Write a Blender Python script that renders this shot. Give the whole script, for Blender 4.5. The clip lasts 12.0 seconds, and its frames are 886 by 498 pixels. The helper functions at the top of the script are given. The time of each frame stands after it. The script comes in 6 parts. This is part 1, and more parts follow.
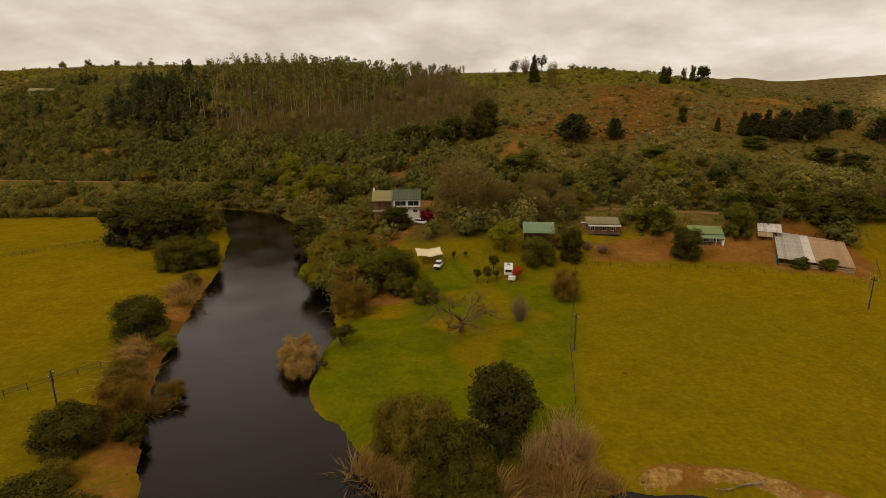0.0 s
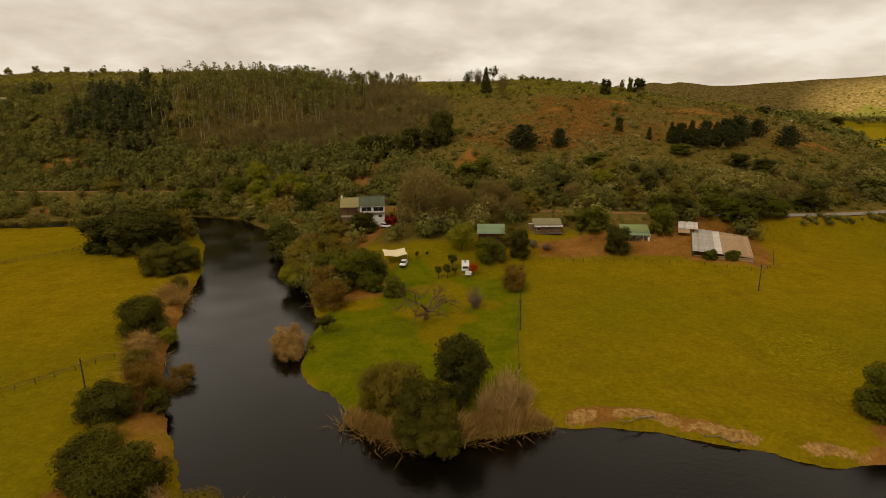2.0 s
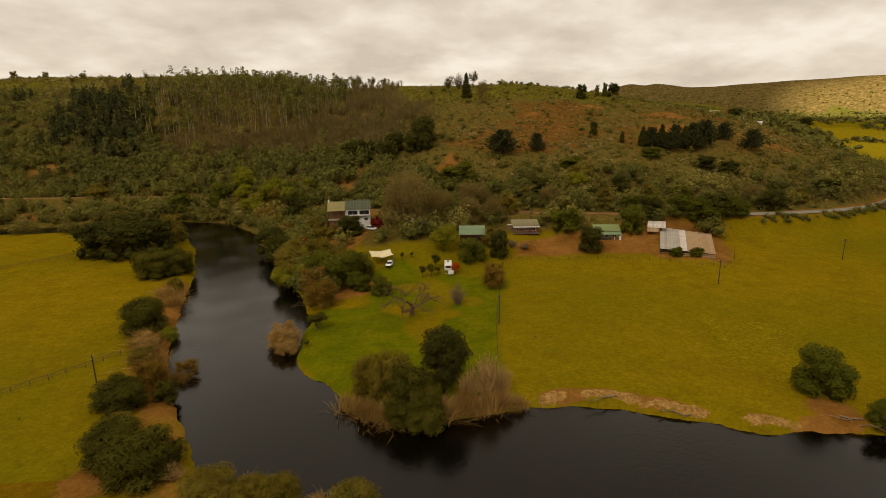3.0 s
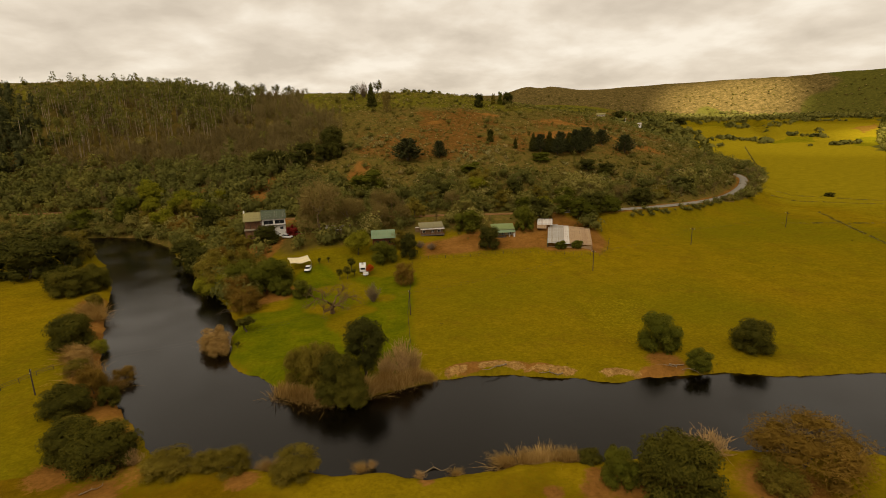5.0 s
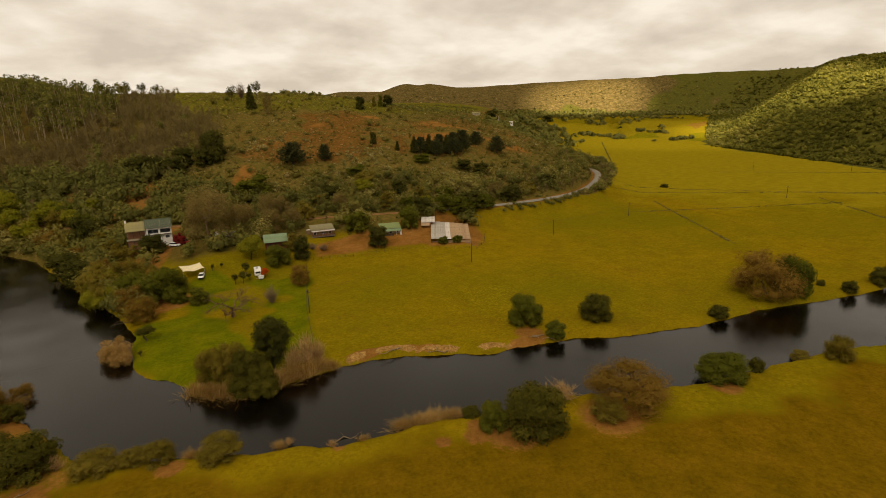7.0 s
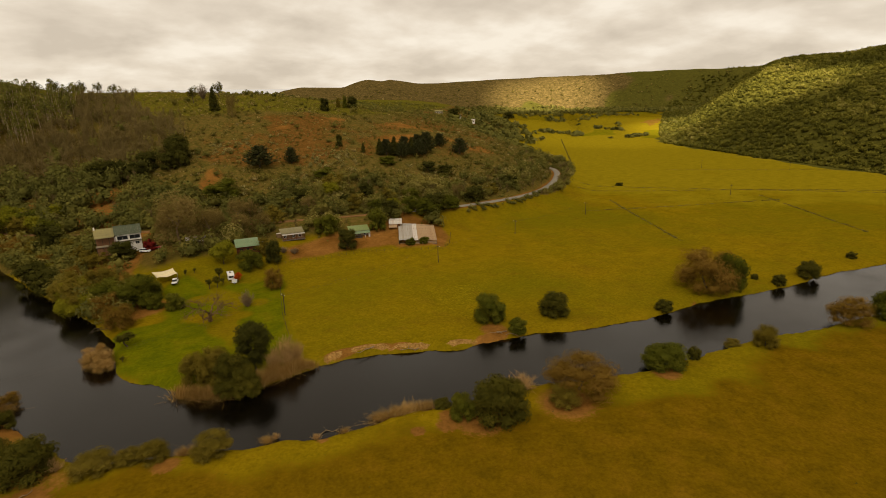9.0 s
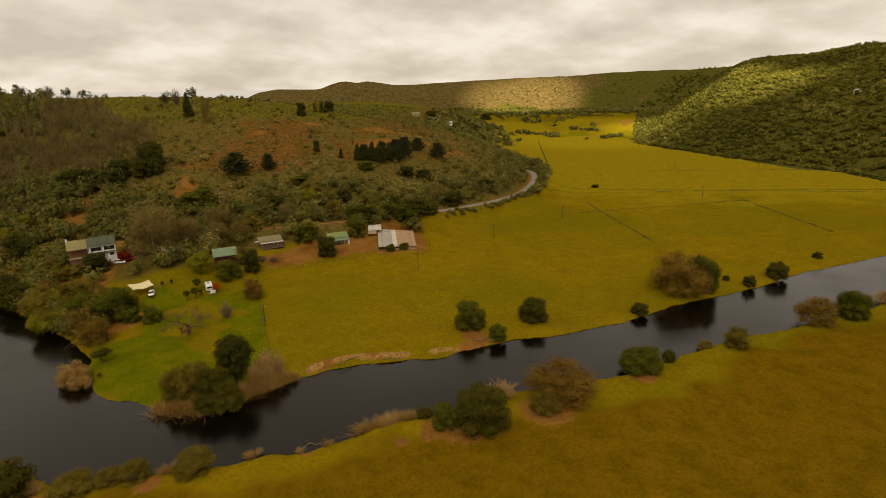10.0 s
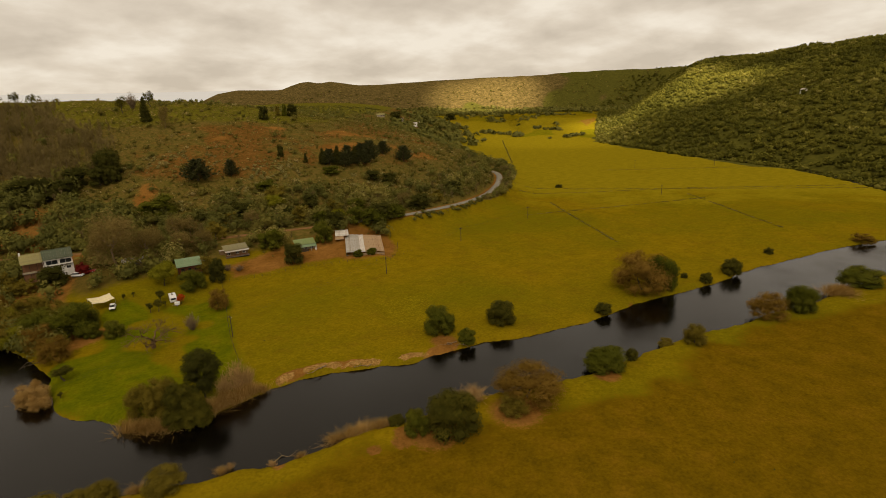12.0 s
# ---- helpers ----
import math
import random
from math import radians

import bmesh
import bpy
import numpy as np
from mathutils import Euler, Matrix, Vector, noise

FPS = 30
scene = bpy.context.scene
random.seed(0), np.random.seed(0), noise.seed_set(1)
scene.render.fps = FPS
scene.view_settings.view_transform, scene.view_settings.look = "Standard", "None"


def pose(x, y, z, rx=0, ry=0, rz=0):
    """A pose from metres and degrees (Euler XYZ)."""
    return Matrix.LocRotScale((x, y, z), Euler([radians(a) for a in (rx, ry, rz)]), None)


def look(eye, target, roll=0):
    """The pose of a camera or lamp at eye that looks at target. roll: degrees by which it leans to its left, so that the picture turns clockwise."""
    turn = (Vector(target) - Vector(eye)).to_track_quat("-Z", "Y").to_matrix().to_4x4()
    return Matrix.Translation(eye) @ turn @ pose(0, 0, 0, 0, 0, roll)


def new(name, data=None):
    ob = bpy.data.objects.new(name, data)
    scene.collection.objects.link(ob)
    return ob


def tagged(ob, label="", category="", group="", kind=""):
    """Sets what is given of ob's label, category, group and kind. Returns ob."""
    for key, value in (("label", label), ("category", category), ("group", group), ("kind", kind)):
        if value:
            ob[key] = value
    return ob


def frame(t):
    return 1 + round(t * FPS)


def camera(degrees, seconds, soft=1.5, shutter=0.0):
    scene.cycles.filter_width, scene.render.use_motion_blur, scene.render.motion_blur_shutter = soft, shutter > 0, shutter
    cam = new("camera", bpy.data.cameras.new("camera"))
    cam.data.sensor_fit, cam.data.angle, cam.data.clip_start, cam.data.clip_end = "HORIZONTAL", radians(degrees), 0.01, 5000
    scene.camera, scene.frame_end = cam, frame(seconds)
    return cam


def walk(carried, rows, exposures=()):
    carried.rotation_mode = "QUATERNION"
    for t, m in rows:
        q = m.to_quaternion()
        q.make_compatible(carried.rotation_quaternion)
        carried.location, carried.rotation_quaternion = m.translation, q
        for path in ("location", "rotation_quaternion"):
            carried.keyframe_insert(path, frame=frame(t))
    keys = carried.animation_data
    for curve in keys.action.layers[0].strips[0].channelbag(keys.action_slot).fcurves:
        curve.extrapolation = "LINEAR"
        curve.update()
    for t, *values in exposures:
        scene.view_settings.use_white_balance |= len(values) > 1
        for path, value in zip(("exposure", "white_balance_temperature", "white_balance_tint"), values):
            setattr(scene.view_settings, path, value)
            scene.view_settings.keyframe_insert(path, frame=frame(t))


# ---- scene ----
cam = camera(79.5, 12.0, soft=0.65)
PATH = [
    (0, (-0.639, 0.299, 41.076), (-0.693, 2.24, 40.596), -0.4),
    (0.5, (-0.802, -4.232, 41.924), (-0.827, -2.289, 41.448), -0.5),
    (1, (-1.134, -8.779, 42.857), (-1.102, -6.836, 42.383), -0.5),
    (1.5, (-1.442, -13.293, 43.89), (-1.365, -11.351, 43.416), -0.6),
    (2, (-1.751, -17.785, 44.925), (-1.651, -15.845, 44.452), -0.6),
    (2.5, (-2.035, -22.305, 45.759), (-1.911, -20.364, 45.29), -0.8),
    (4.5, (-3.753, -39.95, 50.585), (-3.371, -38.045, 50.112), -1.2),
    (5, (-4.487, -44.257, 51.351), (-4.003, -42.375, 50.879), -1.5),
    (5.5, (-5.828, -48.039, 52.454), (-5.249, -46.184, 51.978), -1.4),
    (6, (-7.203, -51.919, 53.677), (-6.535, -50.097, 53.195), -1.5),
    (6.5, (-8.926, -55.642, 55.036), (-8.144, -53.868, 54.544), -1.5),
    (7, (-10.64, -59.033, 56.247), (-9.765, -57.306, 55.748), -1.4),
    (9, (-15.913, -66.331, 61.144), (-14.923, -64.673, 60.624), -1.3),
    (9.5, (-16.21, -66.786, 62.398), (-15.187, -65.148, 61.878), -1.4),
    (10, (-16.382, -66.955, 63.695), (-15.326, -65.338, 63.175), -1.6),
    (10.5, (-16.506, -67.204, 64.892), (-15.424, -65.605, 64.372), -1.8),
    (11, (-16.598, -67.499, 65.568), (-15.493, -65.916, 65.048), -1.9),
    (11.5, (-16.823, -67.698, 65.87), (-15.693, -66.133, 65.348), -2.0),
    (12, (-16.967, -67.986, 66.021), (-15.813, -66.439, 65.495), -2.0),
]
walk(cam, [(t, look(eye, target, roll)) for t, eye, target, roll in PATH], [(0.0, -0.04, 6950, 12), (4.5, 0.09, 6950, 12), (7.0, 0.1, 6950, 12), (9.0, 0.07, 6950, 12), (12.0, -0.04, 6950, 12)])

# ---------------------------------------------------------------- daylight: a broken overcast
SUN_HEIGHT, SUN_TURN = 48.0, 215.0
world = bpy.data.worlds.new("overcast_sky")
scene.world = world
world.use_nodes = True
wn, wl = world.node_tree.nodes, world.node_tree.links
wn.clear()


def world_node(kind, **values):
    n = wn.new(kind)
    for k, v in values.items():
        n.inputs[k].default_value = v
    return n


w_out = wn.new("ShaderNodeOutputWorld")
w_bg = world_node("ShaderNodeBackground", Strength=1.0)
w_sky = wn.new("ShaderNodeTexSky")
w_sky.sky_type, w_sky.sun_disc = "NISHITA", False
w_sky.sun_elevation, w_sky.sun_rotation = radians(SUN_HEIGHT), radians(SUN_TURN)
w_dim = wn.new("ShaderNodeVectorMath")
w_dim.operation = "SCALE"
w_dim.inputs["Scale"].default_value = 0.1
wl.new(w_sky.outputs[0], w_dim.inputs[0])
w_co = wn.new("ShaderNodeTexCoord")
w_sep = wn.new("ShaderNodeSeparateXYZ")
wl.new(w_co.outputs["Generated"], w_sep.inputs[0])
w_up = wn.new("ShaderNodeMath")
w_up.operation = "MAXIMUM"
w_up.inputs[1].default_value = 0.0
wl.new(w_sep.outputs["Z"], w_up.inputs[0])
w_add = wn.new("ShaderNodeMath")
w_add.operation = "ADD"
w_add.inputs[1].default_value = 0.27
wl.new(w_up.outputs[0], w_add.inputs[0])
w_deck = wn.new("ShaderNodeCombineXYZ")
for axis in "XY":
    d = wn.new("ShaderNodeMath")
    d.operation = "DIVIDE"
    wl.new(w_sep.outputs[axis], d.inputs[0])
    wl.new(w_add.outputs[0], d.inputs[1])
    wl.new(d.outputs[0], w_deck.inputs[axis])
w_big = world_node("ShaderNodeTexNoise", Scale=2.1, Detail=8.0, Roughness=0.52, Distortion=0.1)
wl.new(w_deck.outputs[0], w_big.inputs["Vector"])
w_ramp = wn.new("ShaderNodeValToRGB")
w_ramp.color_ramp.elements[0].position, w_ramp.color_ramp.elements[0].color = 0.36, (0.60, 0.535, 0.44, 1)
w_ramp.color_ramp.elements[1].position, w_ramp.color_ramp.elements[1].color = 0.64, (0.885, 0.83, 0.72, 1)
el = w_ramp.color_ramp.elements.new(0.5)
el.color = (0.735, 0.665, 0.555, 1)
wl.new(w_big.outputs["Fac"], w_ramp.inputs[0])
w_mix = wn.new("ShaderNodeMix")
w_mix.data_type = "RGBA"
w_mix.inputs["Factor"].default_value = 0.97
wl.new(w_dim.outputs[0], w_mix.inputs["A"])
wl.new(w_ramp.outputs[0], w_mix.inputs["B"])
wl.new(w_mix.outputs["Result"], w_bg.inputs["Color"])
wl.new(w_bg.outputs[0], w_out.inputs[0])

sun = new("sun", bpy.data.lights.new("sun", "SUN"))
sun.data.energy, sun.data.angle, sun.data.color = 1.1, radians(12), (1.0, 0.9, 0.74)
turn = radians(SUN_TURN)
sun.matrix_world = look((0, 0, 300), (-math.sin(turn) * 100, -math.cos(turn) * 100, 300 - 100 * math.tan(radians(SUN_HEIGHT))))
scene.view_settings.exposure = 0.0


def sun_shaft_spot(x, y, z, across, strength):
    """Added spot lamp for sunlight through a gap in the cloud deck, falling along the sun's own direction on the far
    valley side.
    """
    ob = new("sun_shaft_spot", bpy.data.lights.new("sun_shaft_spot", "SPOT"))
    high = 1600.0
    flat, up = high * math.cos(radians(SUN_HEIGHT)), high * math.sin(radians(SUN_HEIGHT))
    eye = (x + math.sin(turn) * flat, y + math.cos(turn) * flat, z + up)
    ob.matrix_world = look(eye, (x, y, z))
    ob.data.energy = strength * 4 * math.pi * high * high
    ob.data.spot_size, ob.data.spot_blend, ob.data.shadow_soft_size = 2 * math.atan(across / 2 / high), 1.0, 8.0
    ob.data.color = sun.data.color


sun_shaft_spot(1205, 1300, 80, 480, 9.0)
sun_shaft_spot(935, 490, 75, 380, 9.0)
sun_shaft_spot(705, 570, 3, 420, 1.3)

# ---------------------------------------------------------------- lie of the land
def lattice(ix, iy, seed):
    n = (ix.astype(np.int64) * 374761393 + iy.astype(np.int64) * 668265263 + seed * 974634777) & 0x7fffffff
    n = ((n ^ (n >> 13)) * 1274126177) & 0x7fffffff
    return ((n ^ (n >> 16)) & 0xffff) / 65535.0


def grain(x, y, size, seed=0):
    """Smooth value noise, 0 to 1, with cells of that size."""
    u, v = np.asarray(x, float) / size, np.asarray(y, float) / size
    iu, iv = np.floor(u), np.floor(v)
    fu, fv = u - iu, v - iv
    fu, fv = fu * fu * (3 - 2 * fu), fv * fv * (3 - 2 * fv)
    a, b = lattice(iu, iv, seed), lattice(iu + 1, iv, seed)
    c, d = lattice(iu, iv + 1, seed), lattice(iu + 1, iv + 1, seed)
    return (a * (1 - fu) + b * fu) * (1 - fv) + (c * (1 - fu) + d * fu) * fv


def ramp(v, lo, hi):
    w = np.clip((v - lo) / (hi - lo), 0, 1)
    return w * w * (3 - 2 * w)


def to_line(x, y, line):
    """Distance from each place to an open polyline, and how far along it (in vertices) the nearest place lies."""
    best, along = np.full(np.shape(x), 1e18), np.zeros(np.shape(x))
    for i in range(len(line) - 1):
        (ax, ay), (bx, by) = line[i][:2], line[i + 1][:2]
        dx, dy = bx - ax, by - ay
        s = np.clip(((x - ax) * dx + (y - ay) * dy) / (dx * dx + dy * dy), 0, 1)
        d = (x - ax - s * dx) ** 2 + (y - ay - s * dy) ** 2
        near = d < best
        best, along = np.where(near, d, best), np.where(near, i + s, along)
    return np.sqrt(best), along


def inside(x, y, loop):
    hit = np.zeros(np.shape(x), bool)
    for i in range(len(loop)):
        (ax, ay), (bx, by) = loop[i - 1], loop[i]
        if ay != by:
            hit ^= ((ay > y) != (by > y)) & (x < (bx - ax) * (y - ay) / (by - ay) + ax)
    return hit


NORTH_BANK = [(-420, 246), (-220, 243), (-150, 246), (-112, 250), (-86, 240), (-66, 212), (-50, 168), (-36, 134), (-28, 111),
              (-25, 98), (-25.5, 88), (-25, 79), (-22.6, 72), (-15, 63), (-10.6, 56), (-5, 52), (0, 50), (5, 50.5), (11, 52),
              (17.5, 53.3), (27, 53.3), (37, 50), (46, 45.5), (53, 41.5)]
NORTH_BANK_EAST = [(60, 41), (66, 40.3), (76, 38.5), (86, 34.2), (98, 31), (110, 28), (121, 27.5), (133, 27.8), (154, 23.7),
                   (168, 21), (181, 19.3), (194, 20), (224, 14.4), (255, 8.4), (286, -1), (330, -30), (380, -90), (450, -200)]
SOUTH_BANK = [(420, -215), (350, -112), (300, -52), (258, -25), (228, -16), (201, -12), (174, -9), (156, -4), (142, -2.6),
              (128, 2), (112, 4.5), (97.5, 6), (85, 7.5), (77, 9.7), (63, 15), (54, 18), (40, 19.6), (33, 21.2), (24, 23),
              (17, 23), (10, 23.5), (3, 27.5), (-3, 28.5), (-9, 32), (-15, 33.5), (-21, 36.5), (-26, 38)]
WEST_BANK = [(-31, 41), (-35, 49), (-41, 58), (-47, 71), (-53, 86), (-58, 103), (-64, 126), (-70, 150), (-81, 182),
             (-92, 205), (-112, 220), (-150, 227), (-220, 224), (-420, 228)]
RIVER = NORTH_BANK + NORTH_BANK_EAST + SOUTH_BANK + WEST_BANK
FAR_RIVER = [(400, -20), (432, 25), (468, 58), (521, 118), (550, 182), (582, 258), (665, 392), (720, 470), (830, 545), (800, 640),
             (775, 700), (850, 800), (1010, 990), (1120, 1250)]
FOOT = [(-900, 420), (-600, 345), (-300, 292), (-170, 276), (-105, 268), (-72, 232), (-47, 180), (-36, 150), (-25, 128), (0, 128),
        (25, 131), (50, 138), (80, 134), (97, 124), (113, 140), (135, 166), (175, 172), (218, 182), (250, 205), (300, 255),
        (335, 300), (358, 340), (392, 425), (480, 570), (600, 680), (760, 900), (900, 1250), (1000, 1700), (900, 2500)]
SAND = [(17, 54), (26, 55.5), (33, 55), (40, 51), (50, 45), (60, 43), (70, 41.5)]
ROAD = [(-420, 312, 9), (-220, 288, 8.5), (-120, 275, 8.5), (-76, 250, 9), (-46, 216, 10), (-10, 194, 11), (40, 180, 11),
        (90, 171, 10.4), (135, 167.5, 9.6), (180, 177, 8.3), (215, 194, 7.3), (250, 221, 6.8), (280, 250, 6.8), (296, 271, 7),
        (303, 290, 7.2), (301, 312, 7.6), (288, 335, 8.2), (270, 360, 9)]
EAST_FOOT = [(300, -400), (360, -120), (415, -22), (447, 18), (482, 50), (535, 114), (564, 180), (598, 255), (672, 388), (690, 432),
             (873, 578), (1116, 755), (1358, 931), (2200, 1540)]
SLOPE = [(-900, 440), (-600, 365), (-300, 305), (-170, 284), (-105, 268), (-66, 240), (-34, 208), (0, 192), (40, 182), (90, 174), (135, 170), (175, 174),
         (218, 184), (250, 206), (300, 256), (335, 300), (358, 340), (392, 425), (480, 570), (600, 680), (760, 900), (900, 1250), (1000, 1700), (900, 2500)]
HILL_LOOP = FOOT + [(900, 4500), (-4500, 4500), (-4500, 600)]
SLOPE_LOOP = SLOPE + [(900, 4500), (-4500, 4500), (-4500, 600)]
EAST_LOOP = EAST_FOOT + [(4800, 1600), (4800, -3000), (300, -3000)]

TERRACE = ([-50, 0, 14, 28, 42, 3000], [0, 0.8, 4.4, 7.6, 9.5, 9.5])
MIDDLE = ([-34, -8, 0, 15, 30, 60, 83, 105, 128, 142, 170, 200, 240, 320, 3000], [0, 5, 9.0, 13, 20, 29.5, 37, 44.5, 53, 57.5, 65.5, 71, 75.5, 78, 79])
EASTERN = ([-20, -4, 0, 15, 30, 60, 90, 130, 180, 240, 320, 3000], [0, 4, 6.5, 10, 16, 29, 40, 51, 60, 66, 69, 70])
WESTERN = ([-34, 0, 10, 25, 50, 85, 130, 190, 260, 330, 500, 3000], [0, 3, 8, 18, 34, 54, 71, 84, 94, 101, 110, 113])


# the escarpment's skyline: how high it stands (degrees) by compass bearing
SCARP_CREST = ([8, 11.5, 13.7, 15.2, 16.9, 21.0, 22.8, 23.6, 24.9, 25.8, 28.6, 34.4, 41.3, 47, 50, 55, 60, 90],
               [-1, 0.2, 1.0, 1.6, 1.88, 1.86, 2.45, 2.55, 2.38, 2.55, 2.2, 2.3, 2.38, 2.45, 2.65, 2.55, 2.5, 2.5])


def signed(x, y, line, loop):
    d, _ = to_line(x, y, line)
    return np.where(inside(x, y, loop), d, -d)


def hill_distance(x, y):
    """How far up the hill a place lies: from its grassy foot over the terrace (42 m) and on up the slope."""
    s = signed(x, y, SLOPE, SLOPE_LOOP)
    return np.where(s > 0, s + 42, np.minimum(signed(x, y, FOOT, HILL_LOOP), 42))


def land(x, y):
    """Height of the ground."""
    x, y = np.asarray(x, float), np.asarray(y, float)
    z = 0.25 + 0.35 * (grain(x, y, 38, 1) - 0.5) + 0.12 * (grain(x, y, 7, 2) - 0.5)
    # the main hill, its spur to the east and the higher ground to the west
    d = signed(x, y, FOOT, HILL_LOOP)
    s = signed(x, y, SLOPE, SLOPE_LOOP)
    east, west = ramp(x, 60, 190), ramp(-x, 20, 190)
    h = np.interp(s, *MIDDLE) * (1 - east) * (1 - west) + np.interp(s, *EASTERN) * east + np.interp(s, *WESTERN) * west
    h = np.maximum(h, np.interp(d, *TERRACE))
    rough = ramp(s, 10, 70)
    h = h + rough * (4 * (grain(x, y, 95, 3) - 0.5) + 3 * (grain(x, y, 34, 4) - 0.5) + 1.0 * (grain(x, y, 11, 5) - 0.5))
    far_drop = ramp(np.hypot(x, y - 100), 900, 1900)
    z = z + h * (1 - far_drop)
    # the forested hill across the valley
    e, _ = to_line(x, y, EAST_FOOT)
    e = np.where(inside(x, y, EAST_LOOP), e, -e)
    face, _ = to_line(x, y, EAST_FOOT[:10])
    flank, _ = to_line(x, y, EAST_FOOT[9:])
    rise = np.minimum(np.interp(face, [0, 40, 100, 200, 300, 450, 600, 720, 4000], [3, 18, 40, 70, 94, 135, 153, 156, 158]),
                      np.interp(flank, [0, 60, 120, 200, 260, 4000], [2, 40, 86, 142, 158, 161]))
    rise = np.where(e > 0, rise, 3 * ramp(e, -20, 0))
    rise = rise * (0.95 + 0.1 * grain(x, y, 260, 6)) + ramp(e, 5, 60) * (7 * (grain(x, y, 55, 7) - 0.3) + 13 * (grain(x, y, 135, 57) - 0.5) * (1 - ramp(e, 350, 550)))
    # the valley floor climbs far away, up to an escarpment
    r = np.hypot(x + 17, y + 68)
    floor = 34 * ramp(r, 900, 1700)
    scarp = r + 260 * (grain(x, y, 420, 8) - 0.5) + 60 * (grain(x, y, 90, 9) - 0.5)
    way = np.degrees(np.arctan2(x + 17, y + 68))
    crest = 31 + 2050 * np.tan(np.radians(np.interp(way, *SCARP_CREST)))
    cliff = np.maximum(crest, 0) * ramp(scarp, 1700, 2040) * (0.965 + 0.07 * grain(x, y, 170, 10))
    z = z + np.maximum(rise, floor + cliff)
    # the river and its banks
    b, _ = to_line(x, y, RIVER + RIVER[:1])
    b = np.where(inside(x, y, RIVER), b, -b) + 1.0 * (grain(x, y, 4.2, 11) - 0.5) + 0.5 * (grain(x, y, 1.7, 12) - 0.5)
    low = np.interp(b, [-3.0, -1.1, 0.0, 2, 8], [0, -0.25, -1.3, -2.4, -4])
    z = np.where(b > -3.0, np.minimum(z, 0.3) * ramp(-b, 0, 3) + low, z)
    q, _ = to_line(x, y, SAND)
    z = z + np.exp(-(q / 2.6) ** 2) * (0.9 * (grain(x, y, 2.6, 13) - 0.5) + 0.5 * (grain(x, y, 1.3, 14) - 0.5))
    f, _ = to_line(x, y, FAR_RIVER)
    z = np.where(f < 13, z * ramp(f, 6, 13) - 3 * (1 - ramp(f, 4, 9)), z)
    # the road's bench
    d, along = to_line(x, y, ROAD)
    level = np.interp(along, np.arange(len(ROAD)), [p[2] for p in ROAD])
    w = 1 - ramp(d, 3.4, 9)
    return z * (1 - w) + (level - 0.12) * w


def ground(x, y):
    return float(land(np.array([x]), np.array([y]))[0])

# ---------------------------------------------------------------- materials
def material(name, rough=0.9, spec=0.2, metal=0.0):
    m = bpy.data.materials.new(name)
    m.use_nodes = True
    b = m.node_tree.nodes["Principled BSDF"]
    b.inputs["Roughness"].default_value, b.inputs["Specular IOR Level"].default_value = rough, spec
    b.inputs["Metallic"].default_value = metal
    return m, m.node_tree.nodes, m.node_tree.links, b


def node(nodes, kind, **values):
    n = nodes.new(kind)
    for k, v in values.items():
        n.inputs[k].default_value = v
    return n


def noise_of(nodes, links, scale, detail=5.0, rough=0.55, coord="Object"):
    co = nodes.new("ShaderNodeTexCoord")
    n = node(nodes, "ShaderNodeTexNoise", Scale=scale, Detail=detail, Roughness=rough)
    links.new(co.outputs[coord], n.inputs["Vector"])
    return n.outputs["Fac"]


def ramp_of(nodes, links, source, stops):
    r = nodes.new("ShaderNodeValToRGB")
    e = r.color_ramp.elements
    e[0].position, e[0].color = stops[0][0], (*stops[0][1], 1)
    e[1].position, e[1].color = stops[-1][0], (*stops[-1][1], 1)
    for p, c in stops[1:-1]:
        e.new(p).color = (*c, 1)
    links.new(source, r.inputs[0])
    return r.outputs[0]


def blend(nodes, links, fac, a, b, mode="MIX"):
    x = nodes.new("ShaderNodeMix")
    x.data_type, x.blend_type = "RGBA", mode
    for key, v in (("Factor", fac), ("A", a), ("B", b)):
        if isinstance(v, (int, float)):
            x.inputs[key].default_value = v
        elif isinstance(v, tuple):
            x.inputs[key].default_value = (*v, 1)
        else:
            links.new(v, x.inputs[key])
    return x.outputs["Result"]


def maths(nodes, links, op, a, b=0.0):
    x = nodes.new("ShaderNodeMath")
    x.operation = op
    for i, v in enumerate((a, b)):
        if isinstance(v, (int, float)):
            x.inputs[i].default_value = v
        else:
            links.new(v, x.inputs[i])
    return x.outputs[0]


def bump(nodes, links, bsdf, height, strength, distance):
    b = node(nodes, "ShaderNodeBump", Strength=strength, Distance=distance)
    links.new(height, b.inputs["Height"])
    links.new(b.outputs[0], bsdf.inputs["Normal"])


def attribute(nodes, name):
    a = nodes.new("ShaderNodeAttribute")
    a.attribute_name = name
    return a.outputs["Fac"]


def plain(name, colour, rough=0.7, spec=0.3, metal=0.0, vary=0.25, scale=1.2, relief=0.0):
    """A painted or weathered surface: its colour, mottled at two scales."""
    m, n, l, b = material(name, rough, spec, metal)
    a = noise_of(n, l, scale)
    c = noise_of(n, l, scale * 9, 3)
    dark, light = tuple(v * (1 - vary) for v in colour), tuple(min(1, v * (1 + vary)) for v in colour)
    first = ramp_of(n, l, a, [(0.3, dark), (0.7, light)])
    second = ramp_of(n, l, c, [(0.3, (0.8, 0.8, 0.8)), (0.7, (1.12, 1.12, 1.12))])
    l.new(blend(n, l, 1.0, first, second, "MULTIPLY"), b.inputs["Base Color"])
    if relief:
        bump(n, l, b, c, 0.6, relief)
    return m


def foliage(name, stops, spread=0.5):
    """Leaves: each spray has its own tone; plants of one mass also differ by their tint."""
    m, n, l, b = material(name, 0.9, 0.02)
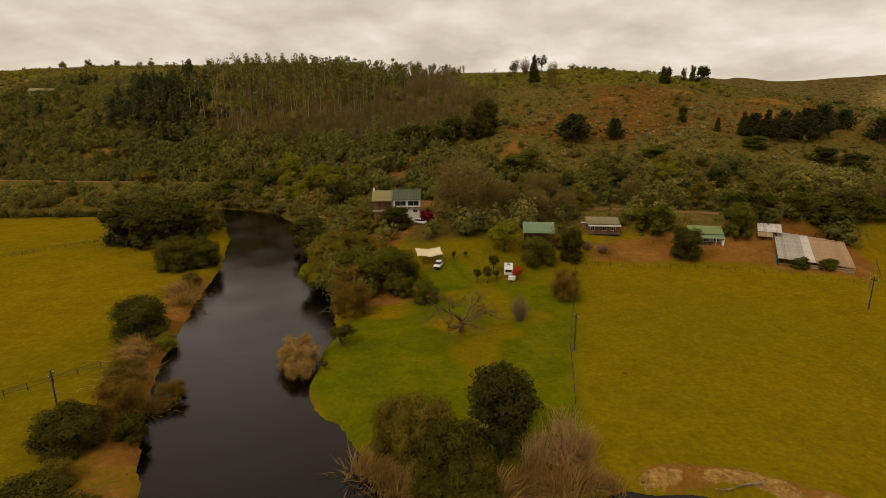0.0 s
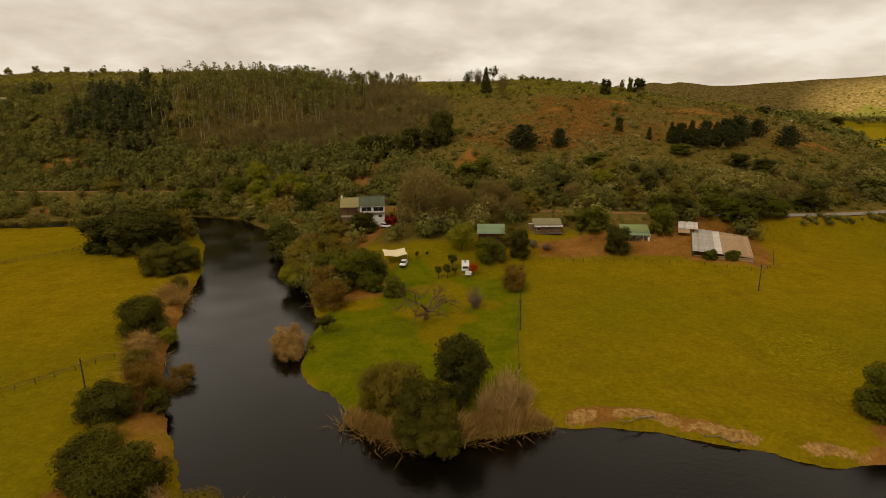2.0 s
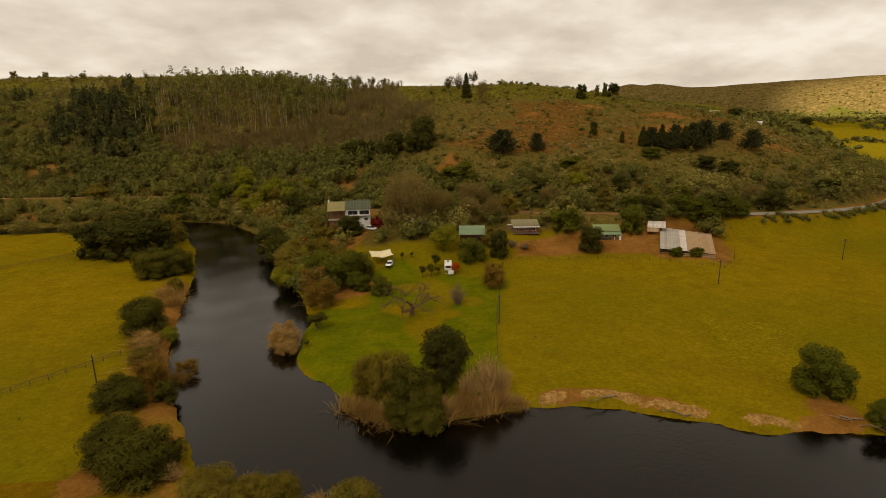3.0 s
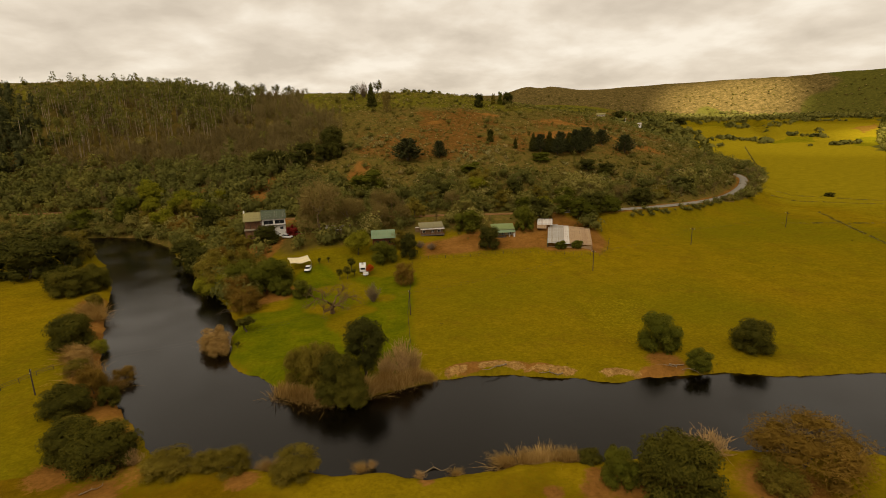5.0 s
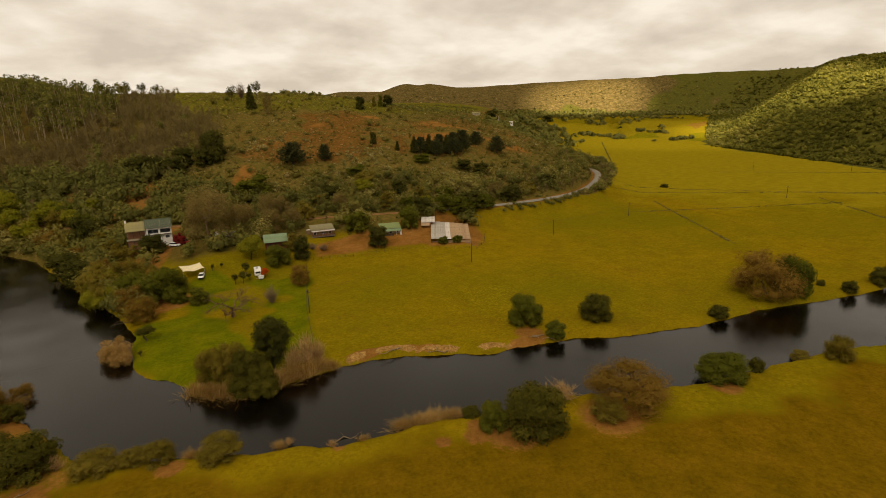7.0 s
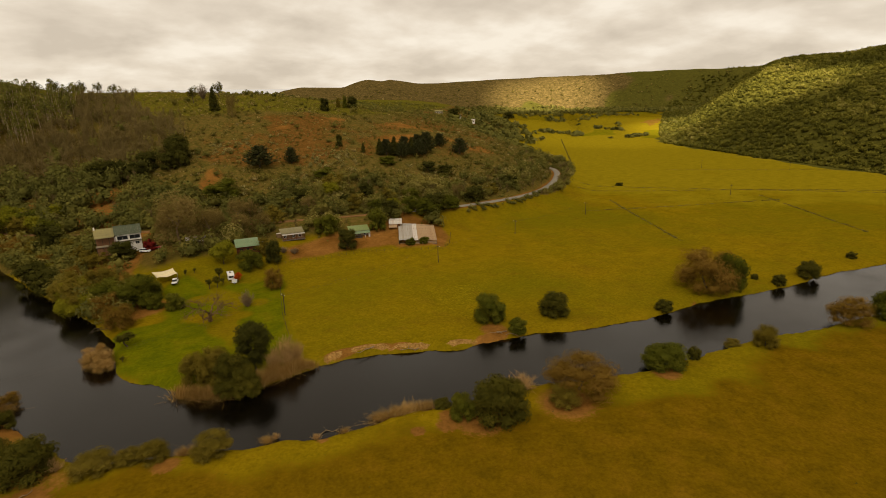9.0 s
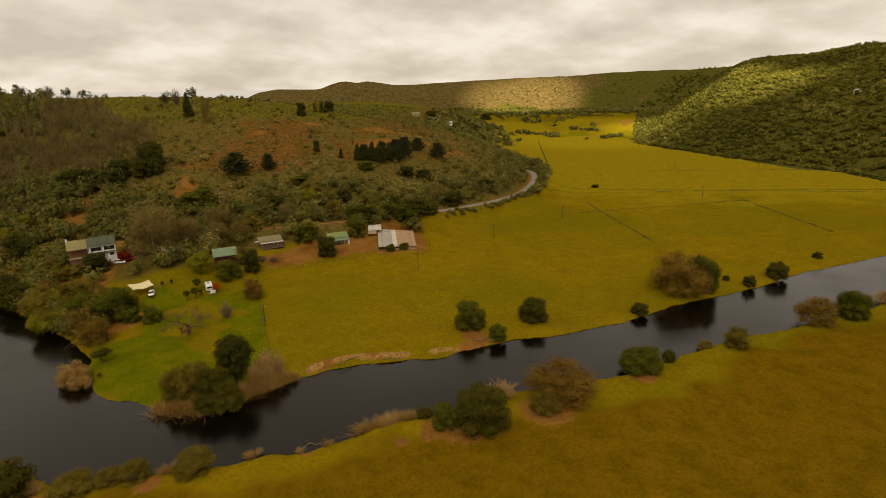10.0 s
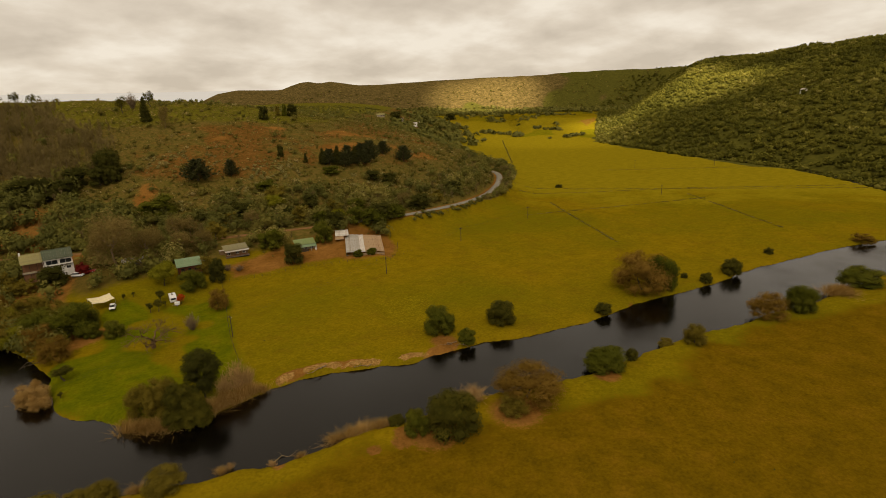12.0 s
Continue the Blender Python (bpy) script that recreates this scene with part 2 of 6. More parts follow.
    geo = n.new("ShaderNodeNewGeometry")
    own = n.new("ShaderNodeObjectInfo")
    tint = attribute(n, "tint")
    wide = maths(n, l, "MULTIPLY", geo.outputs["Random Per Island"], spread)
    whole = maths(n, l, "MULTIPLY", own.outputs["Random"], 0.25)
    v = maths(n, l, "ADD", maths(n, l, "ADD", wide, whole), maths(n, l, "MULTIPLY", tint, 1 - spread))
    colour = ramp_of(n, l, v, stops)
    l.new(colour, b.inputs["Base Color"])
    # thin leaves let a share of the light through
    through_leaf = n.new("ShaderNodeBsdfTranslucent")
    l.new(blend(n, l, 1.0, colour, (1.0, 1.0, 0.8), "MULTIPLY"), through_leaf.inputs["Color"])
    mix = node(n, "ShaderNodeMixShader", Fac=0.38)
    l.new(b.outputs[0], mix.inputs[1])
    l.new(through_leaf.outputs[0], mix.inputs[2])
    l.new(mix.outputs[0], n["Material Output"].inputs["Surface"])
    return m


def ground_material():
    m, n, l, b = material("turf_and_soil", 1.0, 0.0)
    fine, mid, big = noise_of(n, l, 1.5, 6, 0.68), noise_of(n, l, 0.16, 5), noise_of(n, l, 0.028, 4)
    turf = ramp_of(n, l, mid, [(0.3, (0.156, 0.106, 0.004)), (0.5, (0.190, 0.130, 0.004)), (0.72, (0.222, 0.146, 0.006))])
    turf = blend(n, l, ramp_of(n, l, big, [(0.35, (0, 0, 0)), (0.7, (0.6, 0.6, 0.6))]), turf, (0.21, 0.132, 0.005))
    turf = blend(n, l, ramp_of(n, l, noise_of(n, l, 0.011, 6, 0.6), [(0.40, (0, 0, 0)), (0.6, (0.8, 0.8, 0.8))]), turf, (0.132, 0.112, 0.004))
    turf = blend(n, l, ramp_of(n, l, noise_of(n, l, 0.09, 7, 0.7), [(0.52, (0, 0, 0)), (0.72, (0.6, 0.6, 0.6))]), turf, (0.15, 0.088, 0.006))
    lawn = ramp_of(n, l, mid, [(0.3, (0.078, 0.09, 0.003)), (0.55, (0.11, 0.114, 0.003)), (0.75, (0.145, 0.122, 0.005))])
    soil = ramp_of(n, l, mid, [(0.3, (0.15, 0.066, 0.012)), (0.7, (0.27, 0.125, 0.028))])
    sand = ramp_of(n, l, fine, [(0.3, (0.19, 0.095, 0.022)), (0.5, (0.27, 0.15, 0.042)), (0.7, (0.35, 0.21, 0.07))])
    patch = noise_of(n, l, 0.45, 4, 0.6)
    heath = ramp_of(n, l, patch, [(0.32, (0.072, 0.064, 0.011)), (0.48, (0.108, 0.082, 0.016)), (0.66, (0.155, 0.100, 0.026))])
    rust = ramp_of(n, l, patch, [(0.3, (0.085, 0.050, 0.010)), (0.5, (0.14, 0.066, 0.013)), (0.7, (0.20, 0.098, 0.026))])
    wood = ramp_of(n, l, mid, [(0.3, (0.066, 0.052, 0.010)), (0.7, (0.13, 0.085, 0.018))])
    crest = ramp_of(n, l, mid, [(0.3, (0.086, 0.078, 0.008)), (0.7, (0.140, 0.116, 0.012))])
    shade_wood = ramp_of(n, l, mid, [(0.3, (0.055, 0.053, 0.009)), (0.7, (0.105, 0.094, 0.016))])
    crag = noise_of(n, l, 0.11, 9, 0.78)
    scarp = ramp_of(n, l, crag, [(0.38, (0.055, 0.042, 0.012)), (0.5, (0.105, 0.074, 0.022)), (0.64, (0.19, 0.130, 0.045))])
    # brighter turf for the far plain: its sunlight is put into the colour
    sunlit_meadow = ramp_of(n, l, mid, [(0.3, (0.188, 0.142, 0.006)), (0.5, (0.224, 0.168, 0.007)), (0.72, (0.258, 0.186, 0.009))])
    dry = ramp_of(n, l, mid, [(0.3, (0.106, 0.064, 0.003)), (0.5, (0.132, 0.078, 0.003)), (0.72, (0.160, 0.089, 0.005))])
    c = turf
    for key, layer in (("sunlit_meadow", sunlit_meadow), ("dry", dry), ("lawn", lawn), ("heath", heath), ("rust", rust), ("crest", crest), ("wood", wood), ("scarp", scarp), ("forest", shade_wood), ("soil", soil), ("sand", sand)):
        edge = maths(n, l, "ADD", attribute(n, key), maths(n, l, "MULTIPLY", maths(n, l, "SUBTRACT", fine, 0.5), 0.7))
        c = blend(n, l, ramp_of(n, l, edge, [(0.4, (0, 0, 0)), (0.62, (1, 1, 1))]), c, layer)
    c = blend(n, l, 1.0, c, ramp_of(n, l, fine, [(0.3, (0.76, 0.76, 0.76)), (0.72, (1.2, 1.2, 1.2))]), "MULTIPLY")
    mottle = noise_of(n, l, 0.5, 4, 0.7)
    c = blend(n, l, 1.0, c, ramp_of(n, l, mottle, [(0.34, (0.89, 0.89, 0.89)), (0.66, (1.08, 1.08, 1.08))]), "MULTIPLY")
    l.new(c, b.inputs["Base Color"])
    bump(n, l, b, fine, 0.5, 0.25)
    return m


def water_material():
    m, n, l, b = material("river_water", 0.06, 0.44)
    b.inputs["Base Color"].default_value = (0.0022, 0.0016, 0.0008, 1)
    b.inputs["IOR"].default_value = 1.33
    b.inputs["Specular Tint"].default_value = (1.0, 0.9, 0.75, 1)
    co = n.new("ShaderNodeTexCoord")
    wide = node(n, "ShaderNodeTexNoise", Scale=0.06, Detail=3.0)
    l.new(co.outputs["Object"], wide.inputs["Vector"])
    small = node(n, "ShaderNodeTexNoise", Scale=1.5, Detail=4.0, Distortion=0.4)
    l.new(co.outputs["Object"], small.inputs["Vector"])
    l.new(ramp_of(n, l, wide.outputs["Fac"], [(0.4, (0.1,) * 3), (0.65, (0.24,) * 3)]), b.inputs["Roughness"])
    bump(n, l, b, small.outputs["Fac"], 0.22, 0.12)
    return m


TURF = ground_material()
WATER = water_material()
DARK = foliage("dark_green_leaves", [(0.0, (0.0528, 0.0503, 0.00902)), (0.5, (0.0953, 0.085, 0.0116)), (1.0, (0.17, 0.137, 0.0193))], 0.35)
DEEP = foliage("blackish_green_needles", [(0.0, (0.0419, 0.0432, 0.00986)), (0.5, (0.0739, 0.0703, 0.0123)), (1.0, (0.123, 0.106, 0.0184))], 0.35)
GREEN = foliage("green_leaves", [(0.0, (0.0639, 0.0697, 0.00813)), (0.5, (0.112, 0.114, 0.0117)), (1.0, (0.182, 0.161, 0.0198))], 0.35)
OLIVE = foliage("olive_leaves", [(0.0, (0.115, 0.0883, 0.0125)), (0.5, (0.188, 0.141, 0.0183)), (1.0, (0.286, 0.212, 0.0379))], 0.35)
YELLOW = foliage("yellow_green_leaves", [(0.0, (0.129, 0.126, 0.0098)), (0.5, (0.224, 0.209, 0.014)), (1.0, (0.336, 0.293, 0.028))], 0.35)
BROWN = foliage("dry_brown_leaves", [(0.0, (0.129, 0.0758, 0.0114)), (0.5, (0.222, 0.13, 0.0215)), (1.0, (0.343, 0.203, 0.0429))], 0.35)
RUST = foliage("rust_red_leaves", [(0.0, (0.312, 0.0455, 0.0078)), (0.5, (0.494, 0.078, 0.0104)), (1.0, (0.598, 0.143, 0.0182))])
WINE = foliage("dark_red_leaves", [(0.0, (0.108, 0.012, 0.0096)), (0.5, (0.192, 0.0216, 0.0168)), (1.0, (0.288, 0.036, 0.024))])
STRAW = foliage("dry_reed_blades", [(0.0, (0.172, 0.099, 0.0238)), (0.5, (0.33, 0.198, 0.0554)), (1.0, (0.607, 0.396, 0.145))])
MIXED = foliage("mixed_scrub_leaves", [(0.0, (0.0855, 0.0816, 0.0181)), (0.3, (0.136, 0.119, 0.0233)), (0.55, (0.194, 0.158, 0.0337)), (0.8, (0.272, 0.205, 0.0583)), (1.0, (0.402, 0.311, 0.13))], 0.2)
GREYISH = foliage("grey_green_scrub_leaves", [(0.0, (0.13, 0.114, 0.0286)), (0.5, (0.221, 0.189, 0.0546)), (1.0, (0.39, 0.332, 0.13))], 0.25)
FOREST = foliage("forest_leaves", [(0.0, (0.0669, 0.0669, 0.0134)), (0.45, (0.129, 0.12, 0.0184)), (0.8, (0.21, 0.187, 0.0301)), (1.0, (0.318, 0.275, 0.0669))], 0.2)
BARE = foliage("bare_grey_brown_twigs", [(0.0, (0.121, 0.0897, 0.0299)), (0.5, (0.172, 0.129, 0.046)), (1.0, (0.247, 0.184, 0.0736))], 0.35)
GOLDEN = foliage("golden_brown_twigs", [(0.0, (0.123, 0.0896, 0.0235)), (0.5, (0.206, 0.146, 0.0423)), (1.0, (0.318, 0.224, 0.0765))], 0.45)
# evergreen leaf colour, greyed and lifted with distance haze mixed in
DENSE = foliage("hazed_evergreen_scrub_leaves", [(0.0, (0.0942, 0.0942, 0.0259)), (0.3, (0.137, 0.131, 0.0304)), (0.6, (0.197, 0.176, 0.038)), (0.85, (0.265, 0.222, 0.0516)), (1.0, (0.365, 0.304, 0.0912))], 0.22)
PINE = foliage("blue_green_pine_needles", [(0.0, (0.045, 0.0484, 0.018)), (0.5, (0.0675, 0.0698, 0.0236)), (1.0, (0.107, 0.103, 0.0338))], 0.3)
BARK = plain("grey_brown_bark", (0.085, 0.065, 0.04), 0.9, 0.1, vary=0.4, scale=3)
OAK = plain("brown_oak_bark", (0.15, 0.092, 0.042), 0.9, 0.05, vary=0.3, scale=3)
TWIG = plain("brown_twigs", (0.42, 0.26, 0.10), 0.95, 0.02, vary=0.3, scale=2)
GUM_BARK = plain("pale_gum_bark", (0.36, 0.28, 0.17), 0.9, 0.1, vary=0.25, scale=1)
PALE_BARK = plain("pale_bark", (0.21, 0.15, 0.085), 0.9, 0.1, vary=0.35, scale=2)

# ---------------------------------------------------------------- ground and water
def part(name, mesh, mat, parent=None, label=""):
    ob = new(name, mesh)
    if mat is not None and not mesh.materials:
        mesh.materials.append(mat)
    if parent is not None:
        ob.parent = parent
    return tagged(ob, label)


def mesh_of(name, verts, faces, mat=None, smooth=False):
    me = bpy.data.meshes.new(name)
    verts, faces = np.asarray(verts, np.float32), np.asarray(faces, np.int32)
    n = faces.shape[1]
    me.vertices.add(len(verts))
    me.vertices.foreach_set("co", verts.ravel())
    me.loops.add(faces.size)
    me.loops.foreach_set("vertex_index", faces.ravel())
    me.polygons.add(len(faces))
    me.polygons.foreach_set("loop_start", np.arange(len(faces), dtype=np.int32) * n)
    me.polygons.foreach_set("loop_total", np.full(len(faces), n, np.int32))
    if smooth:
        me.polygons.foreach_set("use_smooth", np.ones(len(faces), bool))
    me.update(calc_edges=True)
    if mat is not None:
        me.materials.append(mat)
    return me


def layer(me, name, values):
    me.attributes.new(name, "FLOAT", "POINT").data.foreach_set("value", np.asarray(values, np.float32).ravel())


def steps(spans):
    """Grid lines: (from, to, spacing) spans, end to end."""
    out = [np.arange(a, b, s) for a, b, s in spans]
    return np.unique(np.concatenate(out + [[spans[-1][1]]]))


GX = steps([(-4600, -1600, 150), (-1600, -500, 40), (-500, -160, 9), (-160, -75, 2.4), (-75, 150, 1.25), (150, 330, 2.8), (330, 560, 7), (560, 1200, 16), (1200, 2400, 40), (2400, 4900, 180)])
GY = steps([(-3000, -800, 160), (-800, -120, 30), (-120, -30, 4), (-30, 160, 1.25), (160, 330, 2.8), (330, 560, 6), (560, 1200, 16), (1200, 2400, 45), (2400, 4900, 180)])
X, Y = np.meshgrid(GX, GY)
Z = land(X, Y)
LAWN = [(-27, 100), (-26, 79), (-15, 61), (-5, 52), (10, 53), (16, 60), (21, 90), (30, 128), (18, 124), (9, 132), (-2, 140), (-10, 132), (-8, 118), (-12, 112), (-20, 106)]
LAWN_TRACK = [(6, 60), (2, 75), (5, 92), (10, 108), (6, 122), (5, 134)]
YARDS = [[(36, 141), (60, 142), (80, 139), (83, 135), (101, 127), (112, 140), (118, 160), (100, 168), (60, 160), (36, 152)],
         [(-34, 150), (-20, 140), (-14, 160), (-12, 171), (-28, 178), (-36, 170)],
         [(-30, 118), (-22, 108), (-12, 112), (-6, 120), (-14, 128), (-22, 126)]]
WORN = [(-4, 101, 6), (8, 113, 7), (-14, 107, 5), (10, 96, 4), (2, 88, 5), (16, 104, 4), (-1, 118, 4)]
WEST_SAND = [(-36, 36), (-40, 46), (-43, 58), (-49, 66), (-52, 76), (-57, 88), (-60, 104), (-65, 118), (-70, 132)]
PATCHES = [(25.7, 14.3, 1.9), (31.5, 13.0, 2.8), (33.5, 16, 2.4), (9.2, 22.2, 1.6), (38, 11, 6.6), (57, 6, 7.5), (-17, 30, 3), (85, 3, 4), (67, 46, 4.5),
           (-38, 32, 5), (-45, 40, 5), (132, 26, 3)]
SLIPS = [(-203, 270, 24, 6), (-214, 321, 16, 8), (-22, 240, 15, 11), (-36, 230, 17, 9), (-18, 228, 12, 6), (-26, 216, 8, 6), (22, 228, 7, 16), (26, 240, 6, 10), (-160, 285, 12, 6), (-62, 262, 16, 4), (206, 262, 30, 13), (150, 262, 30, 10),
         (44, 268, 9, 4), (118, 300, 10, 5), (78, 290, 8, 4), (-9, 192, 10, 5), (-26, 250, 9, 7), (20, 190, 9, 4), (-120, 262, 18, 3), (-185, 262, 25, 6), (170, 290, 30, 9)]


def zones(x, y, z):
    d = hill_distance(x, y)
    e, _ = to_line(x, y, EAST_FOOT)
    e = np.where(inside(x, y, EAST_LOOP), e, -e)
    r = np.hypot(x + 17, y + 68)
    b, _ = to_line(x, y, RIVER + RIVER[:1])
    wet = inside(x, y, RIVER)
    out = {}
    ld, _ = to_line(x, y, LAWN + LAWN[:1])
    ld = np.where(inside(x, y, LAWN), ld, -ld)
    lt, _ = to_line(x, y, LAWN_TRACK)
    out["lawn"] = np.clip(0.5 + ld * 0.12, 0, 1) * (0.7 + 0.5 * grain(x, y, 9, 21)) * (1 - 0.55 * np.exp(-(lt / 3.5) ** 2))
    for px, py, pr in WORN:
        out["lawn"] = out["lawn"] * (1 - 0.7 * np.exp(-((x - px) ** 2 + (y - py) ** 2) / pr ** 2) * (0.6 + 0.8 * grain(x, y, 5, 29)))
    south = inside(x, y, SOUTH_BANK + WEST_BANK[:1] + [(-400, 40), (-400, -600), (420, -600)])
    fresh = inside(x, y, [(752, 512), (800, 540), (900, 600), (870, 640), (800, 590), (740, 545)]) | inside(x, y, [(700, 640), (770, 610), (840, 690), (790, 720)])
    out["lawn"] = np.maximum(out["lawn"], np.where(fresh, 0.52, 0))
    plough = inside(x, y, [(920, 668), (1040, 720), (1080, 770), (980, 745)])
    # where the far pasture is painted brighter in place of sun on it
    out["sunlit_meadow"] = (1 - 0.75 * ramp(r, 1250, 1500)) * np.clip(ramp(x + 0.6 * y, 200, 620) + 0.7 * (grain(x, y, 70, 25) - 0.5) + 0.35 * (grain(x, y, 16, 53) - 0.5), 0, 1) * (1 - ramp(d, -2, 6))
    out["dry"] = np.where(south & (b > 2), np.clip(0.06 * (b - 2) + 0.7 * (grain(x, y, 24, 62) - 0.5) + 0.4 * (grain(x, y, 7, 63) - 0.5), 0, 1), 0)
    out["dry"] = np.maximum(out["dry"], 0.7 * ramp(r, 980, 1150) * (grain(x, y, 85, 64) - 0.3))
    out["heath"] = np.where((x < -34) & (y > 186 - 0.5 * (x + 34)) & (x > -130), 1.0, np.where((x < -60) & (y > 236), ramp(d, -60, -45), ramp(d, 8, 40))) * (1 - ramp(r, 1500, 1700))
    out["rust"] = ramp(d, 84, 110) * (1 - ramp(d, 165, 205)) * ramp(x, 5, 30) * (0.10 + 0.72 * grain(x, y, 26, 26) + 0.45 * (grain(x, y, 6, 27) - 0.5))
    out["crest"] = ramp(d, 165, 205) * (0.6 + 0.6 * grain(x, y, 30, 22))
    out["forest"] = np.maximum(ramp(e + 30 * (grain(x, y, 40, 28) - 0.5), -34, -16), ramp(e + 260 * (grain(x, y, 110, 28) - 0.5) + 120 * (grain(x, y, 35, 61) - 0.5), -250, -60) * ramp(r, 1560, 1660))
    out["forest"] = np.maximum(out["forest"], ramp(r + 70 * (grain(x, y, 60, 65) - 0.5), 1575, 1640) * (1 - ramp(r + 130 * (grain(x, y, 45, 66) - 0.5), 1720, 1790)))
    out["wood"] = np.maximum(0, ramp(d, 5, 30) * ramp(-x - 0.12 * (y - 200), -10, 20) * (0.8 - 0.5 * ramp(-x, 120, 200)) * (1 - ramp(d, 175, 215)))
    out["scarp"] = ramp(r + 60 * (grain(x, y, 400, 8) - 0.5), 1600, 1690) * (1 - 0.75 * ramp(e + 260 * (grain(x, y, 110, 28) - 0.5) + 120 * (grain(x, y, 35, 61) - 0.5), -250, 0))
    soil = np.where(plough, 0.55, 0.0)
    for loop in YARDS:
        q, _ = to_line(x, y, loop + loop[:1])
        soil = np.maximum(soil, np.clip(0.42 + np.where(inside(x, y, loop), q, -q) * 0.1, 0, 0.8))
    q, _ = to_line(x, y, SAND)
    out["sand"] = np.exp(-(q / 1.25) ** 2) * 1.1 * ramp(grain(x, y, 4.5, 24) + 0.15 * grain(x, y, 1.6, 54), 0.42, 0.68)
    soil = np.maximum(soil, np.exp(-(q / 2.1) ** 2) * 0.9 * ramp(grain(x, y, 6.5, 24), 0.36, 0.6))
    q, _ = to_line(x, y, WEST_SAND)
    soil = np.maximum(soil, np.exp(-(q / 6.0) ** 2) * 0.78 * (0.6 + 0.6 * grain(x, y, 6, 23)))
    bank = np.where(wet & (b > 1.1), 1.0, np.exp(-(b / 0.6) ** 2) * 0.2)
    soil = np.maximum(soil, np.where(d < 60, bank, 0))
    for px, py, pr in PATCHES:
        soil = np.maximum(soil, np.exp(-(((x - px) ** 2 + (y - py) ** 2) / pr ** 2)) * 0.95)
    for px, py, pa, pb in SLIPS:
        soil = np.maximum(soil, np.exp(-(((x - px) / pa) ** 2 + ((y - py) / pb) ** 2)) * 0.85)
    q, _ = to_line(x, y, ROAD)
    soil = np.maximum(soil, np.exp(-(q / 5.5) ** 2) * 0.8 * ramp(x, 60, 130))
    out["soil"] = np.clip(soil, 0, 1)
    return out


ny, nx = X.shape
i = (np.arange(ny - 1)[:, None] * nx + np.arange(nx - 1)[None]).ravel()
ground_mesh = mesh_of("ground", np.stack([X.ravel(), Y.ravel(), Z.ravel()], 1), np.stack([i, i + 1, i + nx + 1, i + nx], 1), TURF, True)
for key, values in zones(X, Y, Z).items():
    layer(ground_mesh, key, values)
tagged(new("ground", ground_mesh), "olive pasture, green lawn and heath-covered hills of a river valley", "ground", kind="structure")

WATER_LEVEL = -1.0
water_mesh = mesh_of("river", [(-700, -700, WATER_LEVEL), (1150, -700, WATER_LEVEL), (1150, 1300, WATER_LEVEL), (-700, 1300, WATER_LEVEL)], [(0, 1, 2, 3)], WATER)
tagged(new("water", water_mesh), "dark slow river with faint ripples between grassy banks", "river", kind="structure")

# ---------------------------------------------------------------- plants
def unit(v):
    return v / np.maximum(np.linalg.norm(v, axis=-1, keepdims=True), 1e-9)


def sprays(lobes, count, size, rng, fill=0.4, slim=0.42, ruffle=0.6, soft=0.55):
    """Sprays of leaves, as small slivers on and in the lobes of a crown: verts, triangles, a tint and a normal for each vert."""
    lobes = np.asarray(lobes, float)
    weight = (lobes[:, 3] * lobes[:, 4] * lobes[:, 5]) ** (2 / 3)
    pick = rng.choice(len(lobes), count, p=weight / weight.sum())
    way = rng.normal(size=(count, 3))
    way[:, 2] = np.abs(way[:, 2]) * np.where(rng.random(count) < 0.72, 1, -1)
    way = unit(way)
    reach = 1.06 - fill * rng.random(count) ** 1.5 + 0.05 * rng.normal(size=count)
    place = lobes[pick, :3] + way * lobes[pick, 3:6] * reach[:, None]
    facing = unit(way * [1, 1, 0.9] + ruffle * rng.normal(size=(count, 3)) + [0, 0, 0.4])
    a = unit(np.cross(facing, rng.normal(size=(count, 3))))
    b = np.cross(facing, a)
    s = size * rng.uniform(0.6, 1.5, count)[:, None]
    corners = np.stack([place - a * s * 0.8 - b * s * slim, place + a * s * 1.2, place - a * s * 0.5 + b * s * slim * 1.3], 1)
    faces = np.arange(count * 3).reshape(-1, 3)
    lie = np.repeat(unit(soft * unit(way + [0, 0, 0.25]) + (1 - soft) * facing), 3, 0)
    tint = np.repeat(rng.random(len(lobes))[pick] * 0.55, 3)
    return corners.reshape(-1, 3), faces, tint, lie


def core(lobes, rng, scale=0.7, ring=7, rows=5):
    """Dense inside of a crown: a low, uneven ball in each lobe."""
    verts, faces, lie = [], [], []
    for x, y, z, rx, ry, rz in lobes:
        base = len(verts)
        for j in range(rows):
            p = math.pi * (j + 0.5) / rows
            for k in range(ring):
                q = 2 * math.pi * (k + 0.5 * (j % 2)) / ring
                s = scale * rng.uniform(0.8, 1.1)
                lie.append((math.sin(p) * math.cos(q), math.sin(p) * math.sin(q), math.cos(p)))
                verts.append((x + rx * s * math.sin(p) * math.cos(q), y + ry * s * math.sin(p) * math.sin(q), z + rz * s * math.cos(p)))
        for j in range(rows - 1):
            for k in range(ring):
                k2 = (k + 1) % ring
                q0, q1, q2, q3 = base + j * ring + k, base + j * ring + k2, base + (j + 1) * ring + k2, base + (j + 1) * ring + k
                faces += [(q0, q2, q1), (q0, q3, q2)]
    return np.array(verts), np.array(faces), np.array(lie)


def lean_normals(me, lie):
    """Shade a crown by the lie of its leaves rather than by each sliver."""
    me.normals_split_custom_set_from_vertices(np.asarray(lie, np.float32))


def crown_mesh(name, lobes, count, size, mat, seed, fill=0.4, heart=0.68, slim=0.42):
    rng = np.random.default_rng(seed)
    v, f, tint, lie = sprays(lobes, count, size, rng, fill, slim)
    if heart:
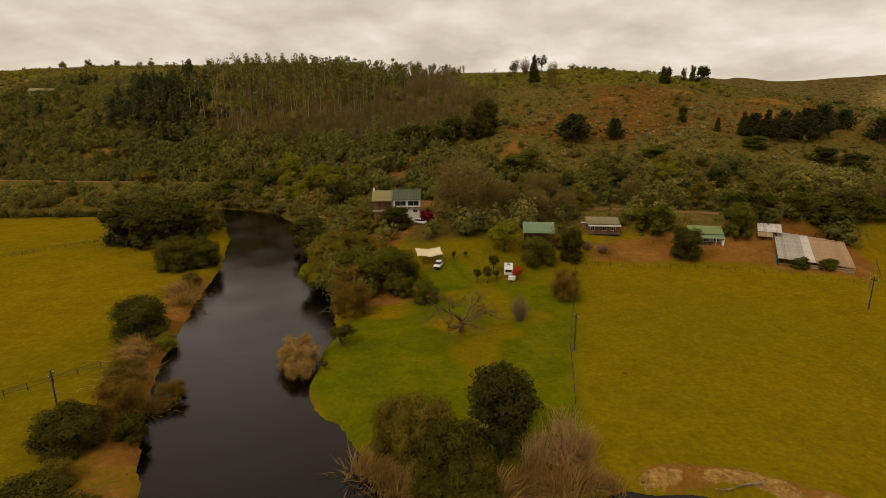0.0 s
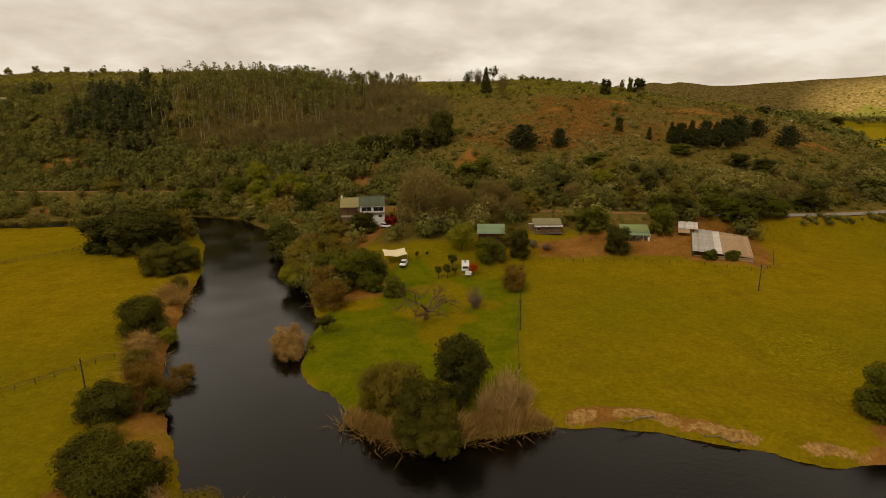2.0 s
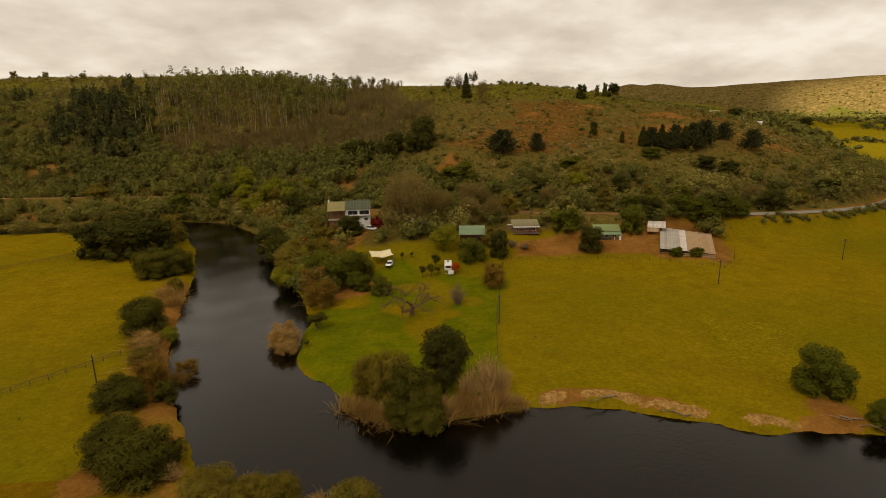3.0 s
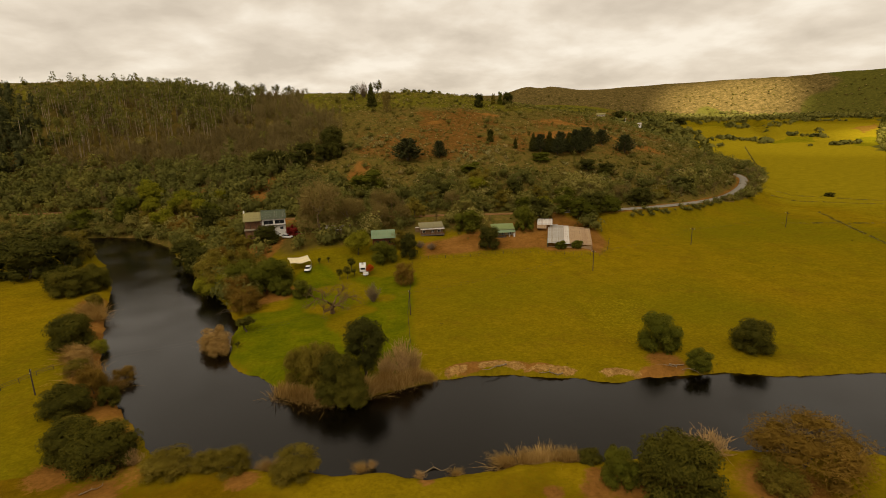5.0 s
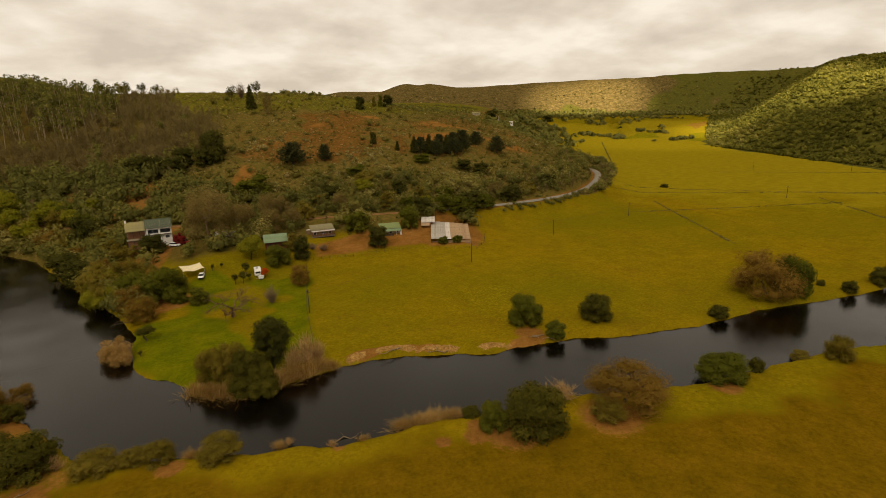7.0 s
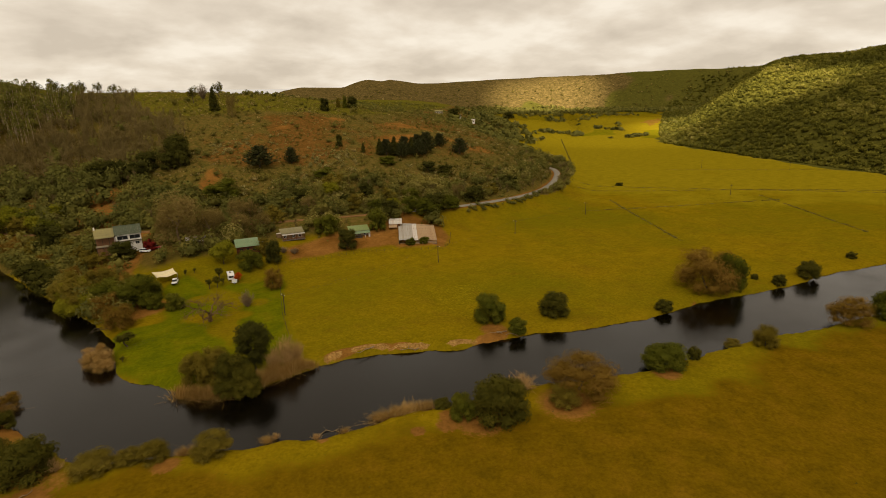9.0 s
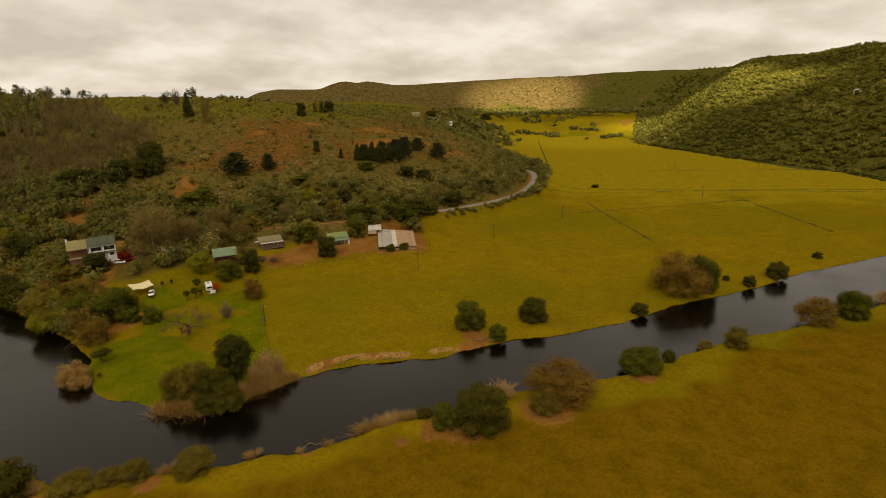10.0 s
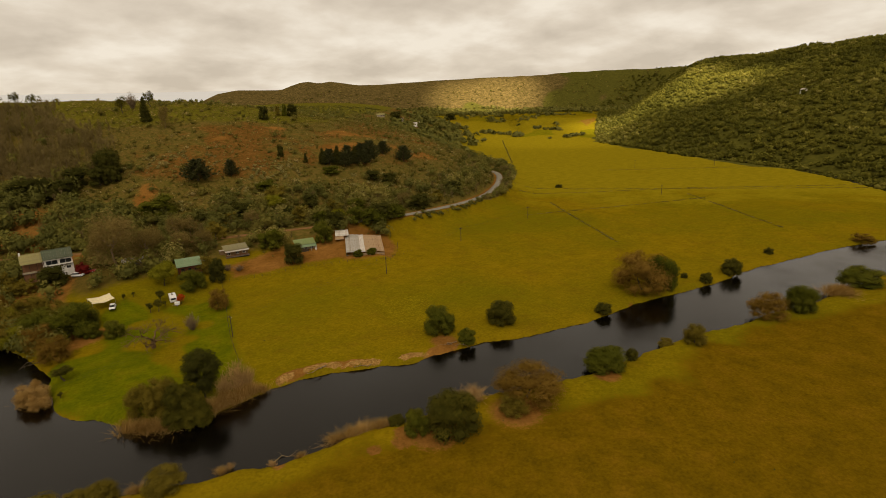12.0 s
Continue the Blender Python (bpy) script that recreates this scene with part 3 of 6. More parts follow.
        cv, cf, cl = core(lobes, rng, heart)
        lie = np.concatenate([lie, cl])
        # hearts get a tint below the sprays': a crown's inner shade as colour
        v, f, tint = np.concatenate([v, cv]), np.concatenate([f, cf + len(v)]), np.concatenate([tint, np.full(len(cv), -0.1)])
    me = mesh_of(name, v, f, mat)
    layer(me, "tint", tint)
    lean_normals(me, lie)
    return me


def limbs_mesh(name, limbs, mat, sides=5):
    """Tapered, bent limbs: each a row of (x, y, z, radius)."""
    verts, faces = [], []
    for limb in limbs:
        base = len(verts)
        pts = [Vector(p[:3]) for p in limb]
        for i, p in enumerate(limb):
            d = (pts[min(i + 1, len(pts) - 1)] - pts[max(i - 1, 0)]).normalized()
            a = d.orthogonal().normalized()
            b = d.cross(a)
            for k in range(sides):
                q = 2 * math.pi * k / sides
                verts.append(pts[i] + (a * math.cos(q) + b * math.sin(q)) * p[3])
        for i in range(len(limb) - 1):
            for k in range(sides):
                k2 = (k + 1) % sides
                faces.append((base + i * sides + k, base + i * sides + k2, base + (i + 1) * sides + k2, base + (i + 1) * sides + k))
    return mesh_of(name, np.array([tuple(v) for v in verts]), np.array(faces), mat, True)


def stem(start, end, r0, r1, rng, bend=0.12, n=4):
    start, end = np.array(start, float), np.array(end, float)
    size = np.linalg.norm(end - start)
    out = []
    for i in range(n + 1):
        s = i / n
        p = start + (end - start) * s + rng.normal(size=3) * size * bend * math.sin(math.pi * s) * 0.6
        out.append((*p, r0 + (r1 - r0) * s))
    return out


def dome_lobes(rng, w, h, low, n):
    """Lobes of an uneven crown, w across and h high, that begins at the height low."""
    r, rz, mid = w / 2, (h - low) / 2, (h + low) / 2
    out = [(0, 0, mid * 0.96, r * 0.70, r * 0.70, rz * 0.82)]
    for i in range(n):
        q = 2 * math.pi * (i * 0.618 + rng.uniform(-0.06, 0.06))
        p = rng.uniform(-0.5, 0.95)
        s = rng.uniform(0.28, 0.46)
        k = math.sqrt(max(0.0, 1 - p * p * 0.85)) * (1 - s) * rng.uniform(0.88, 1.12)
        out.append((r * k * math.cos(q), r * k * math.sin(q), max(mid + rz * p * (1 - s * 0.7), low + 0.4 * s * rz), r * s, r * s * rng.uniform(0.8, 1.1), rz * s * rng.uniform(0.9, 1.2)))
    if low < 0.3:
        for i in range(7):
            q = i * 0.9 + rng.uniform(-0.3, 0.3)
            s = rng.uniform(0.26, 0.38)
            out.append((r * 0.66 * math.cos(q), r * 0.66 * math.sin(q), 0.17 * h, r * s, r * s, 0.2 * h))
    return out


KINDS = {}


def kind_of_plant(key, name, label, category, meshes, size):
    """A kind: the parts that its plants share, and the width and height at which they are modelled."""
    KINDS.setdefault(key, []).append((name, label, category, meshes, size))


def plant(key, x, y, w, h, sink=0.12, label="", group=""):
    options = KINDS[key + "_far" if key + "_far" in KINDS and (y > 150 or x > 215) else key]
    rng = random.Random(int(x * 131 + y * 977))
    name, text, category, meshes, (pw, ph) = rng.choice(options)
    base = new(name)
    base.empty_display_size = 0.3
    z = max(ground(x, y), WATER_LEVEL)
    base.matrix_world = pose(x, y, z - sink, 0, 0, rng.uniform(0, 360)) @ Matrix.Diagonal((w / pw, w / pw * rng.uniform(0.92, 1.08), h / ph, 1))
    for part_name, me in meshes:
        part(part_name, me, None, base)
    return tagged(base, label or text, category, group or f"{name}s of the valley")


def make_kinds():
    def dome(key, name, label, mat, seed, w, h, count, size, lobes=11, low=0.0, category="bush", fill=0.4, heart=0.68, bark=BARK, slim=0.42):
        for v in range(4):
            rng = np.random.default_rng(seed + v % 2)
            ls = dome_lobes(rng, w, h, low, lobes)
            many, grow = (1.05, 0.9) if v < 2 else (0.36, 1.22)
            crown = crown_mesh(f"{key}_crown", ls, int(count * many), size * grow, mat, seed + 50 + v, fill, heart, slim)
            r = 0.022 * h + 0.05
            limbs = [stem((0, 0, 0), (rng.normal() * 0.3, rng.normal() * 0.3, max(low * 1.25, h * 0.4)), r, r * 0.6, rng)]
            top = limbs[0][-1][:3]
            for l in ls[1:7]:
                limbs.append(stem(top, l[:3], r * 0.5, r * 0.12, rng))
            wood = limbs_mesh(f"{key}_trunk", limbs, bark)
            kind_of_plant(key + ("" if v < 2 else "_far"), name, label, category, [("trunk", wood), ("crown", crown)], (w, h))

    dome("dark_bush", "bush", "dense dark green bush on the grassy river bank", DARK, 11, 10, 8, 10500, 0.21, 13)
    dome("green_bush", "bush", "rounded mid-green bush beside the river", GREEN, 21, 8, 6, 8500, 0.18)
    dome("olive_bush", "bush", "olive-brown bush with thin foliage on the bank", OLIVE, 31, 8, 5.5, 8500, 0.2, fill=0.6, heart=0.55, slim=0.25)
    dome("brown_bush", "bush", "half-bare brown bush with dry winter leaves", BROWN, 41, 12, 8, 12000, 0.27, 13, fill=0.75, heart=0.42, slim=0.16)
    dome("small_bush", "bush", "small dark green bush at the water's edge", DARK, 51, 4, 3.2, 3200, 0.13, 8)
    dome("dark_tree", "tree", "tall dark evergreen tree with a clumped crown", DEEP, 61, 9, 12, 6800, 0.27, 12, 0.2, "tree", 0.45, 0.6)
    dome("green_tree", "tree", "leafy green tree with a rounded crown", GREEN, 71, 11, 10, 6800, 0.27, 12, 0.2, "tree", 0.45, 0.62)
    dome("olive_tree", "tree", "olive-green tree with loose foliage", OLIVE, 81, 11, 10, 6800, 0.3, 12, 0.2, "tree", 0.6, 0.55, BARK, 0.25)
    dome("drooping_bush", "bush", "pale yellow-brown bush drooping over the water", YELLOW, 151, 8, 6, 5200, 0.5, 12, 0.2, "bush", 0.9, 0.35, PALE_BARK, 0.1)
    dome("yellow_tree", "tree", "yellow-green tree in fresh leaf", YELLOW, 91, 11, 10, 8500, 0.25, 12, 1.2, "tree", 0.5, 0.6)
    dome("brown_tree", "tree", "big half-bare tree with brown twigs", GOLDEN, 101, 18, 20, 30000, 0.3, 20, 0.25, "tree", 0.8, 0.0, PALE_BARK, 0.2)
    dome("gum_tree", "gum_tree", "tall sparse gum tree on the hill crest", DARK, 141, 6, 10, 3600, 0.3, 9, 1.2, "tree", 0.9, 0.0, BARK, 0.2)
    dome("rust_tree", "tree", "small tree with bright rust-red leaves", RUST, 111, 4, 4.2, 2600, 0.14, 8, 0.8, "tree", 0.6, 0.4)
    dome("wine_bush", "bush", "dark red shrub beside the house", WINE, 121, 4, 4.2, 2600, 0.14, 8, 0.2, fill=0.5)
    dome("sapling", "sapling", "young round-headed tree on the lawn", DARK, 131, 2.6, 4, 1500, 0.11, 7, 1.4, "sapling", 0.5, 0.5)

    dome("straw_bush", "bush", "tan dry bush drooping over the waterline", STRAW, 161, 6, 5, 7000, 0.34, 14, 0.0, "bush", 0.85, 0.0, PALE_BARK, 0.1)

    # dark tree of separate cloud-like clumps on a forked trunk
    for v in range(2):
        rng = np.random.default_rng(180 + v)
        lobes, limbs = [], [stem((0, 0, 0), (0.2, 0.1, 4.2), 0.3, 0.2, rng, 0.05)]
        for i in range(24):
            q, z = i * 2.4 + rng.uniform(-0.4, 0.4), 2.2 + 8.8 * ((i + 0.5) / 24) ** 0.9
            k = 3.3 * math.sqrt(max(0.08, 1 - ((z - 6.2) / 5.6) ** 2)) * rng.uniform(0.55, 1.0)
            r = rng.uniform(1.2, 1.85)
            lobes.append((k * math.cos(q), k * math.sin(q), z, r * 1.15, r * 1.15, r * 0.8))
            limbs.append(stem((0.1, 0.05, min(4.0, z * 0.55)), lobes[-1][:3], 0.1, 0.03, rng, 0.1, 3))
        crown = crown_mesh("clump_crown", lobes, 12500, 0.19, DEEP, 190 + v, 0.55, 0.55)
        kind_of_plant("clump_tree", "tree", "tall dark evergreen tree with separate cloud-like clumps", "tree", [("trunk", limbs_mesh("clump_trunk", limbs, BARK)), ("crown", crown)], (8.6, 12.2))

    for v in range(2):
        rng = np.random.default_rng(200 + v)
        # conifer: tiers of boughs on a straight trunk
        lobes = []
        for i in range(9):
            s = i / 8
            for k in range(5 if i < 6 else 3):
                q = k * 2.4 + i * 0.9 + rng.uniform(0, 0.5)
                reach = (1 - s) ** 0.55 * 1.7 * rng.uniform(0.75, 1.1)
                lobes.append((reach * math.cos(q), reach * math.sin(q), 1.2 + 8.6 * s + rng.uniform(-0.3, 0.3), 1.35 * (1 - 0.45 * s), 1.35 * (1 - 0.45 * s), 1.0))
        crown = crown_mesh("conifer_crown", lobes, 5200, 0.24, DEEP, 210 + v, 0.5, 0.45)
        wood = limbs_mesh("conifer_trunk", [stem((0, 0, 0), (0.1, 0, 9.6), 0.24, 0.05, rng, 0.02)], BARK)
        kind_of_plant("conifer", "conifer", "dark conical conifer on the heath slope", "tree", [("trunk", wood), ("crown", crown)], (6.2, 11))

        # broad pine of upswept boughs
        lobes, boughs = [], [stem((0, 0, 0), (0, 0, 9.5), 0.3, 0.06, rng, 0.02)]
        for i in range(46):
            q, z = i * 2.4 + rng.uniform(-0.3, 0.3), 0.6 + 8.2 * (i / 46) ** 1.15
            size = (5.6 - 0.5 * z) * rng.uniform(0.75, 1.1)
            tip = np.array((size * math.cos(q), size * math.sin(q), z + 0.42 * size + 0.5))
            boughs.append(stem((0, 0, z), tip, 0.07, 0.02, rng, 0.03, 3))
            for k, r in ((0.45, 0.75), (0.75, 0.62), (1.0, 0.4)):
                lobes.append((tip[0] * k, tip[1] * k, z + (tip[2] - z) * k ** 1.3, r, r, r * 1.1))
        crown = crown_mesh("pine_crown", lobes, 6000, 0.24, PINE, 230 + v, 0.6, 0.55, 0.3)
        kind_of_plant("broad_pine", "pine", "broad dark pine with upswept boughs on the heath", "tree", [("trunk", limbs_mesh("pine_trunk", boughs, BARK)), ("crown", crown)], (10.6, 11.4))

        # bare deciduous tree
        def branch(at, way, size, r, level, out):
            way = unit(np.asarray(way, float))
            end = np.asarray(at) + way * size
            limb = stem(at, end, r, r * 0.55, rng, 0.16, 3)
            out.append(limb)
            if level == 0:
                return
            for i in range(4 if level > 1 else 5):
                s = rng.uniform(0.4, 1.0)
                q = np.asarray(at) + (end - at) * s
                branch(q, way * 0.7 + unit(rng.normal(size=3)) * 0.85 + [0, 0, 0.16], size * rng.uniform(0.5, 0.75), r * 0.5 * (1.1 - 0.35 * s), level - 1, out)

        out = [stem((0, 0, 0), (0.1, 0.1, 2.0), 0.42, 0.34, rng, 0.05)]
        for i in range(6):
            q = i * 1.05 + rng.uniform(-0.2, 0.2)
            branch((0.1, 0.1, 1.7 + 0.15 * i), (math.cos(q), math.sin(q), 0.35 + 0.12 * i), 3.6, 0.2, 3, out)
        kind_of_plant("bare_tree", "bare_tree", "leafless spreading oak with crooked branches on the lawn", "tree", [("trunk", limbs_mesh("bare_limbs", out[:1], OAK, 7)), ("limb_work", limbs_mesh("bare_branches", out[1:], OAK, 4))], (12, 8.4))

        # grey twiggy shrub
        for key, mat, label in (("twig_shrub", TWIG, "tan leafless shrub of fine twigs"), ("grey_shrub", PALE_BARK, "grey leafless shrub of fine twigs")):
            out = []
            for i in range(80):
                q, t = rng.uniform(0, 2 * math.pi), rng.uniform(0.1, 1.1)
                top = (1.9 * t * math.cos(q), 1.9 * t * math.sin(q), 4.2 * (1.15 - 0.45 * t) * rng.uniform(0.7, 1))
                out.append(stem((0.2 * math.cos(q), 0.2 * math.sin(q), 0), top, 0.045, 0.012, rng, 0.12, 4))
                for j in range(4):
                    p = np.array(out[-1][2 + j % 3][:3]) if not j else np.array(out[-1 - j][rng.integers(1, 4)][:3])
                    out.append(stem(p, p + rng.normal(size=3) * 0.45 + [0, 0, 0.5], 0.02, 0.008, rng, 0.1, 2))
            kind_of_plant(key, "bare_shrub", label, "shrub", [("wood", limbs_mesh("shrub_wood", out, mat, 3))], (4, 4.4))

        # reeds: thin arching blades
        n = 640
        root = rng.normal(size=(n, 2)) * [1.35, 1.1]
        lean = root * rng.uniform(0.0, 0.7, (n, 1)) + rng.normal(size=(n, 2)) * 0.6 + [0.7, 0.3]
        tall = rng.uniform(0.5, 3.9, n) * np.exp(-0.07 * (root ** 2).sum(1))
        side = unit(np.concatenate([rng.normal(size=(n, 2)), np.zeros((n, 1))], 1)) * rng.uniform(0.02, 0.06, (n, 1))
        foot = np.concatenate([root, np.full((n, 1), -0.1)], 1)
        mid = foot + np.concatenate([lean * 0.4, (tall * 0.62)[:, None]], 1)
        tip = foot + np.concatenate([lean * 1.25, tall[:, None]], 1)
        verts = np.stack([foot - side, foot + side, mid + side, mid - side, tip + side * 0.4, tip - side * 0.4], 1).reshape(-1, 3)
        k = np.arange(n)[:, None] * 6
        faces = np.concatenate([k + [0, 1, 2, 3], k + [3, 2, 4, 5]])
        me = mesh_of("reed_blades", verts, faces, STRAW)
        layer(me, "tint", np.repeat(rng.random(n) * 0.7, 6))
        kind_of_plant("reeds", "reed_clump", "clump of dry straw-coloured reeds at the waterline", "reeds", [("foliage", me)], (4.6, 3.2))


make_kinds()

# ---------------------------------------------------------------- single trees, bushes and reeds
PLANTS = {
    "broad_pine": [(50.5, 240.3, 23.0, 14.0), (68, 240.2, 10.5, 11), (154.4, 237.3, 17, 16.0), (170.6, 247.7, 14, 10), (180.2, 237.3, 16, 12.5), (126, 237, 13, 11.5), (134.5, 232.5, 14, 11.0), (139, 238, 14, 12.5), (146, 233, 15, 12.0), (149.5, 240, 14, 13.5)],
    "clump_tree": [(4.6, 57.8, 8.6, 12.8)],
    "straw_bush": [(-28.4, 85.6, 7.6, 5.6), (-27.2, 81.6, 5.0, 3.8), (-57.2, 85.2, 5.6, 3.4), (-55.0, 80.6, 5.0, 3.0)],
    "dark_bush": [(1.0, 50.0, 7.6, 4.6), (-3.0, 51.8, 6.4, 4.8), (41.8, 9.4, 11.8, 9.4), (88.3, 44.3, 9.4, 6.7), (185.8, 20.7, 7.7, 6.0), (-1.2, 53.8, 8.2, 8.2), (0.6, 51.4, 6.4, 5.6), (-38.6, 40.6, 11, 6.8), (-44, 44.5, 9.5, 6.0),
                  (-50.4, 59.5, 9.6, 5.6), (-62.1, 95.5, 11.5, 7.6), (-79, 142, 12, 8.0), (-73.5, 146, 11, 8.2), (-84, 150, 12, 8)],
    "brown_bush": [(-76.5, 236, 8, 7), (-63, 217, 7, 6), (-59, 214, 9, 7.5), (-61.5, 221, 8, 7), (-47, 190, 8, 6.5), (-37, 160, 8, 7), (63.0, 8.6, 18.0, 7.8), (151.9, -5.8, 12.0, 7.8), (145.0, 32.6, 21.5, 14), (272.5, 3.7, 11.3, 4.6), (-48.2, 66.4, 7.0, 6.2), (-23.0, 106.2, 9.7, 7.5),
                   (23.8, 115.6, 7.3, 7.6), (-26, 118, 9, 8), (-45, 74, 5, 3.4), (-50, 71, 6, 3.0)],
    "olive_bush": [(56.3, 6.2, 7.3, 4.0), (112.5, 3.9, 4.6, 2.2), (117.9, -1.4, 7.0, 5.4), (-8.2, 60.0, 7.6, 7.0), (-4.6, 57.0, 8.4, 8.8), (-28.2, 35.7, 8.2, 3.3), (-22.8, 35.2, 5.2, 2.6),
                   (-18.7, 33.6, 6.4, 3.4), (-9.5, 29.6, 8.9, 3.5), (-55, 78, 6, 3), (-67, 126, 6, 4), (-47, 52, 5, 3)],
    "twig_shrub": [(52.3, 15.6, 9.0, 3.9), (8.6, 24.2, 2.4, 1.8), (2, 29, 2, 1.6), (12.0, 56.2, 8.0, 8.6), (8.8, 55.6, 6, 6.4), (14.5, 56.6, 5, 6), (-34, 39, 4, 3)],
    "grey_shrub": [(12.2, 102.5, 5.3, 6.2), (47.2, 397.6, 9.4, 13.0), (36, 148, 5, 3), (40, 146.5, 5, 3)],
    "green_bush": [(88.3, 6.4, 11.8, 5.9), (164.3, -10.5, 9.6, 9.0), (205.0, -14.3, 15.4, 6.2), (69.8, 51.5, 10.0, 8.1), (71.3, 40.5, 5.4, 4.2), (151.5, 29.0, 11.8, 13.0),
                   (-7.7, 113.3, 6.6, 5.2), (88.4, 136.0, 4.6, 3.0), (94.0, 133.8, 4.8, 3.2), (121.5, 226.5, 10.6, 4.9), (35.6, 13.6, 5.5, 5.2), (-13, 117.5, 5.5, 4.5)],
    "small_bush": [(97.0, 4.3, 3.6, 3.9), (118.5, 29.0, 5.8, 3.9), (169.6, 22.1, 4.9, 4.0), (167.8, 29.6, 2.9, 2.2), (222.3, 22.6, 4.3, 2.9), (301.6, 206.2, 6.1, 3.1),
                   (34.6, 19.9, 4.0, 2.6), (37, 17.5, 3, 3.4), (-44, 62, 4.5, 4)],
    "dark_tree": [(59.6, 198, 11, 8), (150, 178.5, 12, 8), (156, 183, 10, 7), (143.4, 215.5, 11, 6), (152.4, 212, 11, 5.5), (93.7, 196, 9, 6.5), (192, 198, 11, 6.5), (441, 655, 22, 15), (860, 1056, 26, 18), (80, 190, 8, 6), (6.8, 259, 10, 9.5), (12.8, 259, 10.6, 14), (11.3, 275, 9.7, 11.4), (-8, 255, 12, 10), (-18, 262, 13, 11), (-3, 266, 12, 11), (-26, 268, 12, 11), (-112, 172, 15, 13), (-101, 168, 15, 14), (-93, 176, 14, 14), (-106, 183, 16, 15), (-49, 168.5, 12, 11), (-44, 158, 10, 9), (-20.0, 167.6, 11, 7.4),
                  (30.3, 140.8, 6.8, 8.9), (62.5, 144.3, 9.2, 8.9), (101.9, 253.4, 4.7, 7.3), (13.0, 268.5, 16.0, 14.8), (119.6, 326, 7.8, 9.4), (-46.2, 205.0, 14.3, 12.7), (118.9, 166.0, 13.5, 8.9),
                  (92.6, 165.7, 11.3, 8.2), (146, 338, 8.5, 10)],
    "gum_tree": [(-136, 485, 11, 8), (-116, 466, 10, 8), (-100, 459, 14, 10.5), (-87, 474, 11, 8.5), (-76, 487, 10, 8), (-52, 488, 10, 14), (-35, 472, 14, 13), (-22, 480, 8, 11),
                 (-68, 505, 9, 10), (-11, 470, 7, 9), (-150, 470, 12, 9), (39, 388, 9, 13), (58, 392, 8, 12.5), (-165, 450, 12, 9)],
    "drooping_bush": [(-32.9, 139, 9, 8), (-37, 143, 8, 7), (-30, 127, 8, 7.5), (-46, 176, 8, 7), (-55.5, 92, 5, 3), (-24.5, 110, 6, 5)],
    "sapling": [(-21.6, 90.7, 5.8, 3.6), (-22.9, 81.7, 1.6, 1.6), (4.2, 127.0, 2.6, 3.6), (6.7, 126.9, 3.0, 4.3), (9.1, 129.4, 1.9, 2.7), (8.6, 132.4, 3.4, 4.8), (-1.5, 139, 1.6, 2.4), (1.5, 140, 1.5, 2.2)],
    "olive_tree": [(-28.5, 169.0, 8, 6.0), (-33, 172, 9, 7.5), (41, 179, 11, 9), (83.4, 184, 11, 9), (52, 195.4, 9, 6.5), (103.8, 190, 11, 7), (169.7, 188, 11, 6.5), (-72, 234, 10, 8), (-80, 243, 10, 8.5), (-66, 224, 9, 7.5), (-430, 600, 9, 8), (-335, 605, 8, 7), (-400, 598, 8, 8), (-372, 604, 7, 6), (-58, 229, 11, 9), (-40, 196, 9, 8), (-52, 205, 9, 8), (-68, 241, 10, 8), (-36, 181, 9, 8), (-93.3, 190.3, 13.2, 13.0), (-33.2, 131.6, 13.9, 11.6), (-27, 138, 12, 11), (27.9, 149.0, 8.3, 7.0), (78.6, 203.6, 13.4, 9.3), (134.8, 338.2, 3.7, 8.2), (-166.5, 280.6, 14.4, 8.6),
                   (-38, 146, 12, 10.5), (-20, 133, 9, 8)],
    "green_tree": [(25.0, 214.0, 17, 10.5), (79, 218.3, 13, 5.5), (91, 177, 9, 7.5), (113.7, 163.5, 14, 9.5), (123.5, 166, 9, 7), (116.3, 188, 10, 6.5), (-46, 212, 10, 9), (-55, 236, 11, 10), (-18.9, 122.0, 13.0, 11.0), (-25.5, 125, 11, 10), (-14, 128, 9, 8), (20.8, 138.2, 10.2, 8.0), (59.1, 160.9, 12.3, 9.4), (81.3, 155.3, 9.7, 10.3), (140.1, 338.3, 3.7, 9.7), (-90.9, 250.2, 14.8, 13.0),
                   (-112.2, 254.7, 15.1, 10.8), (106.2, 166.8, 13.5, 8.9), (128.1, 165.9, 10.4, 7.5)],
    "bare_tree": [(0.1, 96.6, 18.5, 9.0)],
    "brown_tree": [(25.9, 184, 9, 13), (32.4, 189, 8, 11), (60, 188, 8, 9), (145, 186, 9, 8), (0.5, 166, 19, 22.0), (11, 165, 12, 15), (53.1, 318.9, 7.0, 15.1), (14, 171, 12, 13), (24, 168, 10, 11), (33, 170, 9, 10), (-4, 176, 10, 12)],
    "yellow_tree": [(75.3, 197.1, 12, 9), (99.5, 176, 8.5, 7), (-64, 236, 11, 11), (-52, 222, 8, 9), (-78, 244, 11, 10), (-82.3, 263, 15, 12.5), (-61, 246, 11, 9.5), (-45, 236, 10.5, 9), (12.4, 144.0, 10.0, 9.0), (-83.7, 267.8, 13.3, 13.0), (-63.6, 252.7, 8.5, 8.4), (-69.8, 226.8, 12.5, 10.4), (-36.5, 127, 8, 7)],
    "wine_bush": [(-10.6, 169.8, 6.0, 4.8)],
    "rust_tree": [(14.6, 129.6, 3.2, 3.6)],
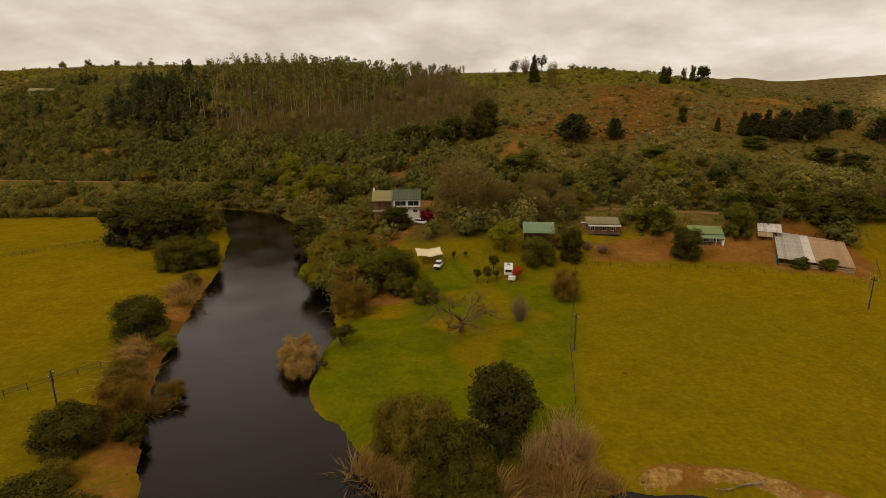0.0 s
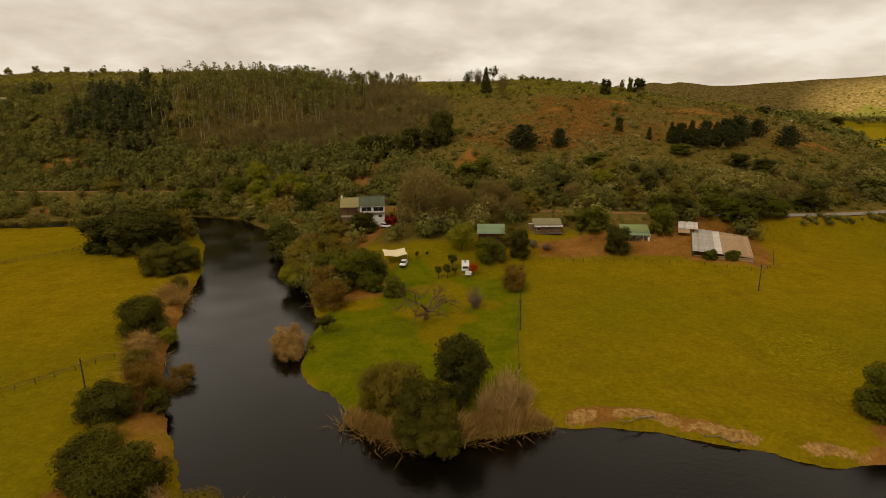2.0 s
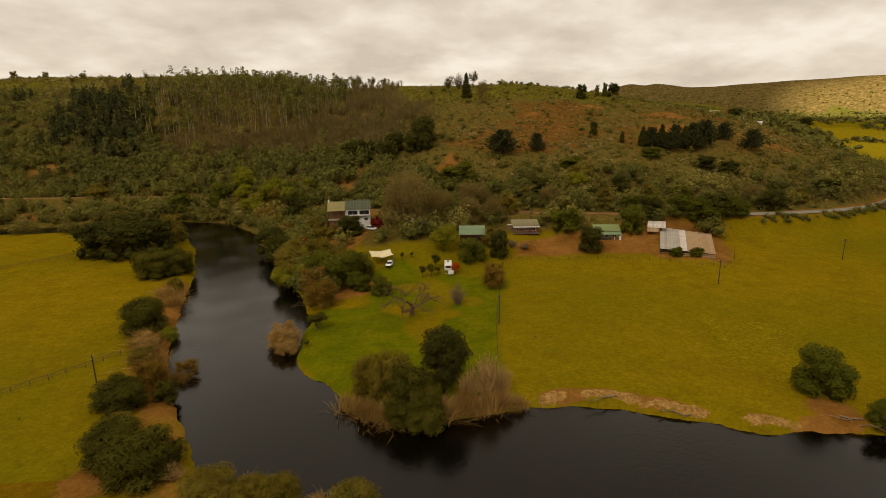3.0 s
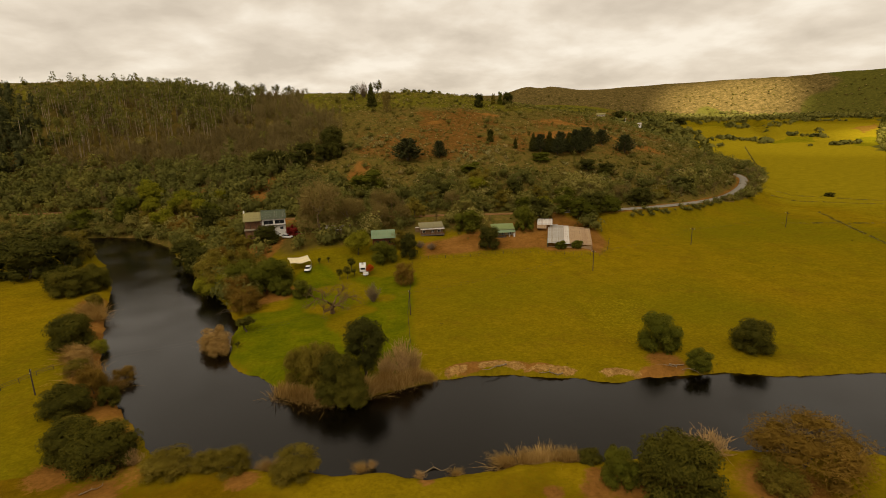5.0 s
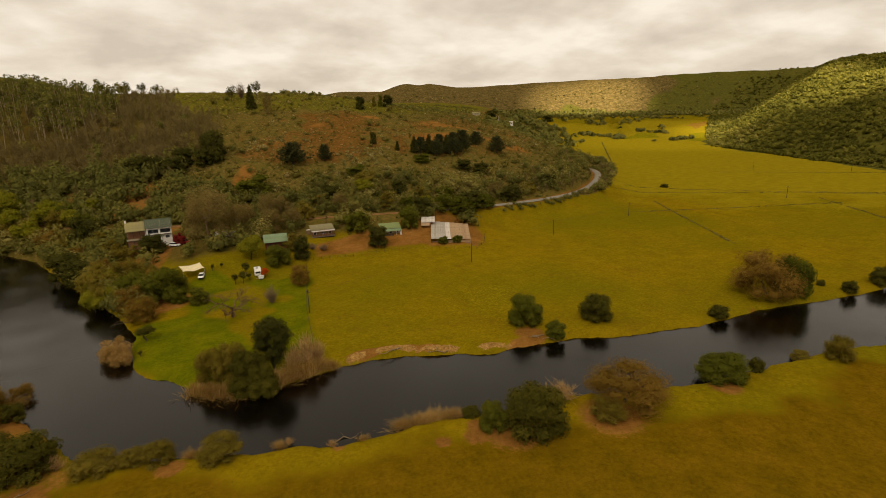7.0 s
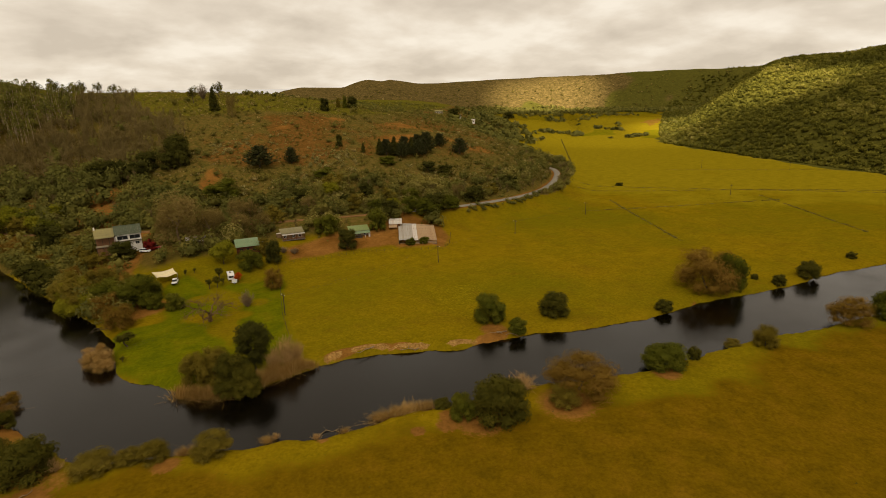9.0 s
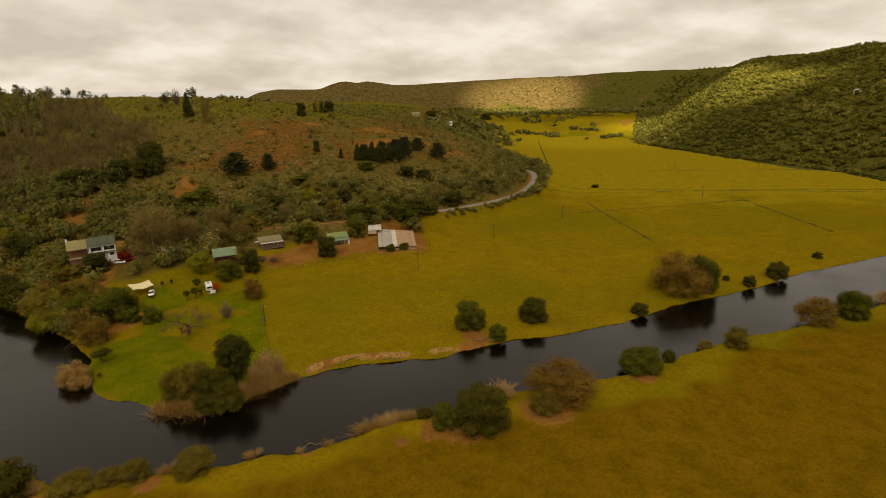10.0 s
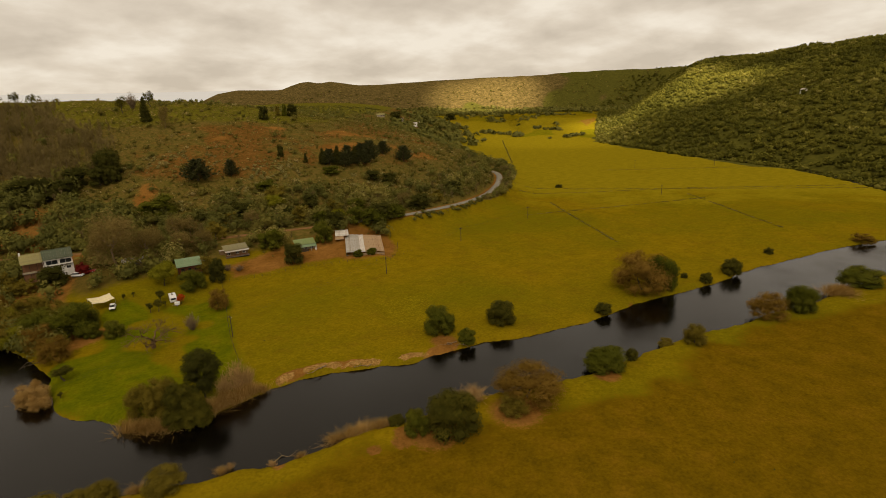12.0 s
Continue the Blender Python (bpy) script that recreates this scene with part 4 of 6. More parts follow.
    "conifer": [(112.7, 241.4, 3.4, 6.2), (122.4, 238.7, 6.7, 10.1), (131, 236, 7.5, 11.5), (143, 236, 7.1, 11.2), (45.5, 338.2, 8.1, 16.3),
                (-44, 425, 6, 13), (-180, 330, 7, 12)],
    "reeds": [(188.6, -12.4, 7.4, 3.1), (192, -13, 6, 3), (-11.6, 56.8, 4.4, 2.6), (-9.2, 55.0, 4.4, 2.6), (-6.8, 53.4, 4.4, 2.7), (-4.4, 52.0, 4, 2.4), (6.6, 52.4, 3.6, 2.4), (9.6, 52.8, 4.2, 2.8), (12.0, 53.2, 4.0, 3.2),
              (7.8, 53.8, 3.8, 3.4), (14.0, 54.0, 3.4, 2.6), (-29.2, 87.6, 3.4, 3.0), (22.6, 23.9, 3.6, 1.7), (25.2, 23.2, 3.6, 1.9)],
}
MORE_REEDS = [(27.8, 22.6, 3.6, 2.0), (30.4, 22.0, 3.6, 2.0), (32.4, 21.6, 3, 1.7), (-66.2, 120.4, 6, 3), (-63.8, 114.6, 5, 2.6), (-58.4, 87.4, 5, 2.4), (-53.4, 78, 5, 2.4),
              (-58.8, 88.4, 4, 3), (0.5, 28.9, 2, 1), (14, 23.6, 2, 0.9), (52, 18.2, 3, 1.2), (-46.4, 70.6, 3.6, 2), (17, 54.0, 3, 1.8), (3.6, 51.6, 4, 3.2), (-24, 37.6, 3, 1.7), (-13.6, 33.4, 3, 1.5)]
for key, rows in PLANTS.items():
    for row in rows:
        plant(key, *row)
for row in MORE_REEDS:
    plant("reeds", *row)


# ---------------------------------------------------------------- woods and scrub that nobody could count
def cards(lobes, count, size, seed, heart=(), ring=6, rows=4, tight=0.76):
    """One plant of a mass: sprays over its lobes, round a few dense hearts."""
    rng = np.random.default_rng(seed)
    v, f, _, lie = sprays(lobes, count, size, rng, 0.3, 0.6, 0.5, 0.75)
    if heart:
        cv, cf, cl = core(heart, rng, tight, ring, rows)
        v, f, lie = np.concatenate([v, cv]), np.concatenate([f, cf + len(v)]), np.concatenate([lie, cl])
    return v, f, lie


SCRUB = [cards([(0, 0, 0.38, 0.85, 0.85, 0.62), (0.35, 0.1, 0.5, 0.5, 0.5, 0.45), (-0.3, -0.25, 0.45, 0.5, 0.5, 0.4)], 30, 0.2, s, [(0, 0, 0.3, 0.7, 0.7, 0.5)], 5, 3) for s in (1, 2, 3)]
LIGHT = [cards([(0, 0, 0.42, 0.8, 0.8, 0.5), (0.3, 0.1, 0.55, 0.5, 0.5, 0.4)], 22, 0.36, s) for s in (14, 15, 16)]
TUFT = [cards([(0, 0, 0.3, 0.7, 0.7, 0.5)], 12, 0.4, s) for s in (17, 18)]


def head(seed, count=230, leaf=0.052, tall=1.0, n=8):
    """A lumpy head of leaves, of several unequal clumps."""
    rng = np.random.default_rng(seed)
    lobes = [(0, 0, 0.46 * tall, 0.38, 0.38, 0.40 * tall)]
    for i in range(n):
        q, z = i * 2.4 + rng.uniform(0, 0.9), rng.uniform(0.16, 0.9)
        k = rng.uniform(0.26, 0.4) * math.sqrt(max(0.1, 1 - ((z - 0.42) / 0.56) ** 2))
        r = rng.uniform(0.13, 0.24)
        lobes.append((k * math.cos(q), k * math.sin(q), z * tall, r, r, r * rng.uniform(0.7, 1.1)))
    return cards(lobes, count, leaf, seed + 40, [(0, 0, 0.42 * tall, 0.40, 0.40, 0.42 * tall)], 6, 4, 0.6)


ROUND = [head(s) for s in (4, 5, 6, 7)]
WOODY = [head(s, 120, 0.07) for s in (34, 35, 36, 37)]
TALL = [cards([(0, 0, 0.88, 0.10, 0.10, 0.10), (0.07, 0.04, 0.76, 0.09, 0.09, 0.1), (-0.08, 0.02, 0.68, 0.09, 0.09, 0.1), (0.02, -0.08, 0.58, 0.08, 0.08, 0.1)], 60, 0.034, s) for s in (7, 8, 9)]
SPIRE = [cards([(0.03 * math.cos(2 * i + s), 0.03 * math.sin(2 * i + s), 0.16 + 0.118 * i, 0.27 - 0.033 * i, 0.27 - 0.033 * i, 0.08) for i in range(7)], 130, 0.06, s, [(0, 0, 0.45, 0.16, 0.16, 0.42)], 6, 4, 0.62) for s in (10, 11, 12)]


def twiggy(seed, n=54):
    """A leafless tree: thin twigs that fan up and out from the upper stem."""
    rng = np.random.default_rng(seed)
    foot = np.stack([rng.normal(size=n) * 0.05, rng.normal(size=n) * 0.05, rng.uniform(0.25, 0.75, n)], 1)
    way = unit(np.stack([rng.normal(size=n), rng.normal(size=n), rng.uniform(0.5, 2.2, n)], 1))
    tip = foot + way * rng.uniform(0.16, 0.38, n)[:, None]
    side = unit(np.cross(way, rng.normal(size=(n, 3)))) * rng.uniform(0.007, 0.018, n)[:, None]
    return np.stack([foot - side, foot + side, tip], 1).reshape(-1, 3), np.arange(n * 3).reshape(-1, 3), None


TWIGGY = [twiggy(s) for s in (61, 62, 63, 64)]


def on_sheet(x, y):
    """Height of the ground sheet, between the lines of its grid."""
    i, j = np.clip(np.searchsorted(GX, x) - 1, 0, len(GX) - 2), np.clip(np.searchsorted(GY, y) - 1, 0, len(GY) - 2)
    u, v = (x - GX[i]) / (GX[i + 1] - GX[i]), (y - GY[j]) / (GY[j + 1] - GY[j])
    return (Z[j, i] * (1 - u) + Z[j, i + 1] * u) * (1 - v) + (Z[j + 1, i] * (1 - u) + Z[j + 1, i + 1] * u) * v


def mass(name, label, category, templates, x, y, size, tint, mat, seed, wide=1.0, trunks=None):
    """Many plants of one sort as one object: templates set down at the places x, y with their sizes and tints."""
    rng = np.random.default_rng(seed)
    z = on_sheet(x, y) - 0.15
    which = rng.integers(0, len(templates), len(x))
    verts, faces, tints, lies, base = [], [], [], [], 0
    for k, (tv, tf, tn) in enumerate(templates):
        j = np.where(which == k)[0]
        q = rng.uniform(0, 2 * math.pi, len(j))
        c, s = np.cos(q)[:, None], np.sin(q)[:, None]
        w = (size[j] * wide * rng.uniform(0.85, 1.15, len(j)))[:, None]
        vx = (tv[None, :, 0] * c - tv[None, :, 1] * s) * w + x[j][:, None]
        vy = (tv[None, :, 0] * s + tv[None, :, 1] * c) * w + y[j][:, None]
        vz = tv[None, :, 2] * size[j][:, None] + z[j][:, None]
        verts.append(np.stack([vx, vy, vz], 2).reshape(-1, 3))
        faces.append((tf[None] + base + np.arange(len(j))[:, None, None] * len(tv)).reshape(-1, 3))
        tints.append(np.repeat(tint[j], len(tv)))
        if tn is not None:
            lies.append(np.stack([tn[None, :, 0] * c - tn[None, :, 1] * s, tn[None, :, 0] * s + tn[None, :, 1] * c, np.repeat(tn[None, :, 2], len(j), 0)], 2).reshape(-1, 3))
        base += len(j) * len(tv)
    me = mesh_of(name, np.concatenate(verts), np.concatenate(faces), mat)
    layer(me, "tint", np.concatenate(tints))
    if lies:
        lean_normals(me, np.concatenate(lies))
    ob = tagged(new(name, me), label, category, kind="stuff")
    if trunks is not None:
        r0, r1, top, bark = trunks
        lean = rng.normal(size=(len(x), 2)) * 0.03 * size[:, None]
        ring = np.array([(math.cos(a), math.sin(a)) for a in (0.3, 2.4, 4.5)])
        low = np.concatenate([np.stack([x, y], 1)[:, None] + ring[None] * r0 * size[:, None, None], np.repeat(z[:, None, None], 3, 1)], 2)
        high = np.concatenate([(np.stack([x, y], 1) + lean)[:, None] + ring[None] * r1 * size[:, None, None], np.repeat((z + top * size)[:, None, None], 3, 1)], 2)
        tv = np.concatenate([low, high], 1).reshape(-1, 3)
        k = np.arange(len(x))[:, None] * 6
        tf = np.concatenate([k + [0, 1, 4, 3], k + [1, 2, 5, 4], k + [2, 0, 3, 5]])
        part("trunks", mesh_of("trunks", tv, tf, bark), None, ob, "slender bare trunks")
    return ob


def scatter(seed, count, x0, x1, y0, y1, density):
    rng = np.random.default_rng(seed)
    x, y = rng.uniform(x0, x1, count), rng.uniform(y0, y1, count)
    keep = rng.random(count) < density(x, y)
    return x[keep], y[keep]


def off_road(x, y, gap=5.0):
    return to_line(x, y, ROAD)[0] > gap


BUILT = [(-24, 228, 7), (-18, 243, 8), (-9, 162, 9), (-29, 155, 7), (460, 642, 16), (485, 662, 14), (505, 684, 10), (424, 668, 12), (-20, 176, 14), (-12, 166, 7), (22, 150, 8), (43, 161, 9), (72, 154, 9), (97, 145, 17), (6, 166, 8), (-8, 136, 6)]


def off_houses(x, y):
    ok = np.ones(np.shape(x), bool)
    for bx, by, br in BUILT:
        ok &= np.hypot(x - bx, y - by) > br
    return ok


def thin_soil(x, y):
    s = np.zeros(np.shape(x))
    for px, py, pa, pb in SLIPS:
        s = np.maximum(s, np.exp(-(((x - px) / pa) ** 2 + ((y - py) / pb) ** 2)))
    return 1 - 0.85 * s


def wooded(x, y):
    """1 in the wood on the western half of the hill."""
    edge = 14 + 12 * np.sin(y / 23.0) + 20 * (grain(x, y, 40, 31) - 0.5) - 0.03 * (y - 250)
    return ramp(edge - x, -6, 10)


# heath shrubs over the open slope
def heath_density(x, y):
    d = hill_distance(x, y)
    low = ramp(d, 40, 55) * (1 - ramp(d, 80, 125))
    return np.where((d > 16) & off_road(x, y) & off_houses(x, y), (0.22 + 0.95 * low * (0.3 + 0.9 * grain(x, y, 24, 33)) + 0.3 * grain(x, y, 16, 34) * (1 - ramp(d, 200, 260))) * (1 - 0.9 * wooded(x, y)) * thin_soil(x, y), 0)


x, y = scatter(301, 17000, -30, 470, 140, 640, heath_density)
rng = np.random.default_rng(5)
d = hill_distance(x, y)
size = rng.uniform(0.5, 1.0, len(x)) * (1 + 0.7 * rng.random(len(x)) ** 4 * 3) * (1 + 0.5 * ramp(d, 35, 50) * (1 - ramp(d, 75, 110)))
mass("heath_shrubs", "low olive and grey heath shrubs over an open hillside", "shrubs", SCRUB, x, y, size, np.clip(rng.normal(0.48, 0.26, len(x)), 0, 1.2), MIXED, 302, 1.0)

x, y = scatter(303, 38000, -10, 420, 190, 480, lambda x, y: np.where(off_road(x, y), (0.2 + 0.5 * grain(x, y, 9, 41)) * ramp(hill_distance(x, y), 45, 75) * (1 - 0.95 * wooded(x, y)) * thin_soil(x, y), 0))
rng = np.random.default_rng(15)
mass("heath_tufts", "small tufts of heath and dry grass over the hill", "shrubs", TUFT, x, y, rng.uniform(0.35, 0.95, len(x)), np.clip(rng.normal(0.5, 0.25, len(x)), 0, 1.1), MIXED, 304, 1.0)

x, y = scatter(317, 5200, 10, 330, 190, 330, lambda x, y: np.where(off_road(x, y), ramp(grain(x, y, 30, 58) + 0.3 * (grain(x, y, 9, 59) - 0.5), 0.42, 0.66) * ramp(hill_distance(x, y), 48, 62) * (1 - ramp(hill_distance(x, y), 110, 150)) * (1 - wooded(x, y)) * (1 - 0.8 * ramp(x, 190, 230)), 0))
rng = np.random.default_rng(19)
mass("grey_shrubs", "pale grey-green shrubs in drifts over the lower heath", "shrubs", SCRUB, x, y, rng.uniform(0.6, 1.7, len(x)), np.clip(rng.normal(0.45, 0.22, len(x)), 0, 1.1), GREYISH, 318, 1.0)

x, y = scatter(319, 260, 15, 360, 185, 420, lambda x, y: np.where(off_road(x, y), 0.75 * ramp(hill_distance(x, y), 50, 70) * (1 - 0.6 * ramp(hill_distance(x, y), 120, 170)) * (1 - wooded(x, y)), 0))
rng = np.random.default_rng(20)
mass("heath_bushes", "rounded dark green bushes dotted over the open heath", "bushes", ROUND, x, y, rng.uniform(1.6, 4.6, len(x)), np.clip(rng.normal(0.25, 0.2, len(x)), 0, 1), DENSE, 320, 1.35)

x, y = scatter(307, 5200, -480, -100, 320, 640, lambda x, y: ramp(hill_distance(x, y), 120, 170) * (0.15 + 0.7 * ramp(grain(x, y, 28, 52), 0.35, 0.7)))
rng = np.random.default_rng(17)
mass("ridge_shrubs", "olive shrubs over the grassy western ridge", "shrubs", SCRUB, x, y, rng.uniform(0.7, 2.6, len(x)), np.clip(rng.normal(0.42, 0.22, len(x)), 0, 1.2), MIXED, 308, 1.0)

x, y = scatter(309, 7000, 60, 520, 370, 860, lambda x, y: off_houses(x, y) * ramp(hill_distance(x, y), 20, 60) * (0.25 + 0.6 * ramp(grain(x, y, 24, 55), 0.3, 0.7)))
rng = np.random.default_rng(18)
mass("crest_shrubs", "olive and brown shrubs over the back of the hill", "shrubs", LIGHT, x, y, rng.uniform(0.7, 2.4, len(x)), np.clip(rng.normal(0.32, 0.24, len(x)), 0, 1.2), DENSE, 310, 1.0)

# bushes that line the upper reach of the river
rng = np.random.default_rng(16)
bank = np.array([p for p in NORTH_BANK[:5]] + [p for p in WEST_BANK[9:]], float)
side_of = np.array([1.0] * 5 + [-1.0] * (len(WEST_BANK) - 9))
n = 150
j = rng.integers(0, len(bank) - 1, n)
j = np.where(j == 4, 3, j)
s = rng.random(n)
x = bank[j, 0] * (1 - s) + bank[j + 1, 0] * s + rng.normal(size=n) * 1.5
y = bank[j, 1] * (1 - s) + bank[j + 1, 1] * s + side_of[j] * rng.uniform(1.5, 6, n)
mass("riverside_bushes", "dense bushes lining the upper river", "bushes", ROUND, x, y, rng.uniform(3, 6.5, n), np.clip(rng.normal(0.3, 0.2, n), 0, 1), MIXED, 305, 1.3)

rng = np.random.default_rng(46)
bend = np.array(NORTH_BANK[3:9], float)
j, s = rng.integers(0, 5, 120), rng.random(120)
x = bend[j, 0] * (1 - s) + bend[j + 1, 0] * s + rng.uniform(0.5, 9, 120)
y = bend[j, 1] * (1 - s) + bend[j + 1, 1] * s + rng.uniform(-1, 5, 120)
mass("river_bend_trees", "leafy trees and bushes crowding the bend of the river", "bushes", ROUND, x, y, rng.uniform(3, 8, 120), np.clip(rng.normal(0.4, 0.3, 120), 0, 1.1), DENSE, 306, 1.2)

# bushes and small trees along the foot of the hill and by the road
def foot_density(x, y):
    d = hill_distance(x, y)
    belt = np.where(x > 200, ramp(d, -4, 3), ramp(d, 6, 14)) * (1 - ramp(d, 62, 84)) * np.where(x > 112, 1.0, ramp(d, 24, 30))
    return np.where(off_road(x, y, 4.2) & off_houses(x, y), belt * (0.12 + 0.95 * ramp(grain(x, y, 15, 36), 0.3, 0.62)) * (1 - 0.6 * (x < -20)) * thin_soil(x, y), 0)


x, y = scatter(311, 7600, -40, 340, 140, 330, foot_density)
rng = np.random.default_rng(6)
size = rng.uniform(1.6, 8.2, len(x))
clear = to_line(x, y, ROAD)[0] > 2.6 + 0.62 * size * (1 + 0.7 * (x > 150))
x, y, size = x[clear], y[clear], size[clear]
mass("hillfoot_bushes", "dark green bushes and low trees along the foot of the hill", "bushes", ROUND, x, y, size, np.clip(0.9 * (grain(x, y, 20, 44) - 0.25) - 0.12 * ramp(x, 140, 200) + rng.normal(0.1, 0.22, len(x)), 0, 1.1), DENSE, 312, 1.2)

rng = np.random.default_rng(47)
bend = np.array([p[:2] for p in ROAD[8:15]], float)
j, s = rng.integers(0, 6, 210), rng.random(210)
x, y = bend[j, 0] * (1 - s) + bend[j + 1, 0] * s, bend[j, 1] * (1 - s) + bend[j + 1, 1] * s
side_way = unit(bend[j + 1] - bend[j])
off = rng.uniform(3.8, 6.4, 210)
x, y = x + side_way[:, 1] * off, y - side_way[:, 0] * off
mass("roadside_bushes", "low dark bushes between the road and the pasture", "bushes", ROUND, x, y, rng.uniform(1.2, 2.6, 210), np.clip(rng.normal(0.25, 0.2, 210), 0, 1), DENSE, 314, 1.4)

x, y = scatter(315, 2600, -40, 330, 150, 330, lambda x, y: foot_density(x, y) * 0.25 + 0.25 * ramp(hill_distance(x, y), 26, 34) * (1 - ramp(hill_distance(x, y), 60, 80)) * off_road(x, y) * off_houses(x, y))
rng = np.random.default_rng(36)
mass("leafless_bushes", "bare brown bushes and saplings among the evergreen ones", "bushes", TWIGGY, x, y, rng.uniform(2.5, 7.5, len(x)), np.clip(rng.normal(0.35, 0.2, len(x)), 0, 1), BARE, 316, 1.4, (0.010, 0.004, 0.7, BARK))

# the wood: round-headed trees below, pines in the middle, tall bare-stemmed gums above
PINES = [(-238, 405), (-205, 398), (-176, 375), (-164, 346), (-182, 326), (-215, 345), (-232, 372)]
GUMS = [(-176, 350), (-140, 334), (-104, 338), (-66, 350), (-40, 395), (-42, 450), (-105, 470), (-176, 420)]


def stand(x, y, loop, blur):
    """1 inside a stand of trees, fading over its ragged edge."""
    d, _ = to_line(x, y, loop + loop[:1])
    return ramp(np.where(inside(x, y, loop), d, -d) + 16 * (grain(x, y, 22, 60) - 0.5), -blur, blur)


def wood_density(x, y):
    d = hill_distance(x, y)
    return np.where(off_road(x, y, 5) & off_houses(x, y), wooded(x, y) * np.where((x < -60) & (y > 250), 0.8, ramp(d, 1, 8)) * ~inside(x, y, RIVER) * (1 - 0.5 * ramp(y, 300, 350) * (1 - ramp(-x, 175, 215))) * (1 - ramp(y - 40 * ramp(-x, 200, 260), 390, 430)) * thin_soil(x, y) * (0.45 + 0.8 * grain(x, y, 22, 37)) * (1 + 0.5 * ramp(-x, 170, 220)), 0)


def bare_wood(x, y):
    """1 in the leafless upper wood, 0 in the evergreen lower part."""
    return ramp(hill_distance(x, y) + 30 * (grain(x, y, 30, 46) - 0.5) - 0.25 * np.clip(x + 60, 0, 60), 78, 104) * (1 - ramp(-x + 30 * (grain(x, y, 25, 51) - 0.5), 135, 160))


x, y = scatter(321, 11600, -340, 40, 150, 470, lambda x, y: wood_density(x, y) * (1 - 0.93 * bare_wood(x, y)) * (1 - 0.8 * stand(x, y, PINES, 8)) * (1 - 0.45 * stand(x, y, GUMS, 8)))
rng = np.random.default_rng(7)
band = np.exp(-((hill_distance(x, y) - 72) / 26) ** 2) * (1 - ramp(-x, 170, 215))
mass("hillside_wood", "dark evergreen trees covering the lower western hillside", "wood", WOODY, x, y, rng.uniform(3.2, 9.5, len(x)) * (1 - 0.25 * ramp(-x, 180, 260)) * (1 + 0.2 * band), np.clip(-0.22 * band + 0.12 * (1 - band) + 0.35 * (grain(x, y, 26, 43) - 0.1) + 0.6 * (grain(x, y, 60, 56) - 0.45) + rng.normal(0.06, 0.2, len(x)) + 0.1 * ramp(-x, 140, 200), 0, 1.1), DENSE, 322, 0.95)
x, y = scatter(325, 17000, -330, 45, 200, 470, lambda x, y: wooded(x, y) * (0.22 + 0.78 * bare_wood(x, y)) * (1 - stand(x, y, PINES, 6)) * (1 - 0.75 * stand(x, y, GUMS, 8)) * off_road(x, y) * off_houses(x, y) * ramp(hill_distance(x, y), 46, 56) * (1 - 0.6 * ramp(-x, 130, 190)) * (1 - ramp(hill_distance(x, y), 215, 250)) * (0.25 + 0.8 * grain(x, y, 17, 47)) * thin_soil(x, y))
rng = np.random.default_rng(27)
mass("leafless_wood", "grey-brown leafless trees on the upper western hillside", "wood", TWIGGY, x, y, rng.uniform(4.5, 11, len(x)), np.clip(0.7 * (grain(x, y, 24, 48) - 0.1) + rng.normal(0.1, 0.16, len(x)), 0, 1), BARE, 326, 1.1, (0.011, 0.005, 0.8, PALE_BARK))
x, y = scatter(341, 1500, -190, -30, 325, 475, lambda x, y: stand(x, y, GUMS, 10) * (0.3 + 0.6 * ramp(grain(x, y, 26, 49), 0.3, 0.6)) * (1 - 0.5 * ramp(y, 400, 440)))
rng = np.random.default_rng(9)
mass("gum_wood", "tall thin gum trees with pale stems and sparse tops", "wood", TALL, x, y, rng.uniform(10, 18, len(x)), np.clip(rng.normal(0.35, 0.16, len(x)), 0, 1), DENSE, 342, 1.0, (0.019, 0.010, 0.86, GUM_BARK))

CREST = [cards([(0, 0, 0.86, 0.11, 0.11, 0.13), (0.1, 0.05, 0.66, 0.12, 0.12, 0.13), (-0.11, 0.03, 0.56, 0.12, 0.12, 0.12), (0.03, -0.1, 0.42, 0.12, 0.12, 0.12)], 90, 0.045, s) for s in (71, 72, 73)]
x, y = scatter(345, 620, -330, 20, 350, 560, lambda x, y: (0.12 + 0.88 * np.exp(-((x + 95) / 45) ** 2)) * ramp(hill_distance(x, y), 180, 215) * (1 - ramp(hill_distance(x, y), 270, 320)))
rng = np.random.default_rng(29)
mass("crest_gums", "tall dark gum trees standing along the wooded crest", "trees", CREST, x, y, rng.uniform(6, 13, len(x)), np.clip(rng.normal(0.25, 0.15, len(x)), 0, 1), DENSE, 346, 1.1, (0.012, 0.005, 0.8, PALE_BARK))

x, y = scatter(349, 420, -165, -35, 330, 540, lambda x, y: ramp(hill_distance(x, y), 165, 185) * (1 - ramp(hill_distance(x, y), 225, 260)) * np.exp(-((x + 95) / 42) ** 2))
rng = np.random.default_rng(31)
mass("ridge_gums", "close stand of tall pale-stemmed gums on the crest", "trees", CREST, x, y, rng.uniform(10, 17, len(x)), np.clip(rng.normal(0.3, 0.15, len(x)), 0, 1), DENSE, 350, 1.0, (0.016, 0.008, 0.85, PALE_BARK))

# lone small trees along the skyline
x, y = scatter(351, 160, -420, 170, 360, 560, lambda x, y: 0.4 * (1 - ramp(x, -60, 60) * 0.75))
rng = np.random.default_rng(10)
mass("skyline_trees", "scattered small trees on the hill crest", "trees", ROUND, x, y, rng.uniform(2.5, 8.5, len(x)), np.clip(rng.normal(0.3, 0.3, len(x)), 0, 1), MIXED, 352, 0.9, (0.012, 0.006, 0.6, BARK))

